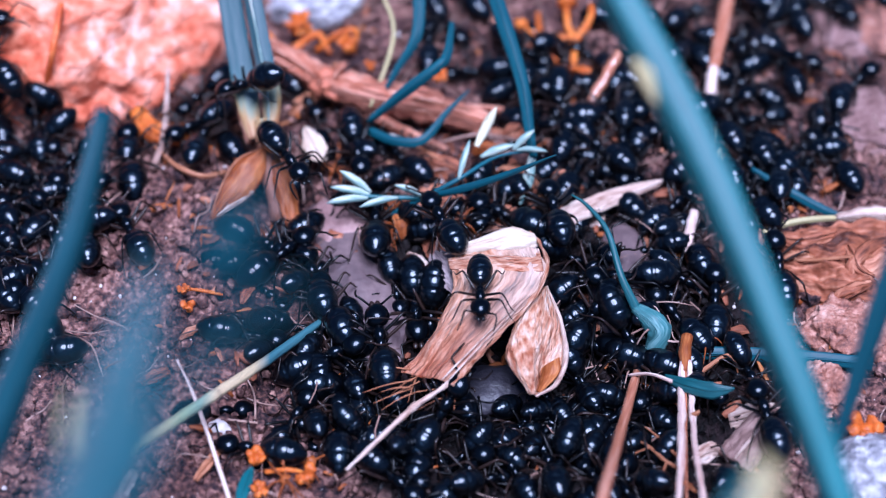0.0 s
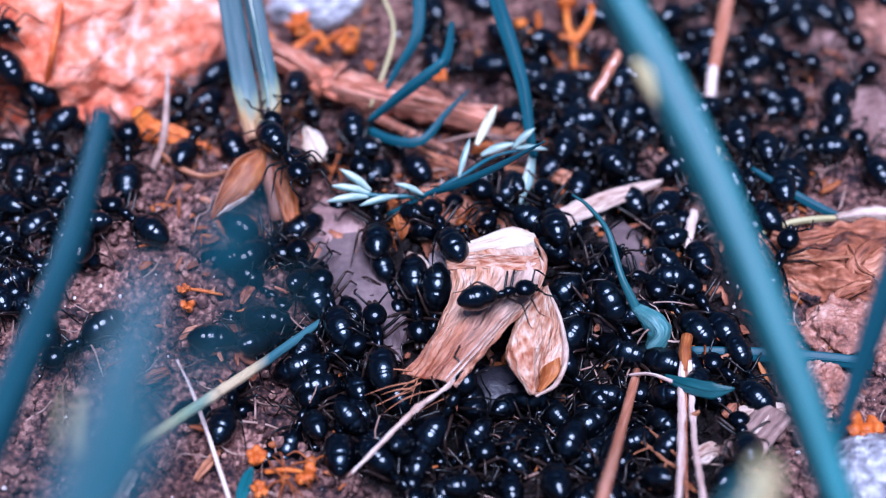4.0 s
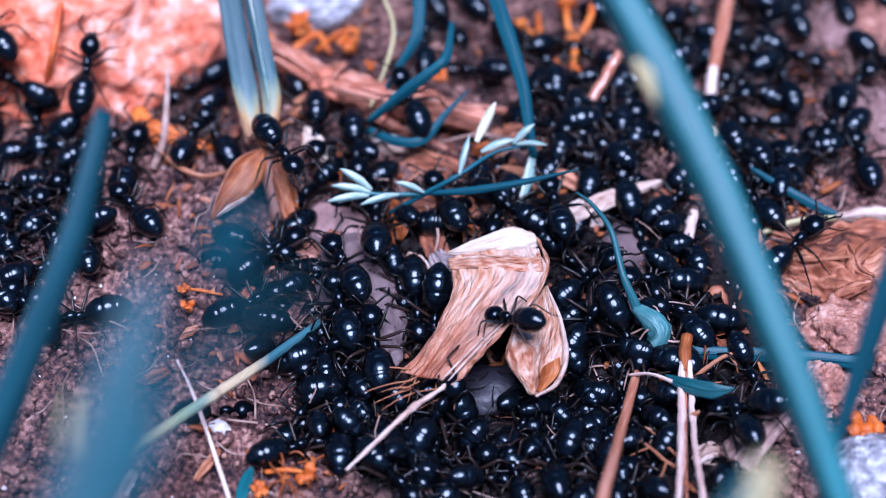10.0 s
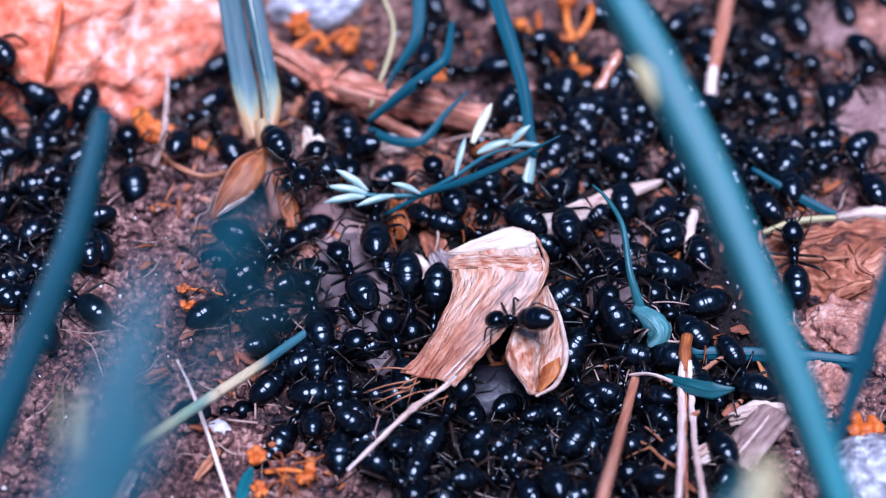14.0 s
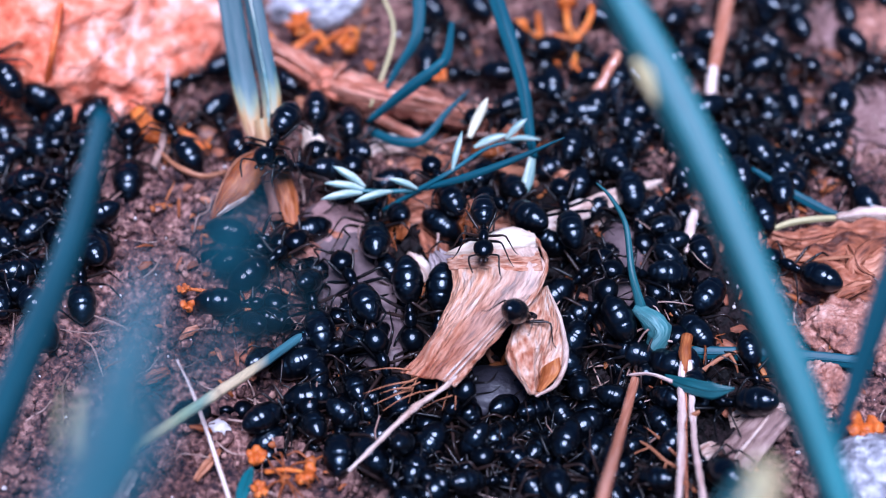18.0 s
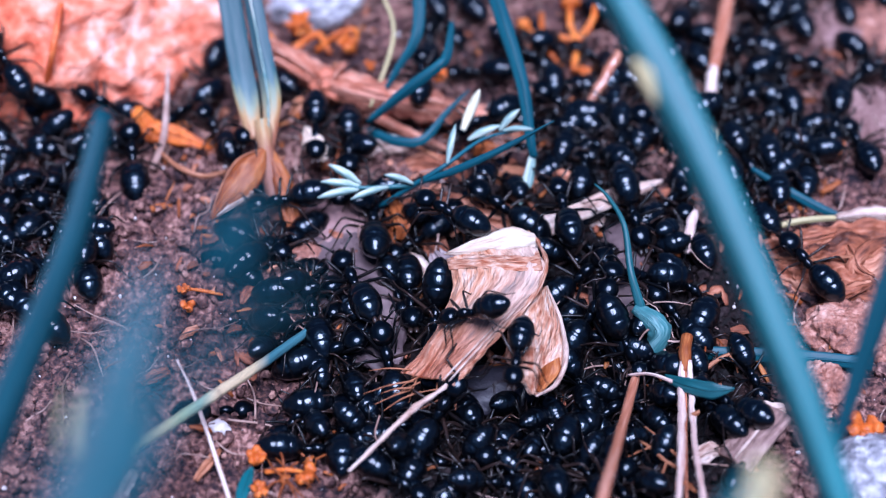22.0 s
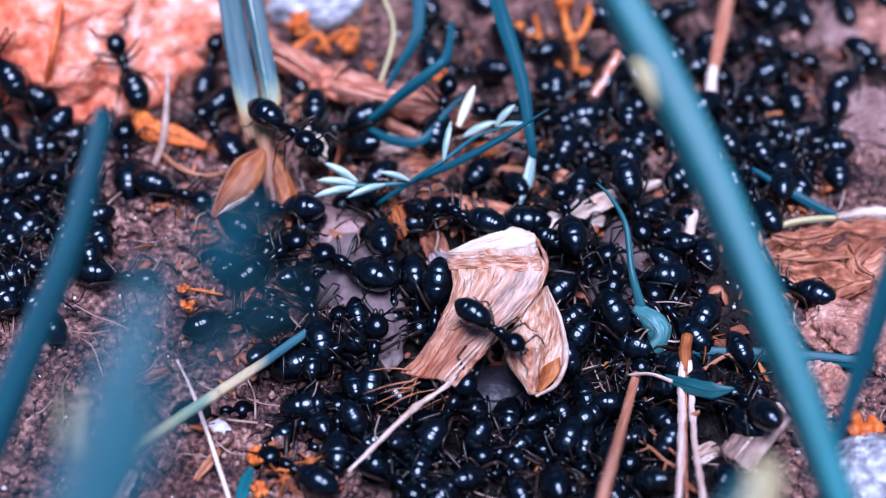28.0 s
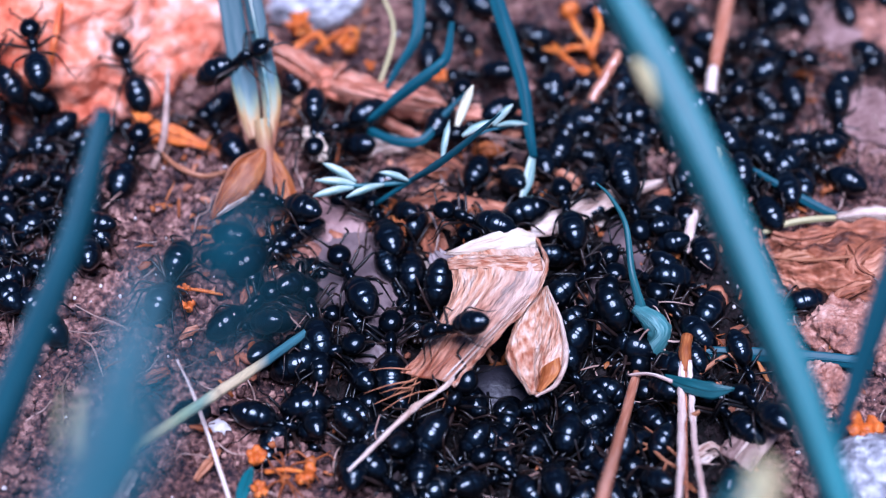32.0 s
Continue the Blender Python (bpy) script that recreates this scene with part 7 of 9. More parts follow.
    walk(USED[17][0], [(0, ant_pose(13.19, -4.28, 0.67, 32, 24)), (2, ant_pose(13.41, -4.29, 0.85, 32, 23)), (3.5, ant_pose(13.39, -4.69, 0.91, 32, 23)), (6, ant_pose(13.2, -4.14, 0.7, 32, 23)), (10, ant_pose(13.28, -5.1, 1.04, 32, 25)), (13.5, ant_pose(13.15, -4.98, 0.78, 32, 24)), (14.5, ant_pose(12.8, -4.81, 0.47, 32, 24)), (21, ant_pose(12.52, -4.56, 0.51, 32, 22)), (24, ant_pose(12.96, -4.44, 0.78, 32, 23)), (31, ant_pose(12.84, -4.16, 0.41, 32, 22)), (32, ant_pose(13.03, -4.54, 0.78, 32, 23))])
    walk(USED[18][0], [(0, ant_pose(13.38, -8.82, 1.48, 50, 30)), (6, ant_pose(13.05, -8.24, 1.15, 50, 30)), (7, ant_pose(13.11, -8.84, 1.15, 50, 29)), (12, ant_pose(13.3, -9.03, 1.33, 50, 31)), (13.5, ant_pose(13.37, -9.34, 1.06, 50, 31)), (14.5, ant_pose(13.37, -9.03, 1.33, 50, 31)), (16.5, ant_pose(13.46, -8.89, 1.33, 50, 30)), (17, ant_pose(13.54, -8.48, 1.34, 50, 31)), (18.5, ant_pose(13.16, -8.77, 1.19, 50, 31)), (20, ant_pose(13.53, -8.93, 1.29, 50, 31)), (21.5, ant_pose(13.32, -8.58, 1.36, 50, 31)), (23, ant_pose(13.24, -8.89, 1.35, 50, 30)), (28.5, ant_pose(13.63, -8.39, 1.38, 50, 29)), (32, ant_pose(13.4, -8.48, 1.33, 50, 31))])
    walk(USED[19][0], [(0, ant_pose(13.03, -11.17, -0.18, 157, 1)), (0.5, ant_pose(12.9, -10.79, -0.27, 157, 1)), (2.5, ant_pose(12.75, -10.88, -0.19, 157, 2)), (5.5, ant_pose(13.56, -10.98, -0.25, 157, 1)), (9.5, ant_pose(14.01, -10.83, -0.28, 157, -2)), (11, ant_pose(13.94, -10.83, -0.26, 157, -2)), (12.5, ant_pose(13.92, -11.39, -0.26, 157, 1)), (14, ant_pose(13.56, -11.08, -0.23, 157, 1)), (17.5, ant_pose(13.7, -11.17, -0.26, 157)), (20, ant_pose(13.66, -10.54, -0.22, 157, 1)), (25.5, ant_pose(13.88, -10.63, -0.31, 157, -2)), (31, ant_pose(13.74, -10.18, -0.15, 157, 1)), (32, ant_pose(13.74, -10.44, -0.32, 157, -1))])
    walk(USED[20][0], [(0, ant_pose(19.89, -8.65, -0.24, 127, 9)), (1, ant_pose(20.21, -8.16, -0.1, 127, 7)), (2, ant_pose(20.23, -7.97, -0.14, 127, 6)), (6, ant_pose(19.84, -8.23, -0.25, 127, 8)), (9.5, ant_pose(19.99, -8.06, -0.13, 127, 7)), (10, ant_pose(20, -8.26, -0.32, 127, 7)), (10.5, ant_pose(19.99, -8.16, -0.12, 127, 7)), (11, ant_pose(19.69, -8.23, -0.25, 127, 8)), (12, ant_pose(19.83, -8.46, -0.26, 127, 9)), (14, ant_pose(19.7, -8.36, -0.27, 127, 9)), (18, ant_pose(19.92, -8.26, -0.32, 127, 8)), (20, ant_pose(19.68, -8.55, -0.25, 127, 9)), (20.5, ant_pose(19.9, -8.55, -0.25, 127, 9)), (27.5, ant_pose(19.68, -8.55, -0.25, 127, 9)), (32, ant_pose(19.99, -8.36, -0.26, 127, 9))])
    walk(USED[21][0], [(0, ant_pose(18.94, 1.76, 0.1, -50, 5)), (3, ant_pose(18.81, 2.36, -0.04, -58, 5)), (11, ant_pose(17.39, 1.76, 0.06, -78, -15)), (13, ant_pose(17.36, 2.14, -0.01, -83, -15)), (13.5, ant_pose(17.31, 2.17, -0.17, -85, -15)), (14, ant_pose(16.57, 1.31, 0.14, -86, -9)), (16.5, ant_pose(17.08, 1.71, 1.34, -82, -11)), (18, ant_pose(17.55, 2.19, 0.71, -79, -17)), (20, ant_pose(17.52, 1.79, 1.42, -76, -15)), (21, ant_pose(17.46, 1.82, 1.5, -76, -15)), (21.5, ant_pose(17.29, 1.78, 1.67, -76, -15)), (22.5, ant_pose(16.75, 2.98, 2.19, -76, -20)), (23, ant_pose(16.88, 4.28, 1.89, -76)), (25.5, ant_pose(16.59, 2.86, 2.19, -76, -20)), (27.5, ant_pose(16.83, 2.69, 2.18, -76, -17)), (28, ant_pose(17.19, 2.54, 2.15, -76, -20)), (32, ant_pose(16.97, 2.71, 2.13, -76, -19))])
    walk(USED[22][0], [(0, ant_pose(21.2, 4.3, -0.27, 45, 1)), (0.5, ant_pose(21.88, 4.15, -0.16, 45, 1)), (1.5, ant_pose(21.76, 4.41, -0.34, 45)), (2.5, ant_pose(21.83, 5.45, -0.22, 45, -2)), (6, ant_pose(22.32, 5.94, -0.09, 45, -4)), (8, ant_pose(22.03, 6.97, -0.06, 45, -1)), (9, ant_pose(22.01, 6.75, -0.13, 45, -2)), (9.5, ant_pose(21.92, 5.66, -0.19, 45, -2)), (10, ant_pose(21.49, 5.23, -0.18, 45, -1)), (11, ant_pose(21.48, 5.01, -0.18, 45, -1)), (11.5, ant_pose(21.84, 4.58, -0.18, 45)), (12, ant_pose(21.5, 4.23, -0.21, 45, 1)), (13, ant_pose(21.52, 4.45, -0.21, 45, 1)), (13.5, ant_pose(21.4, 5.01, -0.18, 45, -1)), (14, ant_pose(21.8, 5.12, -0.18, 45, -1)), (14.5, ant_pose(21.33, 5.15, -0.08, 45)), (19, ant_pose(20.79, 5.2, -0.16, 45, 1)), (22.5, ant_pose(20.66, 4.62, -0.12, 45, 4)), (23, ant_pose(20.71, 5.06, -0.14, 45, 3)), (25, ant_pose(20.94, 5.09, -0.09, 45, 3)), (29.5, ant_pose(20.78, 4.98, -0.11, 45, 2)), (32, ant_pose(21.4, 5.15, -0.08, 45))])
    walk(USED[23][0], [(0, ant_pose(22.19, -0.07, -0.28, 104, 1)), (5.5, ant_pose(22.16, 0.34, -0.27, 104, 2)), (10.5, ant_pose(21.88, -0.17, -0.2, 104, 2)), (11, ant_pose(22.01, 0.34, -0.23, 104, 2)), (13.5, ant_pose(22.14, 0.96, -0.36, 104)), (21.5, ant_pose(22.53, 1.1, -0.28, 104, 1)), (28, ant_pose(22.62, 0.51, -0.22, 104)), (28.5, ant_pose(22.68, 1.1, -0.29, 104, 1)), (29.5, ant_pose(22.62, 0.51, -0.22, 104)), (32, ant_pose(22.55, 0.61, -0.21, 104))])
    walk(USED[24][0], [(0, ant_pose(-9.3, -13.21, 0.56, 17, 18)), (0.5, ant_pose(-8.94, -13.57, 0.6, 17, 20)), (6, ant_pose(-9.4, -13.05, 0.5, 17, 14)), (7.5, ant_pose(-9.22, -13.12, 0.56, 17, 18)), (8.5, ant_pose(-9.41, -12.95, 0.49, 17, 14)), (9, ant_pose(-9.54, -12.46, 0.61, 17, 13)), (10.5, ant_pose(-9.34, -12.49, 0.67, 17, 14)), (11, ant_pose(-9.3, -13.12, 0.55, 17, 18)), (16, ant_pose(-9.29, -12.77, 0.58, 17, 16)), (32, ant_pose(-9.5, -13.07, 0.49, 17, 14))])
    walk(USED[25][0], [(0, ant_pose(-8.65, -19.72, -0.06, 92, -1)), (6, ant_pose(-8.55, -20.19, -0.01, 92, -3)), (13, ant_pose(-8.64, -19.81, -0.08, 92, -1)), (18.5, ant_pose(-8.62, -20.19, -0.01, 92, -3)), (19, ant_pose(-8.65, -19.72, -0.06, 92, -1)), (21.5, ant_pose(-8.34, -20.19, -0.02, 92, -3)), (23.5, ant_pose(-8.7, -19.94, 0.01, 92, -3)), (24.5, ant_pose(-8.75, -20.34, 0.04, 92, -4)), (25, ant_pose(-8.77, -19.94, 0.01, 92, -3)), (31.5, ant_pose(-8.76, -20.25, 0.05, 92, -4)), (32, ant_pose(-7.39, -22.21, -0.04, 92, -9))])
    walk(USED[26][0], [(0, ant_pose(-38.39, 13.84, -0.01, 104, 4)), (5.5, ant_pose(-38.84, 14.78, 0.78, 104, 27)), (7.5, ant_pose(-38.56, 14.55, -0.04, 104, 4)), (32, ant_pose(-38.46, 14.29, 0, 104, 4))])
    walk(USED[27][0], [(0, ant_pose(-29.37, 13.37, -0.11, 90, -7)), (3, ant_pose(-32.32, 13.82, 0.02, 145)), (5, ant_pose(-33.35, 13.11, -0.12, 182, 1)), (6, ant_pose(-33.49, 11.57, 0.08, 200, 8)), (7.5, ant_pose(-33.18, 13.43, -0.01, 126, -1)), (8, ant_pose(-32.39, 13.52, -0.09, 101, -4)), (8.5, ant_pose(-32.34, 13.09, -0.04, 76, -6)), (9, ant_pose(-31.64, 12.16, -0, 51, -8)), (9.5, ant_pose(-32.24, 11.44, -0.13, 50, -7)), (10.5, ant_pose(-32.75, 11.75, -0.02, 47, -10)), (11, ant_pose(-32.7, 11.71, -0.03, 45, -10)), (12, ant_pose(-31.78, 10.17, -0.18, 42, -6)), (12.5, ant_pose(-31.54, 9.91, -0.19, 41, -5)), (16.5, ant_pose(-31.69, 14.5, -0.19, 29)), (17, ant_pose(-31.59, 14.31, -0.19, 28, -1)), (18.5, ant_pose(-31.46, 14.22, -0.19, 28, 1)), (22, ant_pose(-31.71, 13.2, -0.07, 28, -3)), (23, ant_pose(-32.13, 13.86, -0.17, 28, -5)), (24, ant_pose(-32.52, 13.75, -0.16, 28, -4)), (25.5, ant_pose(-32.01, 14.02, -0.23, 28, -2)), (27.5, ant_pose(-32.06, 14.37, -0.23, 28, -3)), (28, ant_pose(-32.32, 14.1, -0.15, 28, -5)), (30.5, ant_pose(-32.23, 14.49, -0.17, 28, -2)), (31, ant_pose(-31.89, 14.34, -0.25, 28, -1)), (32, ant_pose(-32.08, 13.91, -0.33, 28, -5))])
    walk(USED[28][0], [(0, ant_pose(-23.32, 18.78, -0.03, -132, -6)), (6, ant_pose(-24.06, 19.93, -0.1, -139, -4)), (9.5, ant_pose(-24.16, 20.06, -0.1, -143, -4)), (11, ant_pose(-23.79, 20.11, -0.14, -144, -4)), (14, ant_pose(-24.05, 21.28, -0.35, -148, -2)), (17.5, ant_pose(-23.85, 21.41, -0.12, -151, -2)), (18, ant_pose(-23.92, 21.48, -0.38, -152, -2)), (19, ant_pose(-23.55, 20.59, -0.32, -135)), (19.5, ant_pose(-23.66, 20.11, -0.2, -127, -5)), (20, ant_pose(-23.84, 20.6, -0.61, -119, -20)), (20.5, ant_pose(-23.45, 20.5, 0.37, -110, -18)), (21, ant_pose(-22.64, 22.72, -0.1, -102, -10)), (21.5, ant_pose(-22.73, 22.63, 0.16, -104, -6)), (22, ant_pose(-22.9, 21.33, -0.27, -107, -12)), (22.5, ant_pose(-23.01, 19.55, -0.22, -110)), (23, ant_pose(-23.79, 16, -0.06, -112, -7)), (23.5, ant_pose(-23.89, 16.04, -0.05, -114, -6)), (24, ant_pose(-23.85, 16.45, -0.05, -117, -7)), (24.5, ant_pose(-23.54, 18.31, -0.03, -140, -6)), (25.2, ant_pose(-24.35, 19.86, -0.07, -173, -5)), (26.3, ant_pose(-23.82, 21.8, 1.43, -224, 31)), (27.5, ant_pose(-22.32, 23.02, 0.46, -280, 10)), (28, ant_pose(-22.62, 22.94, 0.41, -280, 16)), (30, ant_pose(-22.88, 22.55, 0.83, -279, 12)), (31, ant_pose(-19.11, 14.8, 9.07, -316, 31)), (31.5, ant_pose(-17.6, 14.22, 7.81, -334, 3)), (32, ant_pose(-17.92, 14.62, 7.92, -353, 31))])
    walk(USED[29][0], [(0, ant_pose(-33.15, 5.32, -0.06, 9, 10)), (5, ant_pose(-33.42, 7.55, -0.41, 76, -9)), (9.9, ant_pose(-34.34, 6.86, -0.19, 142, -15)), (10, ant_pose(-34.39, 6.79, -0.18, 143, -15)), (11, ant_pose(-34.65, 6.6, -0.15, 143, -16)), (11.5, ant_pose(-34.74, 7.57, -0.06, 143, -12)), (12, ant_pose(-34.48, 7.49, -0.03, 143, -12)), (14.5, ant_pose(-34.69, 6.36, -0.17, 143, -17)), (18, ant_pose(-34.54, 6.36, -0.21, 143, -17)), (20, ant_pose(-34.89, 6.04, -0.1, 143, -17)), (21, ant_pose(-34.62, 6.36, -0.19, 143, -17)), (22.5, ant_pose(-34.66, 5.12, -0.04, 143, -18)), (24, ant_pose(-34.9, 6.15, -0.09, 143, -16)), (27.5, ant_pose(-34.67, 6.15, -0.17, 143, -17)), (28.5, ant_pose(-34.69, 5.44, -0.04, 143, -18)), (32, ant_pose(-34.97, 6.04, -0.08, 143, -17))])
    walk(USED[30][0], [(0, ant_pose(-36.89, 5.93, 0.6, -23, -5)), (4.5, ant_pose(-38.86, 4.5, 0.43, -96, -7)), (9, ant_pose(-40.25, 5.87, 0.93, -170, -5)), (9.5, ant_pose(-40.19, 5.84, 1.04, -170, -2)), (12.5, ant_pose(-39.9, 5.02, 0.68, -170)), (17, ant_pose(-40.79, 5.85, 0.69, -170, -11)), (17.5, ant_pose(-40.55, 5.44, 0.77, -170, -10)), (21, ant_pose(-40.93, 5.88, 0.77, -170, -11)), (22, ant_pose(-40.88, 5.52, 0.64, -170, -12)), (29.5, ant_pose(-40.92, 5.59, 0.7, -170, -14)), (32, ant_pose(-40.9, 5.45, 0.48, -170, -12))])
    walk(USED[31][0], [(0, ant_pose(-42.29, 17.57, 6.26, 128, 31)), (3, ant_pose(-42.51, 17.63, 6.44, 128, 31)), (3.5, ant_pose(-42.23, 17.94, 6.89, 128, 31)), (6.5, ant_pose(-42.46, 19.38, 6.14, 128, 2)), (8, ant_pose(-42, 18.78, 7.21, 128, 27)), (9, ant_pose(-42.61, 19.38, 6.18, 128, 2)), (10, ant_pose(-42.67, 19.55, 7.67, 128, 11)), (10.5, ant_pose(-42.67, 19.55, 7.67, 128, 11)), (11, ant_pose(-42.74, 19.39, 6.83, 128, 2)), (13.5, ant_pose(-42.74, 19.39, 6.83, 128, 2)), (14, ant_pose(-42.82, 19.33, 6.35, 128, 2)), (14.5, ant_pose(-42.3, 17.97, 6.98, 128, 31)), (17, ant_pose(-42.29, 17.57, 6.26, 128, 31)), (20.5, ant_pose(-42.18, 17.56, 5.93, 128, 31)), (22, ant_pose(-41.31, 17.13, 6.28, 128, 31)), (24, ant_pose(-41.91, 17.18, 6.16, 128, 31)), (24.5, ant_pose(-41.81, 17.16, 6.71, 128, 31)), (32, ant_pose(-42.22, 17.55, 5.45, 128, 31))])
    walk(USED[32][0], [(0, ant_pose(-38.06, -1.66, -0.28, -124, -2)), (9, ant_pose(-37.92, -0.66, -0.19, -124, 1)), (10, ant_pose(-38.3, -0.8, -0.24, -124, 1)), (10.5, ant_pose(-38.16, -1.58, -0.27, -124, -2)), (13, ant_pose(-38.14, -1.82, -0.31, -124, -1)), (16.5, ant_pose(-38.07, -1.82, -0.31, -124, -1)), (21, ant_pose(-38.67, -1.4, -0.3, -124, -2)), (32, ant_pose(-38.36, -1.32, -0.23, -124, -2))])
    walk(USED[33][0], [(0, ant_pose(-23.39, 12.51, 1.56, -138, 8)), (5.5, ant_pose(-24.84, 16.14, 0.18, -138, 4)), (8.5, ant_pose(-24.17, 15.13, 0.07, -138)), (10, ant_pose(-24.3, 15.72, 0.07, -138, -1)), (11.5, ant_pose(-24.09, 15.25, 0.06, -138)), (13.5, ant_pose(-23.95, 15.76, 0.12, -138, -2)), (14.5, ant_pose(-24.22, 15.72, 0.07, -138, -1)), (18, ant_pose(-23.48, 14.85, -0.03, -138, -7)), (23, ant_pose(-24.67, 17.03, 0.3, -138, -2)), (28, ant_pose(-23.01, 15.63, -0.05, -138, -8)), (32, ant_pose(-23.35, 15.08, -0.06, -138, -7))])
    walk(USED[34][0], [(0, ant_pose(-42.97, 19.69, 8.07, -11, 15)), (7, ant_pose(-40.6, 17.8, 7.56, -23, -15)), (8, ant_pose(-33.89, 16.62, 7.69, -25, -31)), (8.5, ant_pose(-30.92, 19.66, 5.69, 28, -31)), (9, ant_pose(-32.67, 18.81, 6.77, 81, 31)), (9.5, ant_pose(-33.15, 17.28, 6.14, 82, 31)), (10, ant_pose(-33.2, 17.06, 5.91, 83, 31)), (11, ant_pose(-35.2, 16.69, 4.68, 138, 31)), (12, ant_pose(-35.81, 15.8, 1.31, 192, -31)), (13, ant_pose(-34.46, 14.35, 1.53, 247, -31)), (14.5, ant_pose(-34.47, 14.31, -0.39, 245, -31)), (16, ant_pose(-34.38, 14.39, -1.09, 243, -31)), (17, ant_pose(-34.59, 13.93, -0.06, 236, 5)), (19, ant_pose(-34.92, 14.82, -0.96, 223, -31)), (21, ant_pose(-33.35, 16.19, 1.55, 188, 31)), (22, ant_pose(-32.55, 15.95, 1.85, 177, 31)), (23, ant_pose(-31.14, 14.78, 1.4, 166, -31)), (24, ant_pose(-33.07, 16.57, 3.85, 166, 31)), (25, ant_pose(-30.48, 19.1, 3.99, 114, 31)), (28, ant_pose(-30.45, 19.04, 4.15, 117, 31)), (30, ant_pose(-30.48, 18.89, 3.91, 113, 31)), (32, ant_pose(-30.07, 18.98, 3.86, 113, 31))])
    walk(USED[35][0], [(0, ant_pose(-34.69, -13.71, -0.02, -175, -6)), (4, ant_pose(-31.06, -12.79, -0.13, -144, -6)), (5, ant_pose(-30.33, -11.54, -0.15, -136, 2)), (5.7, ant_pose(-30.02, -10.51, -0.2, -140, 1)), (6, ant_pose(-31.05, -9.33, -0.24, -142, 3)), (6.5, ant_pose(-31.65, -9.1, -0.17, -145, 3)), (7, ant_pose(-31.74, -8.93, -0.22, -148, 4)), (7.5, ant_pose(-31.28, -10.41, -0.22, -150, -1)), (8, ant_pose(-31.18, -10.95, -0.19, -153, -1)), (8.5, ant_pose(-31.23, -10.84, -0.19, -156, -2)), (9, ant_pose(-32.19, -9.97, -0.29, -159, -3)), (9.5, ant_pose(-32.25, -9.79, -0.26, -162)), (10, ant_pose(-31.57, -9.6, -0.28, -165, 1)), (10.5, ant_pose(-31.69, -8.76, -0.23, -172, 3)), (11, ant_pose(-33.88, -7.48, -0.31, -179, 2)), (11.5, ant_pose(-34.28, -5.53, -0.24, -186)), (12, ant_pose(-34.27, -4.93, -0.17, -193, 2)), (13.5, ant_pose(-32.98, -6.41, -0.18, -214, 3)), (16.5, ant_pose(-29.66, -10.13, -0.23, -256, -3)), (17, ant_pose(-30.74, -6.4, -0.15, -263, 3)), (17.5, ant_pose(-31.69, -5.26, -0.19, -262, 5)), (18, ant_pose(-31.73, -5.27, -0.19, -261, 5)), (18.5, ant_pose(-31.42, -6.13, -0.16, -260, 3)), (19.5, ant_pose(-31.23, -6.41, -0.07, -258, 3)), (20, ant_pose(-31.39, -5.7, -0.17, -257, 5)), (20.5, ant_pose(-31.93, -4.69, -0.11, -256, 6)), (21, ant_pose(-32.2, -2.74, -0.08, -255, 5)), (22.5, ant_pose(-31.75, -3.08, -0.12, -252, 5)), (24, ant_pose(-31.81, -3.09, -0.11, -249, 5)), (26.5, ant_pose(-28.88, -3.98, -0.03, -326, 15)), (27.5, ant_pose(-28.38, -5.14, -0.26, -357, 6)), (28.5, ant_pose(-27.3, -6.64, -0.15, -388, 3)), (29, ant_pose(-26.33, -9.63, -0.06, -403, -3)), (29.5, ant_pose(-25.36, -9.44, -0.09, -383, 1)), (30, ant_pose(-23.58, -9.22, -0.08, -363)), (30.5, ant_pose(-23.58, -9.35, -0.04, -343, 1)), (32, ant_pose(-23.8, -5.89, -0.05, -283, 2))])
    walk(USED[36][0], [(0, ant_pose(-14.02, -2.49, 0.57, 43, 5)), (5.5, ant_pose(-15.2, -1.07, -0.21, 43, -11)), (6, ant_pose(-14.69, -2.3, 0.4, 43, 2)), (7, ant_pose(-14.61, -2.65, 0.49, 43, 6)), (7.5, ant_pose(-14.77, -2.33, 0.3, 43, 2)), (9.5, ant_pose(-14.67, -2.78, 0.35, 43, 5)), (10, ant_pose(-14.92, -2.3, 0.36, 43, 2)), (10.5, ant_pose(-15, -2.3, 0.35, 43, 2)), (16.5, ant_pose(-14.97, -3.11, 0.2, 43, 6)), (18.5, ant_pose(-14.66, -2.88, 0.34, 43, 5)), (20, ant_pose(-14.82, -1.02, -0.21, 43, -9)), (20.5, ant_pose(-15.58, -1.17, -0.27, 43, -11)), (21, ant_pose(-15.54, -1.65, -0.29, 43, -11)), (21.5, ant_pose(-15.1, -1.76, 0.26, 43, -4)), (22.5, ant_pose(-15.2, -1.36, -0.25, 43, -13)), (24, ant_pose(-14.94, -1.9, 0.35, 43)), (25.5, ant_pose(-14.43, -2.95, 0.48, 43, 6)), (28, ant_pose(-14.66, -2.88, 0.34, 43, 5)), (29, ant_pose(-14.68, -2.54, 0.43, 43, 5)), (30, ant_pose(-14.35, -3.15, 0.46, 43, 6)), (30.5, ant_pose(-14.35, -3.15, 0.46, 43, 6)), (32, ant_pose(-15.1, -1.9, 0.15, 43, -4))])
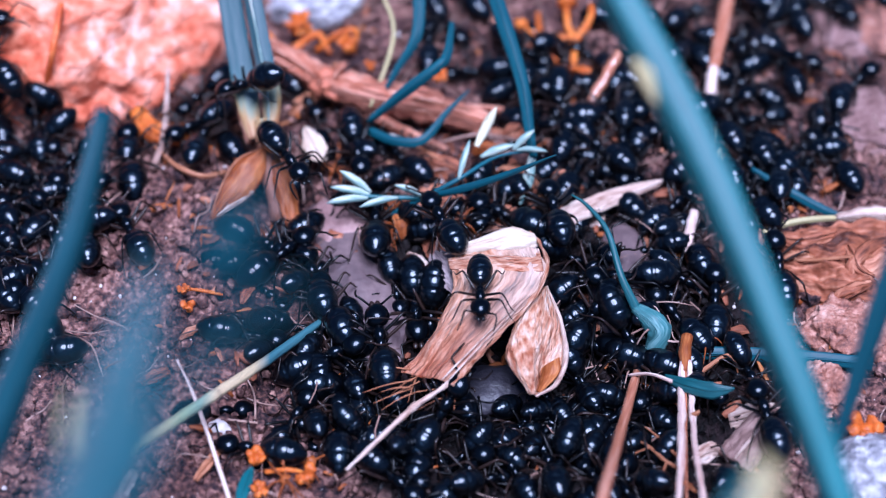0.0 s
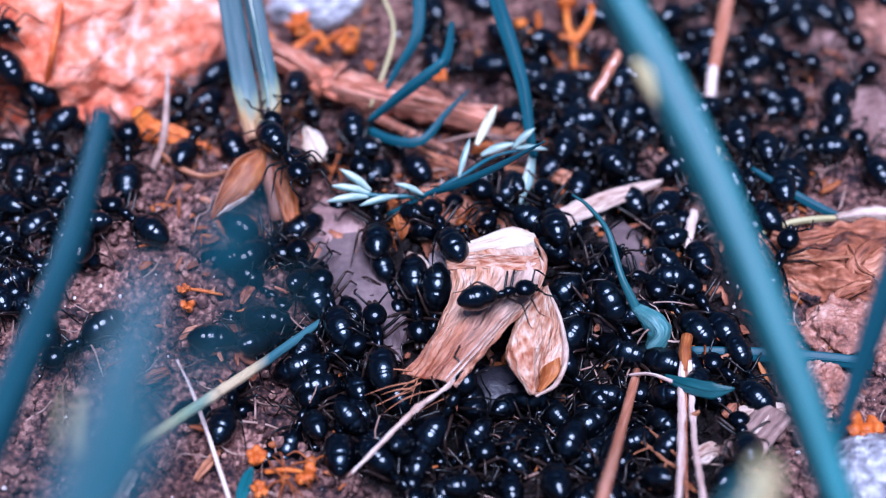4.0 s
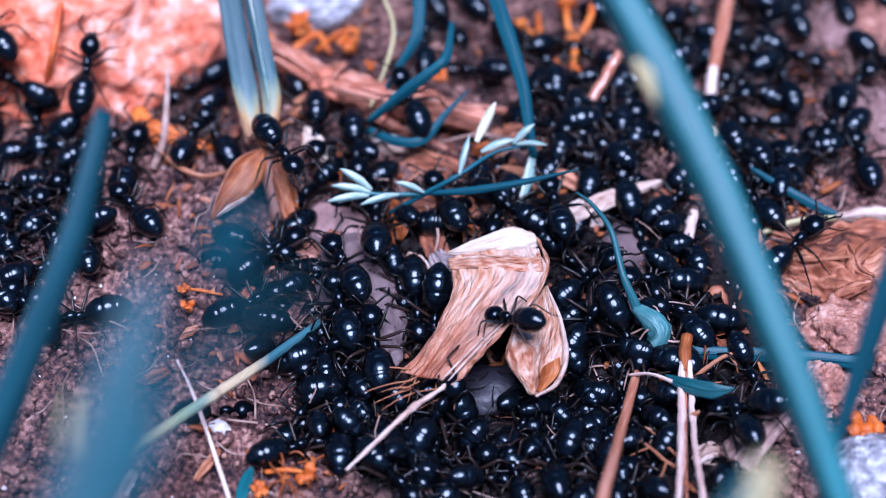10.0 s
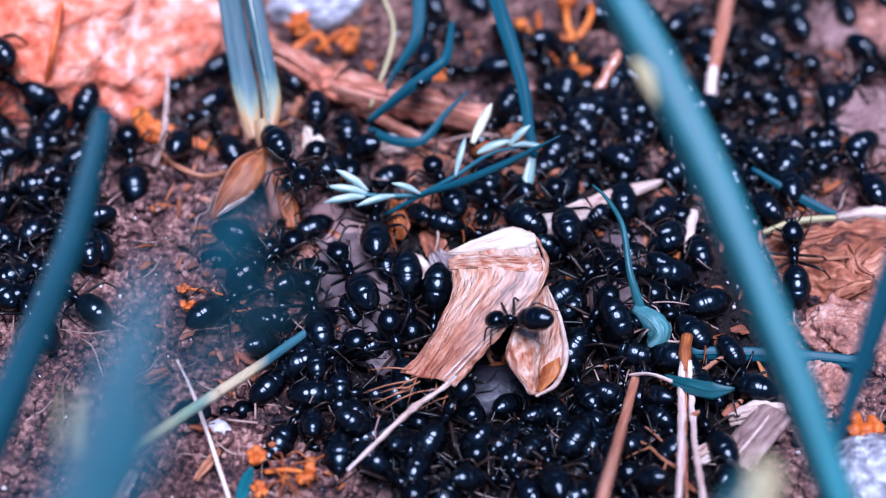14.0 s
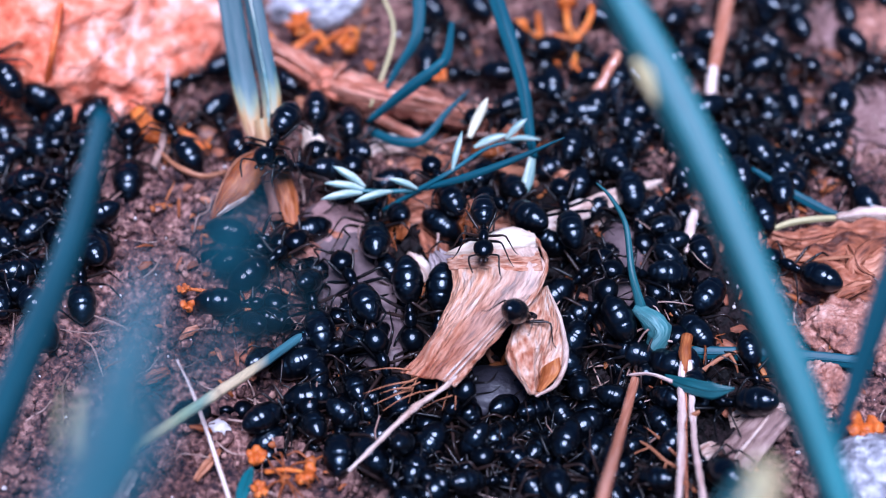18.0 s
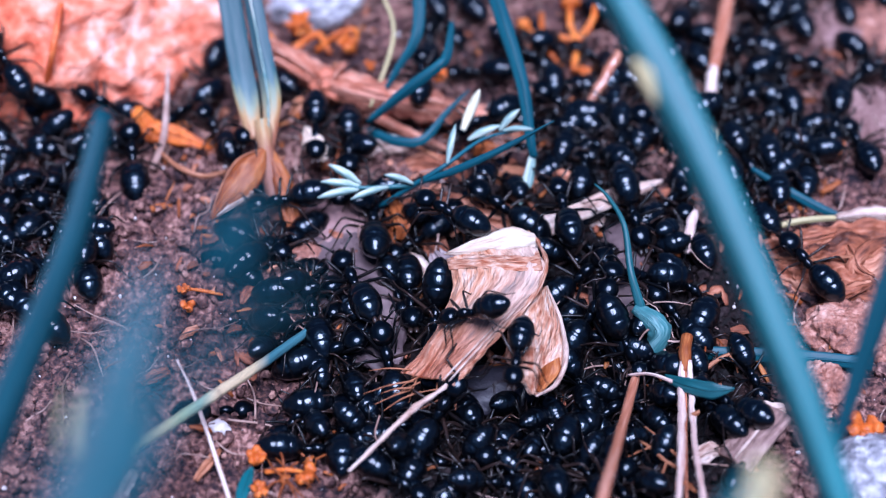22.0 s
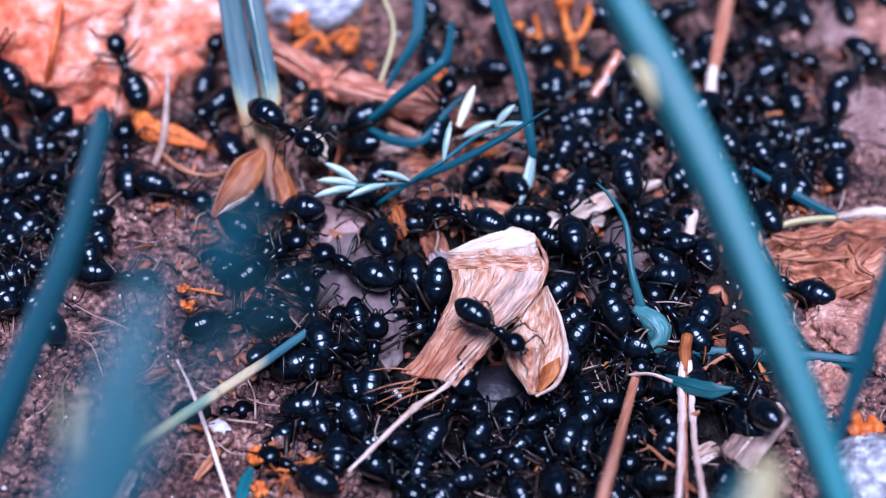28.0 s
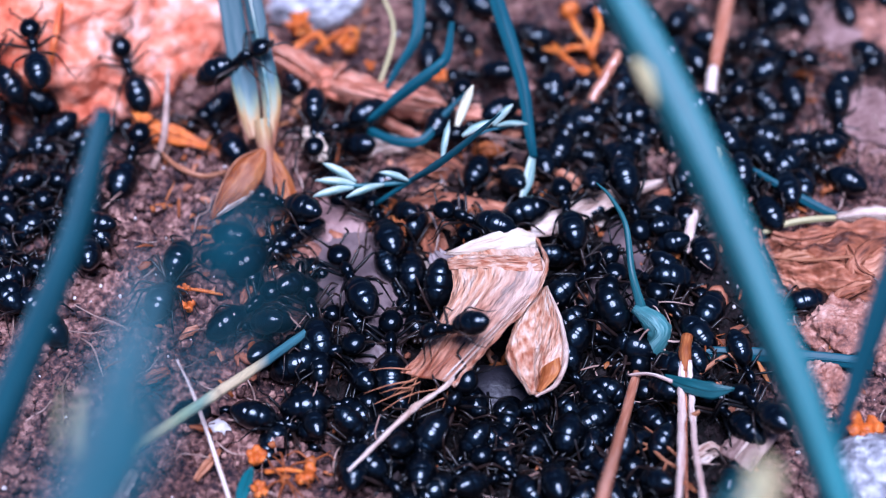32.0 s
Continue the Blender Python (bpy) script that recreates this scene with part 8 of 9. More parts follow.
    walk(USED[37][0], [(0, ant_pose(-11.42, -4.89, 0.39, 107, 3)), (0.5, ant_pose(-11.39, -5.66, 0.4, 107, 2)), (1, ant_pose(-11.32, -5.73, 0.32, 108, -2)), (2.5, ant_pose(-11.4, -4.99, 0.48, 109, -3)), (3, ant_pose(-11.83, -4.44, 0.38, 109, 8)), (5.5, ant_pose(-12.21, -4.36, 0.26, 111, 7)), (7, ant_pose(-12.42, -3.85, 0.4, 112, 8)), (7.5, ant_pose(-12.74, -3.85, 0.26, 112, 6)), (8, ant_pose(-12.74, -4.37, -0.05, 112, 3)), (8.5, ant_pose(-12.44, -4.39, 0.18, 113, 7)), (9, ant_pose(-11.45, -4.56, 0.37, 113, -4)), (9.5, ant_pose(-10.47, -4.5, 0.89, 113, -1)), (10, ant_pose(-8.82, -4.07, 1.32, 114, -2)), (10.5, ant_pose(-8.83, -4.07, 1.32, 114, -2)), (11, ant_pose(-8.68, -4.7, 1.3, 114, -1)), (12, ant_pose(-8.32, -4.71, 1.33, 114, -1)), (13, ant_pose(-8.29, -4.79, 1.35, 115)), (13.5, ant_pose(-8.26, -4.81, 1.35, 115)), (14.5, ant_pose(-8.16, -5.67, 1.55, 115)), (17, ant_pose(-7.82, -6.38, 1.61, 114, 1)), (19, ant_pose(-8.03, -6.08, 1.54, 114)), (25, ant_pose(-7.69, -6.16, 1.6, 113, 1)), (27.5, ant_pose(-8.35, -4.14, 1.38, 140, -2)), (28, ant_pose(-8.49, -4.33, 1.33, 146, -4)), (29.5, ant_pose(-8.45, -4.44, 1.38, 134, -3)), (30.5, ant_pose(-7.95, -4.21, 1.44, 126, -1)), (31, ant_pose(-7.79, -4.83, 1.45, 122)), (31.5, ant_pose(-8.23, -4.98, 1.37, 118, -1)), (32, ant_pose(-8.2, -5.49, 1.44, 114))])
    walk(USED[38][0], [(0, ant_pose(-16.52, -11.21, -0.17, -8, -4)), (3, ant_pose(-17.09, -11.97, -0.12, 1, -10)), (6.5, ant_pose(-17.55, -10.94, -0.14, 12, -8)), (7.5, ant_pose(-17.33, -10.14, -0.04, 14, -5)), (9, ant_pose(-16.98, -10.43, -0.12, 19, -2)), (9.5, ant_pose(-17.19, -8.14, 0.07, 23, 3)), (10, ant_pose(-16.41, -7.81, -0.02, 28, 4)), (11.5, ant_pose(-16.8, -7.22, -0.05, 41, 3)), (12, ant_pose(-16.34, -6.82, -0.28, 45, 1)), (12.5, ant_pose(-16.48, -6.7, -0.28, 50, 1)), (13, ant_pose(-17.49, -6.95, -0.06, 54, 3)), (13.5, ant_pose(-17.47, -7.23, -0.02, 48, 5)), (14, ant_pose(-18.49, -7.74, -0.01, 43, -3)), (18.5, ant_pose(-16.13, -8.17, -0.11, -6, -3)), (19, ant_pose(-14.85, -8.45, -0.16, -12, -4)), (19.5, ant_pose(-13.52, -8.32, -0.32, -9, -5)), (20, ant_pose(-13.28, -8.23, -0.37, -6, -4)), (23.5, ant_pose(-10.91, -5.51, 0.77, 13, 10)), (24, ant_pose(-12.86, -6.49, 0.15, 16, 1)), (24.5, ant_pose(-14.17, -9.27, -0.33, 18)), (25, ant_pose(-14.28, -9.16, -0.32, 21, 1)), (27.5, ant_pose(-18.76, -8.88, -0.02, 28, -8)), (28, ant_pose(-18.21, -9.64, -0.01, 30, -8)), (29, ant_pose(-16.66, -8.93, -0.15, 32, 5)), (30, ant_pose(-16.49, -9.15, -0.13, 35, 6)), (31, ant_pose(-16.71, -8.93, -0.11, 38, 6)), (31.5, ant_pose(-16.43, -8.21, -0.14, 40, 7)), (32, ant_pose(-16.47, -8.16, -0.14, 41, 7))])
    walk(USED[39][0], [(0, ant_pose(7.95, 20.68, -0.05, 32, 5)), (4.5, ant_pose(11.21, 20.36, -0.16, -22, 1)), (6, ant_pose(11.85, 20.5, -0.02, -39, 4)), (8.5, ant_pose(11.21, 23.11, 0.01, -69, 6)), (9, ant_pose(11, 23.43, -0.14, -75, 7)), (10.5, ant_pose(10.74, 22.42, -0.11, -76, 5)), (13, ant_pose(12.06, 18.28, -0.3, -78)), (16.5, ant_pose(11.07, 15.03, -0.14, -81, -1)), (17, ant_pose(11.06, 15.03, -0.14, -82, -1)), (18, ant_pose(10.57, 16.19, -0.28, -82, -2)), (20, ant_pose(10.04, 16.14, -0.23, -84, 2)), (20.5, ant_pose(9.62, 15.98, -0.2, -91, -2)), (21.5, ant_pose(9.04, 16.51, -0.16, -106, -1)), (23.5, ant_pose(8.72, 16.79, -0.13, -134, -3)), (24, ant_pose(10, 16.77, -0.2, -142, -4)), (24.5, ant_pose(10.7, 16.13, -0.24, -149, -1)), (25, ant_pose(11.89, 15.16, -0.2, -156, -6)), (25.5, ant_pose(12.1, 15.09, -0.23, -163, -6)), (27.5, ant_pose(12.07, 16.54, -0.42, -192, -3)), (28, ant_pose(12.11, 16.71, -0.39, -199, -3)), (29, ant_pose(12.31, 17.03, -0.3, -214)), (30, ant_pose(9.33, 16.87, -0.22, -228, -2)), (32, ant_pose(8.71, 11.54, -0.23, -257, -9))])
    walk(USED[40][0], [(0, ant_pose(8.31, 18.34, -0.08, -83, -5)), (5.5, ant_pose(8.6, 18.05, -0.09, -101, -4)), (6.5, ant_pose(8.4, 18.57, -0.13, -104, -5)), (8.5, ant_pose(8.44, 17.55, -0.17, -111, -2)), (9.5, ant_pose(7.91, 17.77, 0, -114, -2)), (10.5, ant_pose(8.44, 17.71, -0.1, -117, -2)), (14, ant_pose(5.06, 14.58, 0.67, -128, -18)), (16.5, ant_pose(4.79, 14.66, 1.79, -137, 22)), (20, ant_pose(3.72, 13.04, 2.16, -148, 1)), (21, ant_pose(3.56, 13.02, 2.1, -148, 1)), (23.5, ant_pose(3.89, 13.41, 2.19, -148, 1)), (28, ant_pose(4.74, 14.44, 1.73, -148, 31)), (32, ant_pose(3.05, 13.05, 1.69, -148, -2))])
    walk(USED[41][0], [(0, ant_pose(14.16, 11.07, -0.2, -64, -10)), (8, ant_pose(13.86, 15.41, -0.21, -84, 4)), (8.5, ant_pose(13.8, 15.4, -0.21, -86, 4)), (9, ant_pose(12.59, 13.99, 0.01, -87, -3)), (9.5, ant_pose(12.53, 13.91, 0.05, -88, -4)), (10.5, ant_pose(13.32, 13.7, 0.05, -91, -4)), (13, ant_pose(14.47, 13.96, -0.13, -97)), (17, ant_pose(13.86, 13.97, 0.01, -107, -5)), (18, ant_pose(13.65, 13.57, 0.09, -110, -7)), (18.5, ant_pose(12.77, 13.06, -0.02, -111, -10)), (20, ant_pose(11.53, 12.31, 0.03, -115, -10)), (21, ant_pose(11.51, 11.82, -0.02, -115, -11)), (22, ant_pose(11.27, 12.04, 0.04, -115, -9)), (28, ant_pose(10.48, 10.74, 0.19, -115)), (32, ant_pose(10.76, 11.04, 0.14, -115, -3))])
    walk(USED[42][0], [(0, ant_pose(17.92, 15.04, -0.12, -86, -2)), (8.5, ant_pose(17.85, 15.28, -0.12, -86, -2)), (9.5, ant_pose(17.85, 14.97, -0.16, -86, 1)), (13.5, ant_pose(17, 15.08, -0.04, -86)), (14.5, ant_pose(17.07, 14.72, -0.05, -86)), (18.5, ant_pose(16.84, 15.08, -0.01, -86, 1)), (20, ant_pose(17.07, 14.72, -0.05, -86)), (21.5, ant_pose(16.57, 14.72, -0.1, -86)), (23, ant_pose(16.99, 14.96, -0.05, -86)), (25, ant_pose(17.14, 14.6, -0.05, -86)), (28, ant_pose(17.15, 14.74, -0.04, -86)), (32, ant_pose(16.95, 14.11, -0.02, -86, 2))])
    walk(USED[43][0], [(0, ant_pose(17.56, 9.91, -0.34, -110, -5)), (5.5, ant_pose(17.91, 11.11, -0.33, -110, 2)), (7, ant_pose(17.19, 10.7, -0.25, -110, -5)), (8.5, ant_pose(17.21, 10.89, -0.27, -110, -3)), (9, ant_pose(17.36, 10.55, -0.3, -110, -5)), (32, ant_pose(17.66, 9.91, -0.33, -110, -5))])
    walk(USED[44][0], [(0, ant_pose(12.52, 8.97, -0.1, 66, 1)), (10, ant_pose(14.4, 9.76, 0.06, 73, 10)), (10.5, ant_pose(13.65, 6.17, 1.75, 73, -31)), (12, ant_pose(12.1, 9.48, -0.1, 74, 2)), (12.5, ant_pose(12.09, 9.48, -0.1, 75, 2)), (13, ant_pose(12.94, 9.4, 0, 75, 3)), (13.5, ant_pose(12.93, 9.41, 0, 75, 3)), (14, ant_pose(12.05, 9.49, -0.17, 76, 1)), (14.5, ant_pose(12.02, 9.38, -0.16, 76, 1)), (16.5, ant_pose(12.04, 9.39, -0.16, 77, 1)), (17.5, ant_pose(12.82, 9.29, -0.1, 78, 2)), (18, ant_pose(13.13, 9.66, -0.03, 78, 3)), (19, ant_pose(13.02, 9.72, -0.04, 79, 3)), (20, ant_pose(12.95, 9.77, -0.05, 79, 3)), (22, ant_pose(13.27, 9.88, -0, 79, 5)), (24.5, ant_pose(12.74, 8.88, 0.01, 79, 1)), (27.5, ant_pose(12.77, 9.29, -0.1, 79, 2)), (28, ant_pose(13.18, 9.55, -0.02, 79, 3)), (28.5, ant_pose(14.14, 9.61, 0, 79, 8)), (29, ant_pose(14.3, 9.6, 0.12, 79, 10)), (29.5, ant_pose(14.71, 6.59, 1.83, 79, -31)), (32, ant_pose(13.96, 6.1, 1.86, 79, -31))])
    walk(USED[45][0], [(0, ant_pose(33.61, 22.79, -0.08, 99, -2)), (0.5, ant_pose(33.8, 22.33, -0, 99, -4)), (2.5, ant_pose(33.71, 22.14, -0.06, 99, -1)), (3, ant_pose(33.33, 20.77, -0.05, 99, 6)), (3.5, ant_pose(33.32, 20.61, -0.13, 99, 6)), (5.5, ant_pose(33.16, 20.6, -0.13, 99, 7)), (6, ant_pose(33.24, 21.57, -0.02, 99, 4)), (17, ant_pose(32.85, 20.32, -0.11, 99, 4)), (18, ant_pose(33.09, 20.88, -0.07, 99, 7)), (19.5, ant_pose(32.96, 20.57, -0.09, 99, 4)), (20, ant_pose(33, 20.96, 0.02, 99, 5)), (22, ant_pose(33.06, 20.64, -0.06, 99, 7)), (25, ant_pose(33.1, 21.04, 0.01, 99, 7)), (28, ant_pose(33.26, 20.88, -0.05, 99, 7)), (32, ant_pose(33.33, 21.58, -0.1, 99, 2))])
    walk(USED[46][0], [(0, ant_pose(40.19, 20.45, -0.14, 45, 6)), (22, ant_pose(40.08, 20.82, -0.26, 45, 3)), (25, ant_pose(40.33, 21.7, -0.11, 45, -1)), (32, ant_pose(40.57, 21.73, -0.09, 45, -2))])
    walk(USED[47][0], [(0, ant_pose(39.45, 30.99, 0.42, -51, 10)), (1, ant_pose(39.45, 30.99, 0.42, -51, 10)), (1.5, ant_pose(39.92, 30.4, 0.28, -51, 8)), (2, ant_pose(39.85, 29.72, 0.06, -51, 3)), (3, ant_pose(39.76, 29.72, 0.05, -51, 3)), (3.5, ant_pose(39.63, 28.87, -0.02, -51, -1)), (6, ant_pose(40.42, 28.13, -0.02, -51, 1)), (7.5, ant_pose(40.28, 28.4, -0.05, -51)), (8.5, ant_pose(40.75, 26.6, 0.04, -51, -5)), (9.5, ant_pose(42.87, 24.31, 0.04, -51, -3)), (11.5, ant_pose(43.56, 23.6, -0.03, -51)), (14, ant_pose(43.2, 23.48, -0.04, -51, 1)), (14.5, ant_pose(42.41, 24.67, -0.12, -51, -5)), (20, ant_pose(42.18, 24.12, -0.08, -51, -1)), (32, ant_pose(43.69, 22.73, -0.2, -51, 2))])
    walk(USED[48][0], [(0, ant_pose(28.06, 21.77, -0.39, -154, -5)), (1.5, ant_pose(27.9, 21.9, -0.36, -154, -4)), (2.5, ant_pose(28.39, 21.81, -0.35, -154, -5)), (3, ant_pose(28.28, 21.56, -0.3, -154, -5)), (6.5, ant_pose(27.86, 22.27, -0.43, -154, -4)), (7, ant_pose(28.14, 21.77, -0.4, -154, -5)), (8, ant_pose(28.21, 21.65, -0.39, -154, -5)), (8.5, ant_pose(28.79, 21.59, -0.38, -154, -7)), (11.5, ant_pose(29.13, 21.64, -0.34, -154, -8)), (21, ant_pose(28.76, 21.35, -0.28, -154, -6)), (28, ant_pose(29.43, 20.48, -0.28, -154, -8)), (32, ant_pose(29.36, 20.65, -0.22, -154, -8))])
    walk(USED[49][0], [(0, ant_pose(27.89, 13.65, -0.16, 158, 8)), (0.5, ant_pose(27.03, 13.68, -0.03, 158, 7)), (1, ant_pose(27.04, 13.79, -0.02, 158, 7)), (1.5, ant_pose(27.68, 14.35, 0.03, 158, 6)), (2.5, ant_pose(28.57, 14.59, 0.02, 158, 8)), (3, ant_pose(28.67, 13.46, 0.01, 158, 8)), (3.5, ant_pose(28.8, 13.11, -0.04, 158, 8)), (6, ant_pose(28.65, 12.16, -0.21, 158, 4)), (8, ant_pose(28.84, 11.88, -0.14, 158, 2)), (10.5, ant_pose(29.91, 12, -0.15, 158, -1)), (11.5, ant_pose(29.97, 12.89, -0.23, 158, 1)), (12.5, ant_pose(29.78, 12.69, -0.19, 158, 1)), (14.5, ant_pose(30.61, 12.96, -0.23, 158, -3)), (17.5, ant_pose(30.45, 12.96, -0.2, 158, -3)), (18, ant_pose(30.68, 14.6, -0.23, 158, 1)), (18.5, ant_pose(29.47, 14.71, -0.05, 158, 4)), (19, ant_pose(29.3, 14.6, 0, 158, 6)), (19.5, ant_pose(29.2, 13.84, 0.17, 158, 7)), (20, ant_pose(30.08, 13.85, -0.14, 158, -1)), (20.5, ant_pose(30.15, 13.73, -0.15, 158, -1)), (21, ant_pose(30.95, 13.8, -0.12, 158, -4)), (23, ant_pose(30.86, 13.69, -0.12, 158, -4)), (23.5, ant_pose(30.28, 14.04, -0.14, 158, 1)), (24, ant_pose(30.22, 13.61, -0.16, 158, -1)), (24.5, ant_pose(31.08, 12.88, -0.2, 158, -4)), (25, ant_pose(31.08, 12.88, -0.2, 158, -4)), (25.5, ant_pose(29.53, 15.33, -0.06, 158, 2)), (27.5, ant_pose(29.53, 15.33, -0.06, 158, 2)), (28, ant_pose(30.11, 14.04, -0.14, 158, 1)), (28.5, ant_pose(30.06, 12, -0.22, 158, -3)), (29, ant_pose(29.82, 12, -0.16, 158, -1)), (30, ant_pose(28.62, 12.45, -0.13, 158, 7)), (31, ant_pose(28.3, 13.11, -0.15, 158, 7)), (31.5, ant_pose(28.41, 14.03, -0.02, 158, 7)), (32, ant_pose(28.1, 14.31, -0, 158, 6))])
    walk(USED[50][0], [(0, ant_pose(34.81, 30.97, -0.23, 109, -1)), (16.5, ant_pose(34.46, 30.86, -0.28, 109)), (22.5, ant_pose(34.86, 30.8, -0.17, 109, -1)), (25.5, ant_pose(34.89, 31.71, -0.18, 109, -4)), (32, ant_pose(34.75, 31.89, -0.22, 109, -5))])
    walk(USED[51][0], [(0, ant_pose(25.13, 23.8, -0.01, 125, 4)), (9, ant_pose(25.08, 25.53, -0.08, 74, 4)), (16.5, ant_pose(26.86, 18.28, -0.04, 32, -2)), (17.5, ant_pose(27.46, 17.83, 0.08, 27, -1)), (18, ant_pose(27.6, 17.84, 0.13, 24)), (18.5, ant_pose(27.71, 18.05, 0.05, 24)), (19, ant_pose(27.03, 18.81, 0.04, 24)), (20.5, ant_pose(26.63, 18.22, -0.05, 25, -2)), (21, ant_pose(26.47, 17.5, -0.17, 25, -5)), (24, ant_pose(26.5, 17.22, -0.18, 26, -7)), (24.5, ant_pose(26.95, 16.74, -0.03, 26, -4)), (25, ant_pose(27.71, 14.77, 0.17, 26, -7)), (25.5, ant_pose(27.77, 14.53, 0.15, 26, -7)), (26, ant_pose(27.79, 16.81, 0.1, 26)), (28, ant_pose(27.38, 23.91, -0.08, 26, 12)), (32, ant_pose(27.39, 23.84, -0.15, 26, 12))])
    walk(USED[52][0], [(0, ant_pose(35.72, 12.93, -0.17, -94, 7)), (9, ant_pose(37.56, 12.97, 0.08, -126, 4)), (14, ant_pose(37.06, 10.09, -0.18, -144, 1)), (19, ant_pose(34.29, 14.04, -0.37, -162, -5)), (28, ant_pose(31.74, 12.76, -0.14, -162, -2)), (32, ant_pose(31.04, 11.32, -0.05, -162, 5))])
    walk(USED[53][0], [(0, ant_pose(36.6, 9.89, -0.17, 109, -1)), (6, ant_pose(40.27, 11.01, -0.16, 100, -1)), (9, ant_pose(39.31, 10.73, 0.06, 96, -1)), (17.5, ant_pose(38.49, 7.24, -0.2, 112, 6)), (18, ant_pose(37.62, 7.26, -0.27, 113, 7)), (18.5, ant_pose(37.51, 7.28, -0.26, 112, 7)), (19, ant_pose(36.48, 7.29, 0.01, 110, 7)), (19.5, ant_pose(36.53, 7.31, -0.04, 109, 6)), (20, ant_pose(37.55, 8, -0.2, 108, 4)), (20.5, ant_pose(37.9, 8.45, -0.29, 107, 3)), (21, ant_pose(38.91, 8.61, -0.18, 106, 3)), (21.5, ant_pose(39.36, 11.34, -0.09, 104)), (22, ant_pose(39.04, 12.24, -0.02, 103, -5)), (27.5, ant_pose(36.48, 10.55, -0.19, 89, -2)), (28, ant_pose(36.61, 10.68, -0.15, 88, 1)), (28.5, ant_pose(36.32, 10.57, -0.16, 95, -3)), (29, ant_pose(36.45, 10.6, -0.23, 102, -3)), (29.5, ant_pose(36.58, 9.52, -0.15, 109, -1)), (30.5, ant_pose(36.75, 8.57, -0.11, 123, 2)), (31, ant_pose(36.51, 8.39, -0.06, 130, 2)), (31.5, ant_pose(35.64, 8.67, -0.03, 137, -1)), (32, ant_pose(35.03, 8.36, -0.04, 144, -4))])
    walk(USED[54][0], [(0, ant_pose(-5.35, -12.18, 2.33, 99, 12)), (3, ant_pose(-5.57, -12.15, 2.35, 99, 12)), (8.5, ant_pose(-5.28, -12.18, 2.35, 99, 12)), (10, ant_pose(-5.86, -12.18, 2.2, 99, 12)), (10.5, ant_pose(-4.64, -12.59, 2.38, 100, 31)), (11, ant_pose(-4.33, -12.41, 2.4, 102, 31)), (12, ant_pose(-4.5, -11.81, 1.78, 104, 13)), (13, ant_pose(-3.87, -11.96, 2.19, 107, 31)), (16.5, ant_pose(-5.1, -13.3, 2.3, 112, 31)), (17, ant_pose(-5.13, -13.58, 2.32, 112, 31)), (17.5, ant_pose(-5.14, -14.18, 2.03, 113, 31)), (18.5, ant_pose(-5.18, -14.07, 2.1, 114, 31)), (19, ant_pose(-5.67, -13.28, 2.09, 115, 31)), (19.5, ant_pose(-5.83, -13.22, 2.12, 113, 31)), (20, ant_pose(-5.78, -13.2, 2.13, 112, 31)), (20.5, ant_pose(-4.91, -13.74, 2.14, 110, 31)), (21.5, ant_pose(-4.79, -13.91, 2.1, 107, 31)), (22.5, ant_pose(-5.13, -12.99, 2.34, 104, 31)), (23, ant_pose(-5.65, -12.63, 1.21, 102, 12)), (24, ant_pose(-5.45, -12.61, 1.38, 99, 12)), (25.5, ant_pose(-5.12, -12.55, 1.63, 93, 12)), (28, ant_pose(-5.8, -12.97, 2.11, 84, 31)), (28.5, ant_pose(-6.18, -13.46, 1.97, 85, 31)), (29, ant_pose(-6.21, -13.64, 1.97, 86, 31)), (29.5, ant_pose(-6.17, -13.64, 1.98, 87, 31)), (30.5, ant_pose(-3.91, -12.33, 2.27, 88, 31)), (31, ant_pose(-3.59, -11.3, 0.75, 89, 7)), (31.5, ant_pose(-3.63, -11.3, 0.74, 90, 7)), (32, ant_pose(-4.45, -12.16, 1.61, 91, 11))])
    walk(USED[55][0], [(0, ant_pose(-9.89, -7.96, 0.57, 113, 5)), (5.5, ant_pose(-9.87, -7.8, 0.68, 109, 9)), (7, ant_pose(-9.66, -8.29, 0.64, 108, 8)), (10, ant_pose(-8.96, -8.21, 1.15, 106, 7)), (10.5, ant_pose(-9.39, -8.12, 0.93, 105, 10)), (11, ant_pose(-10.84, -7.82, -0.12, 105, 7)), (11.5, ant_pose(-11.04, -8.11, -0.12, 104, 8)), (12, ant_pose(-10.94, -8.17, -0.06, 104, 7)), (12.5, ant_pose(-10.86, -8.18, 0, 104, 8)), (13, ant_pose(-10.88, -7.81, -0.13, 104, 7)), (13.5, ant_pose(-11.33, -7.84, -0.15, 104, 6)), (16.5, ant_pose(-11.32, -8.01, -0.23, 104, 7)), (18, ant_pose(-11.33, -7.84, -0.15, 104, 6)), (18.5, ant_pose(-11.77, -7.92, -0.26, 104, 9)), (19, ant_pose(-11.75, -8.43, -0.28, 104, 9)), (20, ant_pose(-11.3, -8.42, -0.25, 104, 8)), (32, ant_pose(-11.37, -8.59, -0.19, 104, 9))])
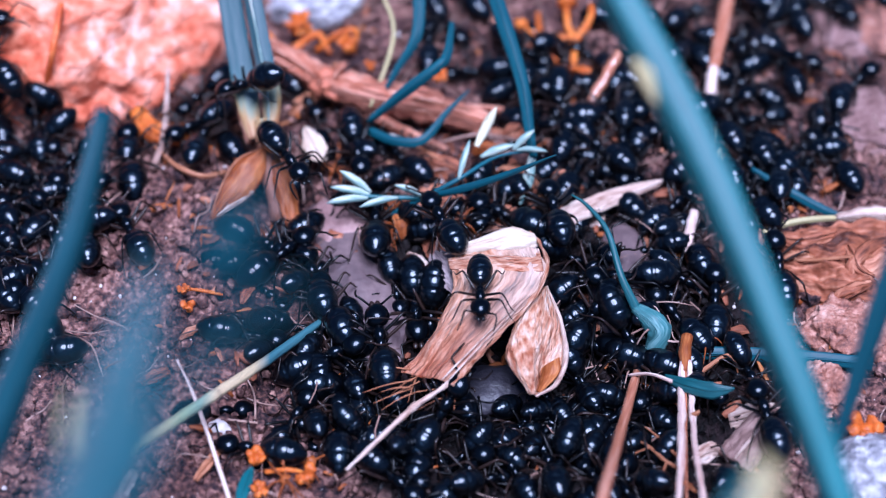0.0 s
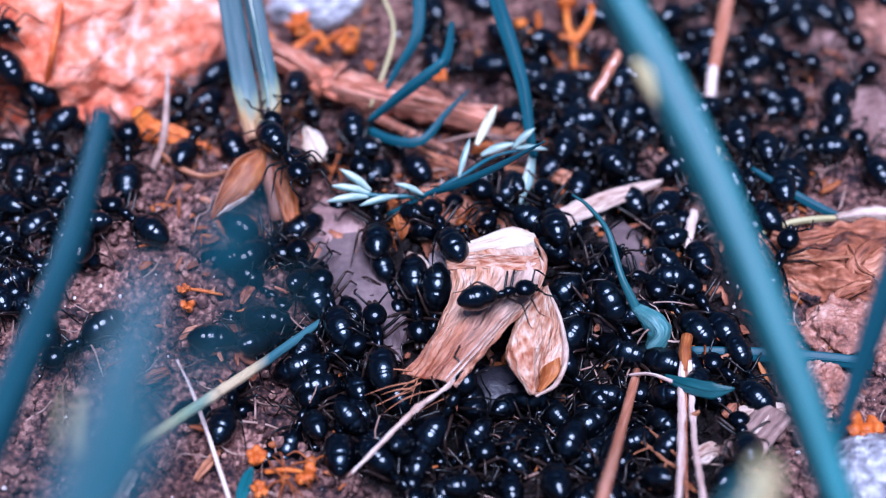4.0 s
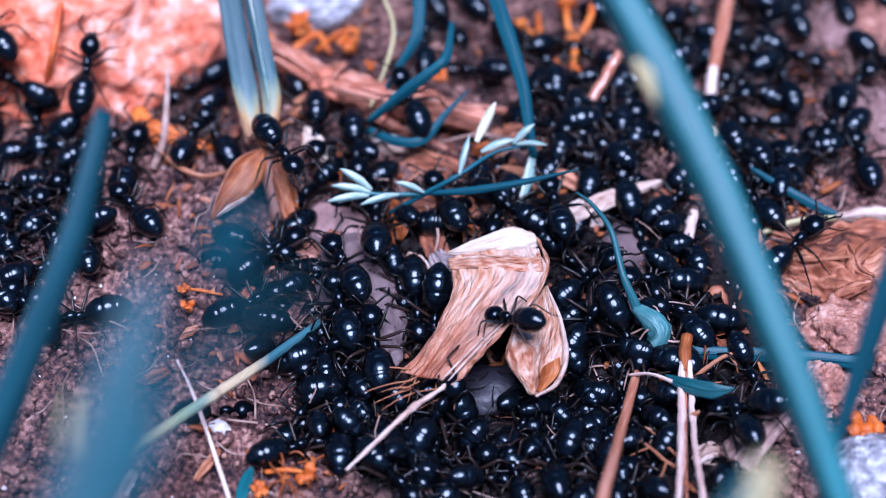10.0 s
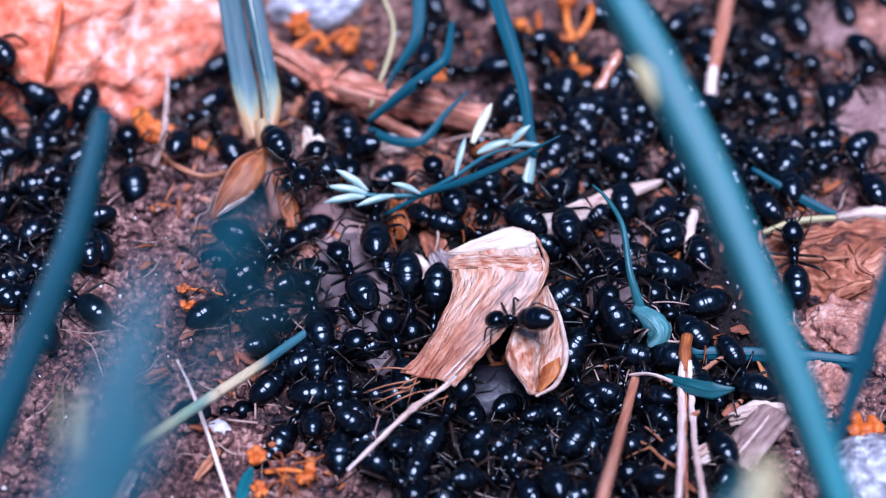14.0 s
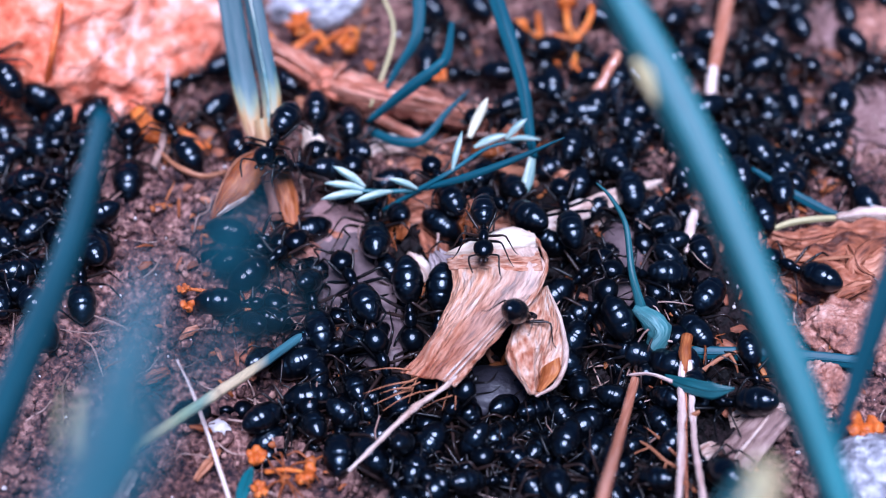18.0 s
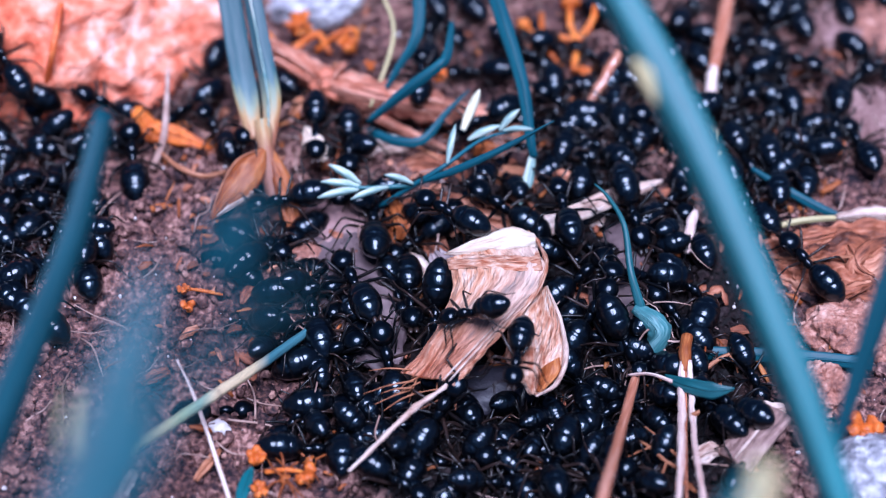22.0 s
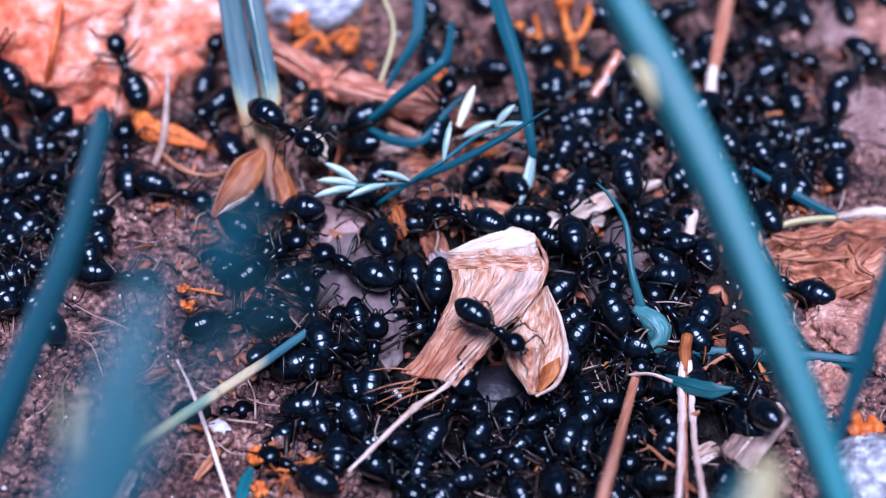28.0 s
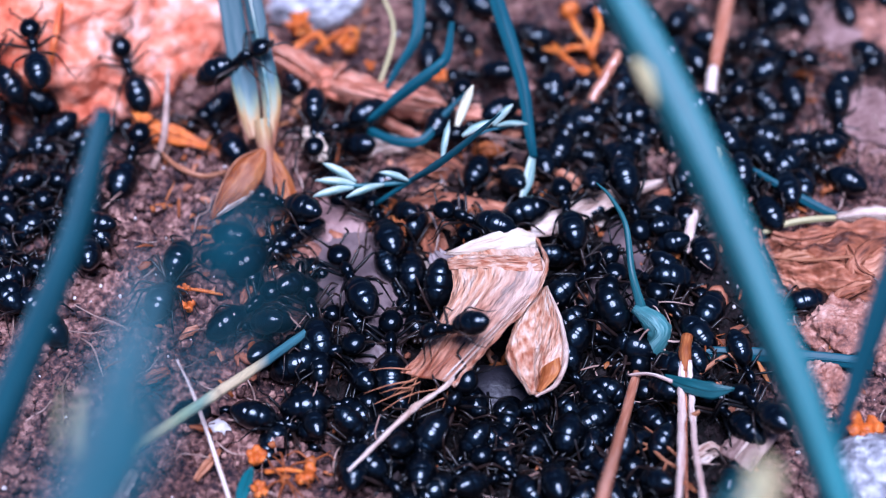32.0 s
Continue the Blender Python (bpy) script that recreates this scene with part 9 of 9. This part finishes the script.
    walk(USED[56][0], [(0, ant_pose(-7.81, -15.37, -0.36, 10, -7)), (0.5, ant_pose(-7.8, -15.86, -0.41, 10, -8)), (1.5, ant_pose(-7.87, -15.52, -0.17, 10, -5)), (6.5, ant_pose(-7.93, -15.77, -0.14, 10, -6)), (9.5, ant_pose(-7.58, -15.8, -0.28, 10, -9)), (15, ant_pose(-8.29, -16.6, -0.3, 10, -8)), (22, ant_pose(-8.53, -17.33, -0.25, 10, -6)), (22.5, ant_pose(-8.5, -17.93, -0.15, 10)), (24, ant_pose(-8.5, -17.93, -0.15, 10)), (25.5, ant_pose(-8.67, -17.33, -0.23, 10, -5)), (27.5, ant_pose(-8.67, -17.33, -0.23, 10, -5)), (28.5, ant_pose(-8.57, -17.72, -0.21, 10, -4)), (32, ant_pose(-8.62, -17.55, -0.17, 10, -4))])
    walk(USED[57][0], [(0, ant_pose(-15.56, -22.74, -0.22, 168, -2)), (3, ant_pose(-20.01, -19.99, -0.16, 160, 4)), (3.5, ant_pose(-19.55, -18.54, 0.04, 118, 1)), (3.7, ant_pose(-18.84, -18.27, 0.11, 102, 3)), (4.3, ant_pose(-16.69, -18.71, -0.1, 52, -7)), (5, ant_pose(-15.68, -20.81, -0.25, -6, -11)), (5.5, ant_pose(-15.6, -20.84, -0.16, -6, -11)), (6, ant_pose(-14.05, -20.91, -0.37, -7, -11)), (6.5, ant_pose(-11.89, -22.19, -0.16, -7, -7)), (8, ant_pose(-13.4, -23.27, -0.19, -8, 1)), (9.5, ant_pose(-11.76, -22.38, -0.3, 20, -14)), (11, ant_pose(-13.78, -21.23, -0.42, 48, -8)), (12, ant_pose(-13.26, -17.48, -0.12, 67, -10)), (12.5, ant_pose(-12.46, -15.68, 0.03, 62, 2)), (13, ant_pose(-12.42, -15.7, 0.01, 57, 1)), (13.5, ant_pose(-12.55, -14.1, 0.17, 52, 6)), (14.5, ant_pose(-13.11, -14.69, 0.06, 42, 6)), (15, ant_pose(-12.96, -15.49, -0.06, 37, -2)), (17, ant_pose(-13.04, -18, 0.13, 40, -10)), (18.5, ant_pose(-13.51, -18.36, 0.05, 42, -9)), (19, ant_pose(-13.93, -19.6, 0.01, 43, -8)), (20, ant_pose(-13.64, -19.78, -0.23, 31, -7)), (21, ant_pose(-12.93, -20.45, -0.3, 19, -10)), (21.5, ant_pose(-12.38, -21.47, -0.37, 12, -12)), (23, ant_pose(-7.84, -24.08, -0.02, -6, -9)), (24, ant_pose(-6.97, -25.66, -0.13, -18, -6)), (25, ant_pose(-6.11, -24.96, -0.04, 24, -8)), (25.3, ant_pose(-6.47, -25.38, 1.15, 36, -9)), (26.7, ant_pose(-9.57, -23.8, -0.04, 94, -15)), (28, ant_pose(-12.32, -25, -0, 148)), (30, ant_pose(-16.38, -20.87, -0.03, 137, 4)), (31, ant_pose(-14.09, -18.95, 0.09, 64, -9)), (32, ant_pose(-13.49, -19.83, -0.23, -10, -12))])
    walk(USED[58][0], [(0, ant_pose(15.61, -10.66, 0.73, -60, -28)), (5.5, ant_pose(15.28, -10.25, 0.75, -60, -28)), (6, ant_pose(15.26, -10.69, 0.7, -60, -29)), (7.5, ant_pose(15.25, -11.02, 0.75, -60, -28)), (9.5, ant_pose(15.49, -10.67, 0.76, -60, -28)), (12, ant_pose(15.82, -11.61, 0.83, -60, -29)), (12.5, ant_pose(15.84, -11.43, 0.81, -60, -27)), (14, ant_pose(15.82, -11.88, 0.79, -60, -27)), (14.5, ant_pose(16.16, -11.61, 0.34, -60, -27)), (16.5, ant_pose(16.23, -11.61, 0.33, -60, -27)), (17, ant_pose(16.2, -11.63, 0.82, -60, -27)), (17.5, ant_pose(16.05, -11.88, 0.76, -60, -27)), (19.5, ant_pose(16.08, -11.71, 0.75, -60, -25)), (22.5, ant_pose(15.44, -11.6, 0.88, -60, -29)), (24.5, ant_pose(15.6, -11.63, 0.79, -60, -28)), (31.5, ant_pose(15.7, -10.79, 0.66, -60, -29)), (32, ant_pose(15.49, -10.8, 0.72, -60, -28))])
    walk(USED[59][0], [(0, ant_pose(16.38, -12.27, -0.04, 151, -2)), (1, ant_pose(16.36, -12.68, -0.01, 151, -2)), (3.5, ant_pose(16.53, -12.24, -0.06, 151, -3)), (6, ant_pose(16.31, -12.19, -0.18, 151, -5)), (7, ant_pose(16.52, -12.21, -0.02, 151, -4)), (8, ant_pose(16.05, -11.81, -0.25, 151, -4)), (8.5, ant_pose(16.03, -12.12, -0.12, 151, -2)), (9, ant_pose(16.09, -12.19, -0.15, 151, -5)), (11, ant_pose(17.66, -11.58, -0.2, 151, -1)), (12.5, ant_pose(17.31, -11.39, -0.22, 151, -2)), (17, ant_pose(16.87, -12.57, -0.16, 151, -4)), (17.5, ant_pose(16.88, -12.34, -0.09, 151, -3)), (19.5, ant_pose(17, -12.71, -0.03, 151, -4)), (32, ant_pose(17.53, -12.62, -0.18, 151, -4))])
    walk(USED[60][0], [(0, ant_pose(15.48, -5.76, 1.07, -171, 9)), (7.5, ant_pose(18.05, -5.24, 0.19, -171, 20)), (9.5, ant_pose(18.15, -5.51, 0.22, -171, 19)), (10, ant_pose(18.15, -5.51, 0.22, -171, 19)), (11, ant_pose(17.76, -4.94, 0.45, -171, 21)), (19, ant_pose(16.62, -5.33, 0.83, -171, 18)), (32, ant_pose(16.88, -5.52, 0.69, -171, 18))])
    walk(USED[61][0], [(0, ant_pose(23.81, -6.55, -0.02, 85, 9)), (9, ant_pose(21.28, -8.57, -0.07, 160, 8)), (9.5, ant_pose(21.13, -8.57, -0.09, 164, 8)), (14, ant_pose(20.26, -8.8, -0.23, 201, 1)), (16.5, ant_pose(20.75, -9.4, -0.47, 222, -3)), (18, ant_pose(21.49, -9.2, -0.15, 235, -1)), (18.5, ant_pose(21.64, -9.23, -0.21, 239, -1)), (19, ant_pose(21.76, -10.09, -0.32, 243, 1)), (19.5, ant_pose(21.59, -11.41, -0.03, 243, -4)), (24, ant_pose(21.16, -11.88, -0.04, 243, -8)), (32, ant_pose(21.78, -10.85, -0.36, 243, -1))])
    walk(USED[62][0], [(0, ant_pose(26.4, -20.47, 1.31, 101, 3)), (6, ant_pose(23.96, -14.94, -0.18, 145, -1)), (7, ant_pose(24.27, -18.66, 0.56, 153, -26)), (8, ant_pose(24.42, -18.65, 0.49, 160, -27)), (10, ant_pose(25.09, -19.83, 1.21, 159, -31)), (14, ant_pose(23.9, -16.03, -0.39, 158, -10)), (19, ant_pose(24.11, -18.91, 0.48, 156, -28)), (19.5, ant_pose(23.59, -18.82, 0.31, 152, -25)), (20, ant_pose(22.8, -18.67, 0.4, 149, -29)), (20.5, ant_pose(22.8, -18.67, 0.13, 146, -22)), (21.5, ant_pose(23.72, -18.78, 0.18, 138, -18)), (23, ant_pose(24.33, -18.32, 0.2, 128, -21)), (23.5, ant_pose(24.49, -18.33, -0.34, 124, -22)), (24.5, ant_pose(24.98, -19.52, 1.1, 118, -27)), (25, ant_pose(25.11, -19.61, 1.23, 114, -27)), (28.5, ant_pose(25.34, -19.73, 1.06, 116, -25)), (30, ant_pose(25.49, -20.24, 0.88, 117, -25)), (30.5, ant_pose(25.82, -20.14, 0.8, 117, -22)), (32, ant_pose(25.91, -19.95, 1.1, 118, -22))])
    walk(USED[63][0], [(0, ant_pose(28.4, -19, 0.17, 82, -4)), (5.5, ant_pose(24.09, -22.95, 1.28, 93, -26)), (6, ant_pose(24.74, -21.5, 1.45, 94, -13)), (8, ant_pose(24.34, -21.24, 1.35, 98, -16)), (9, ant_pose(25.04, -21.02, 1.34, 100, -13)), (9.5, ant_pose(25, -21.02, 1.37, 101, -12)), (10, ant_pose(24.4, -20.88, 1.02, 102, -23)), (11, ant_pose(24.12, -20.9, 1.09, 104, -23)), (11.5, ant_pose(24.21, -18.91, 0.62, 105, -4)), (12, ant_pose(23.01, -18.22, -0.12, 106, -8)), (12.5, ant_pose(22.44, -18.89, -0.12, 107, -3)), (13, ant_pose(22.22, -20.09, -0.23, 108, -6)), (14, ant_pose(22.02, -20.4, -0.27, 111, -8)), (14.5, ant_pose(21.56, -22.72, -0.26, 112, -12)), (16.5, ant_pose(21.19, -24.85, -0.45, 118, -27)), (17.5, ant_pose(21.39, -25.53, 0.52, 121, -28)), (18.5, ant_pose(21.44, -24.96, 0.77, 124, -29)), (19, ant_pose(20.81, -23.48, -0.15, 125, -11)), (23, ant_pose(22.75, -18.22, -0.02, 125, -11)), (32, ant_pose(23.57, -19.13, -0.05, 125, -8))])
    walk(USED[64][0], [(0, ant_pose(29.63, -3.13, 0.91, 96, 20)), (8, ant_pose(32.05, -3.27, 2.16, 34, 31)), (8.5, ant_pose(32.67, -3.76, 2.28, 30, 31)), (9, ant_pose(32.73, -3.89, 2.29, 26, 31)), (9.5, ant_pose(31.83, -2.34, 2.37, 32, 23)), (10, ant_pose(31.56, -1.99, 2.17, 39, 23)), (10.5, ant_pose(31.1, -2.87, 2.1, 46, 31)), (11, ant_pose(30.66, -3.19, 1.98, 52, 31)), (11.5, ant_pose(30.47, -3.05, 1.96, 58, 31)), (13.5, ant_pose(30.81, -2.83, 1.83, 84, 29)), (16.5, ant_pose(31.06, -3.53, 1.68, 124, 16)), (17, ant_pose(30.83, -3.52, 1.56, 130, 12)), (17.5, ant_pose(31.24, -3.78, 1.77, 136, 14)), (18, ant_pose(30.96, -4.17, 1.12, 143, -7)), (21.5, ant_pose(31.4, -3.73, 1.92, 130, 14)), (23, ant_pose(32.29, -3.8, 1.72, 124, 15)), (24, ant_pose(32.53, -5.01, 1.97, 120, 9)), (24.5, ant_pose(32.6, -4.97, 1.96, 118, 9)), (25, ant_pose(32.45, -4.05, 2.06, 116, 28)), (27.5, ant_pose(30.02, -6.57, 0.35, 145, -11)), (28, ant_pose(30.39, -4.97, -0.14, 151, 1)), (28.5, ant_pose(30.29, -5.19, -0.08, 157, 3)), (29.5, ant_pose(29.34, -7.39, 0.28, 169, -8)), (30, ant_pose(29.31, -7.63, 0.2, 175, -10)), (30.5, ant_pose(30.13, -6.13, -0.17, 180, 5)), (31, ant_pose(30.15, -6.37, -0.15, 186, 6)), (31.5, ant_pose(29.68, -6.88, -0.08, 192, 7)), (32, ant_pose(29.13, -7.86, -0.36, 198, 4))])
    walk(USED[65][0], [(0, ant_pose(14.81, -18.04, -0.22, 33, 8)), (1, ant_pose(14.33, -17.56, -0.25, 33, 9)), (2, ant_pose(14.26, -17.38, -0.24, 33, 9)), (2.5, ant_pose(14.87, -16.98, -0.3, 33, 8)), (3, ant_pose(15.01, -16.93, -0.14, 33, 9)), (5.5, ant_pose(14.69, -17.44, -0.25, 33, 9)), (8, ant_pose(14.94, -17.17, -0.29, 33, 9)), (10, ant_pose(14.91, -17.53, -0.25, 33, 9)), (12, ant_pose(15.08, -17.1, -0.21, 33, 7)), (13, ant_pose(14.77, -17.35, -0.26, 33, 9)), (16.5, ant_pose(14.99, -17.35, -0.26, 33, 9)), (17, ant_pose(14.49, -17.11, -0.29, 33, 9)), (17.5, ant_pose(14.43, -17.02, -0.29, 33, 9)), (18.5, ant_pose(14.41, -17.38, -0.26, 33, 9)), (23.5, ant_pose(14.2, -17.23, -0.32, 33, 9)), (25, ant_pose(14.5, -16.98, -0.23, 33, 9)), (29, ant_pose(14.6, -16.59, -0.25, 33, 7)), (30, ant_pose(15.09, -16.93, -0.21, 33, 7)), (32, ant_pose(15.32, -16.79, -0.19, 33, 6))])
    walk(USED[66][0], [(0, ant_pose(0.42, -19.19, 3.1, 52, 31)), (2, ant_pose(0.71, -19.04, 3.52, 52, 31)), (5.5, ant_pose(1.06, -18.81, 2.99, 52, 31)), (8, ant_pose(0.35, -19.22, 3.25, 52, 31)), (10.5, ant_pose(0.06, -19.22, 2.99, 52, 31)), (13, ant_pose(0.71, -19.22, 2.78, 52, 31)), (17, ant_pose(0.92, -18.84, 2.18, 52, 31)), (21, ant_pose(0.63, -19.22, 2.54, 52, 31)), (22, ant_pose(0.21, -19.19, 3.09, 52, 31)), (23, ant_pose(0.21, -19.1, 3.34, 52, 31)), (25, ant_pose(0.64, -19.19, 3.11, 52, 31)), (32, ant_pose(1.07, -18.84, 3.38, 52, 31))])
    walk(USED[67][0], [(0, ant_pose(8.77, -23.95, -0.09, 100, -18)), (32, ant_pose(8.68, -24.01, -0.11, 100, -18))])
    walk(USED[68][0], [(0, ant_pose(3.15, -19.51, -0.05, -57, 4)), (1.5, ant_pose(3.1, -19.13, -1.02, -57, -31)), (3.5, ant_pose(3.09, -19.1, 0.26, -57, -31)), (6, ant_pose(3.09, -19.1, 0.02, -57, -31)), (10, ant_pose(2.36, -19.53, -0.15, -57, -31)), (11.5, ant_pose(2.81, -19.53, -1.37, -57, -31)), (12, ant_pose(3.51, -19.81, -0.17, -57, 4)), (13, ant_pose(3.66, -20.05, -0.09, -57, 5)), (19.5, ant_pose(3.29, -19.78, -0.09, -57, 4)), (22.5, ant_pose(3.51, -19.9, -0.12, -57, 6)), (25.5, ant_pose(3.32, -19.1, -1.18, -57, -31)), (29, ant_pose(3.88, -19.41, -0.1, -57, 3)), (32, ant_pose(3.96, -19.06, -0.07, -57, 3))])
    walk(LEAF, [(t, Matrix.Translation(LEAF_AT) @ Matrix.Rotation(radians(a), 4, "Z")) for t, a in ((0, 0), (3, 0), (5.2, 4), (8.5, 4), (10, 0), (17, 0.6), (24, 0.8), (32, 0.6))])
    to_eye = Vector((0, -0.669, 0.743))
    across = Vector((0, 0.743, 0.669))
    nudges = ((0, 0.2, 0.1, 0), (3.5, 0.2, 0.2, 0), (6, 0.4, 0.4, 1), (8, 0.4, 0.5, 1.2), (13, 0, 0.3, 1.2), (17, -0.2, 0.6, 1.5), (19, -0.4, 0.9, 2.8), (25, -0.85, 1.4, 5), (32, -1.1, 1.5, 5.5))
    walk(SPRIG, [(t, Matrix.Translation(SPRIG_AT + (Vector((x, 0, 0)) + across * up) * MM) @ Matrix.Rotation(radians(a), 4, to_eye)) for t, x, up, a in nudges])
    long_leaf = next(c for c in SPRIG.children if c.name.startswith("long_leaf"))
    walk(long_leaf, [(t, Matrix.Rotation(radians(a), 4, to_eye) @ Matrix.Rotation(radians(-b), 4, across)) for t, a, b in ((0, -0.5, 35), (1, -0.3, 33), (3, 3.8, 38), (6, 3.8, 41), (7, 2.4, 45), (8, 4.8, 50), (9, -13.7, 19), (10, -7.8, 19), (11, 1.3, 20), (12, 5.8, 35), (13, 5.8, 25), (17, 3.5, 26), (19, 0.2, 8), (21, -0.0, 0), (23, 8.7, 43), (25, 1.0, 0), (28, 6.8, 18), (29, 8.7, 20), (30, -2.4, 0), (31, 9.6, 58), (32, 7.5, 50))])
    stem = next(c for c in BENT.children if c.name.startswith("stem"))
    walk(stem, [(t, Matrix.Rotation(radians(a), 4, to_eye)) for t, a in ((0, 0), (9, -1), (13, -7), (19, -10), (23, -9), (28, -10), (32, -10))])
    drag = ((0, 0, 0, 0), (20, 0, 0, 0), (24, 0.3, -0.3, -4), (27, 0, -0.2, 2), (28, 0, -0.2, 3), (29, 0.1, -1.9, 24), (30, 0.6, -1.9, 24), (31, 1.3, -1.9, 20), (32, 1.9, -1.75, 18))
    walk(BRANCH, [(t, Matrix.Translation(BRANCH_AT + Vector((x, y, 0.6 if t > 28 else 0)) * MM) @ Matrix.Rotation(radians(a), 4, "Z")) for t, x, y, a in drag])
    rnd, tilt = random.Random(99), random.Random(98)
    walk(CLIMBER, [(0, ant_pose(-45.42, 14.49, 6.16, 42, 12)), (27, ant_pose(-45.42, 14.49, 6.16, 42, 12)), (29, ant_pose(-43.05, 16.46, 6.57, 47, 12)), (30, ant_pose(-40.29, 16.70, 7.38, 42, 12)), (31, ant_pose(-38.02, 15.82, 8.06, 90, 12)), (32, ant_pose(-37.64, 15.73, 8.62, 105, 12))])
    for a, x, y, h, g, p in USED[FOLLOWED:PLACED - 1] + USED[PLACED:]:
        lean, dip = tilt.gauss(0, 15), p + tilt.gauss(0, 8)
        rows, t = [(0, ant_pose(x, y, h, g, dip, lean))], 0
        while t < 32:
            t = min(32, t + rnd.uniform(1.2, 3.2))
            rows.append((t, ant_pose(x + rnd.gauss(0, 0.3), y + rnd.gauss(0, 0.3), h, g + rnd.gauss(0, 9), dip + rnd.gauss(0, 3), lean)))
        walk(a, rows)
    for k, u in enumerate(USED[:FOLLOWED]):
        step_legs(u[0], [0.5 * i for i in range(65)] if k in WALKERS else [i for i in range(0, 33, 2)], 300 + k)


WALKERS = (1, 3, 5, 9, 10, 11, 33, 34, 40)
motions()
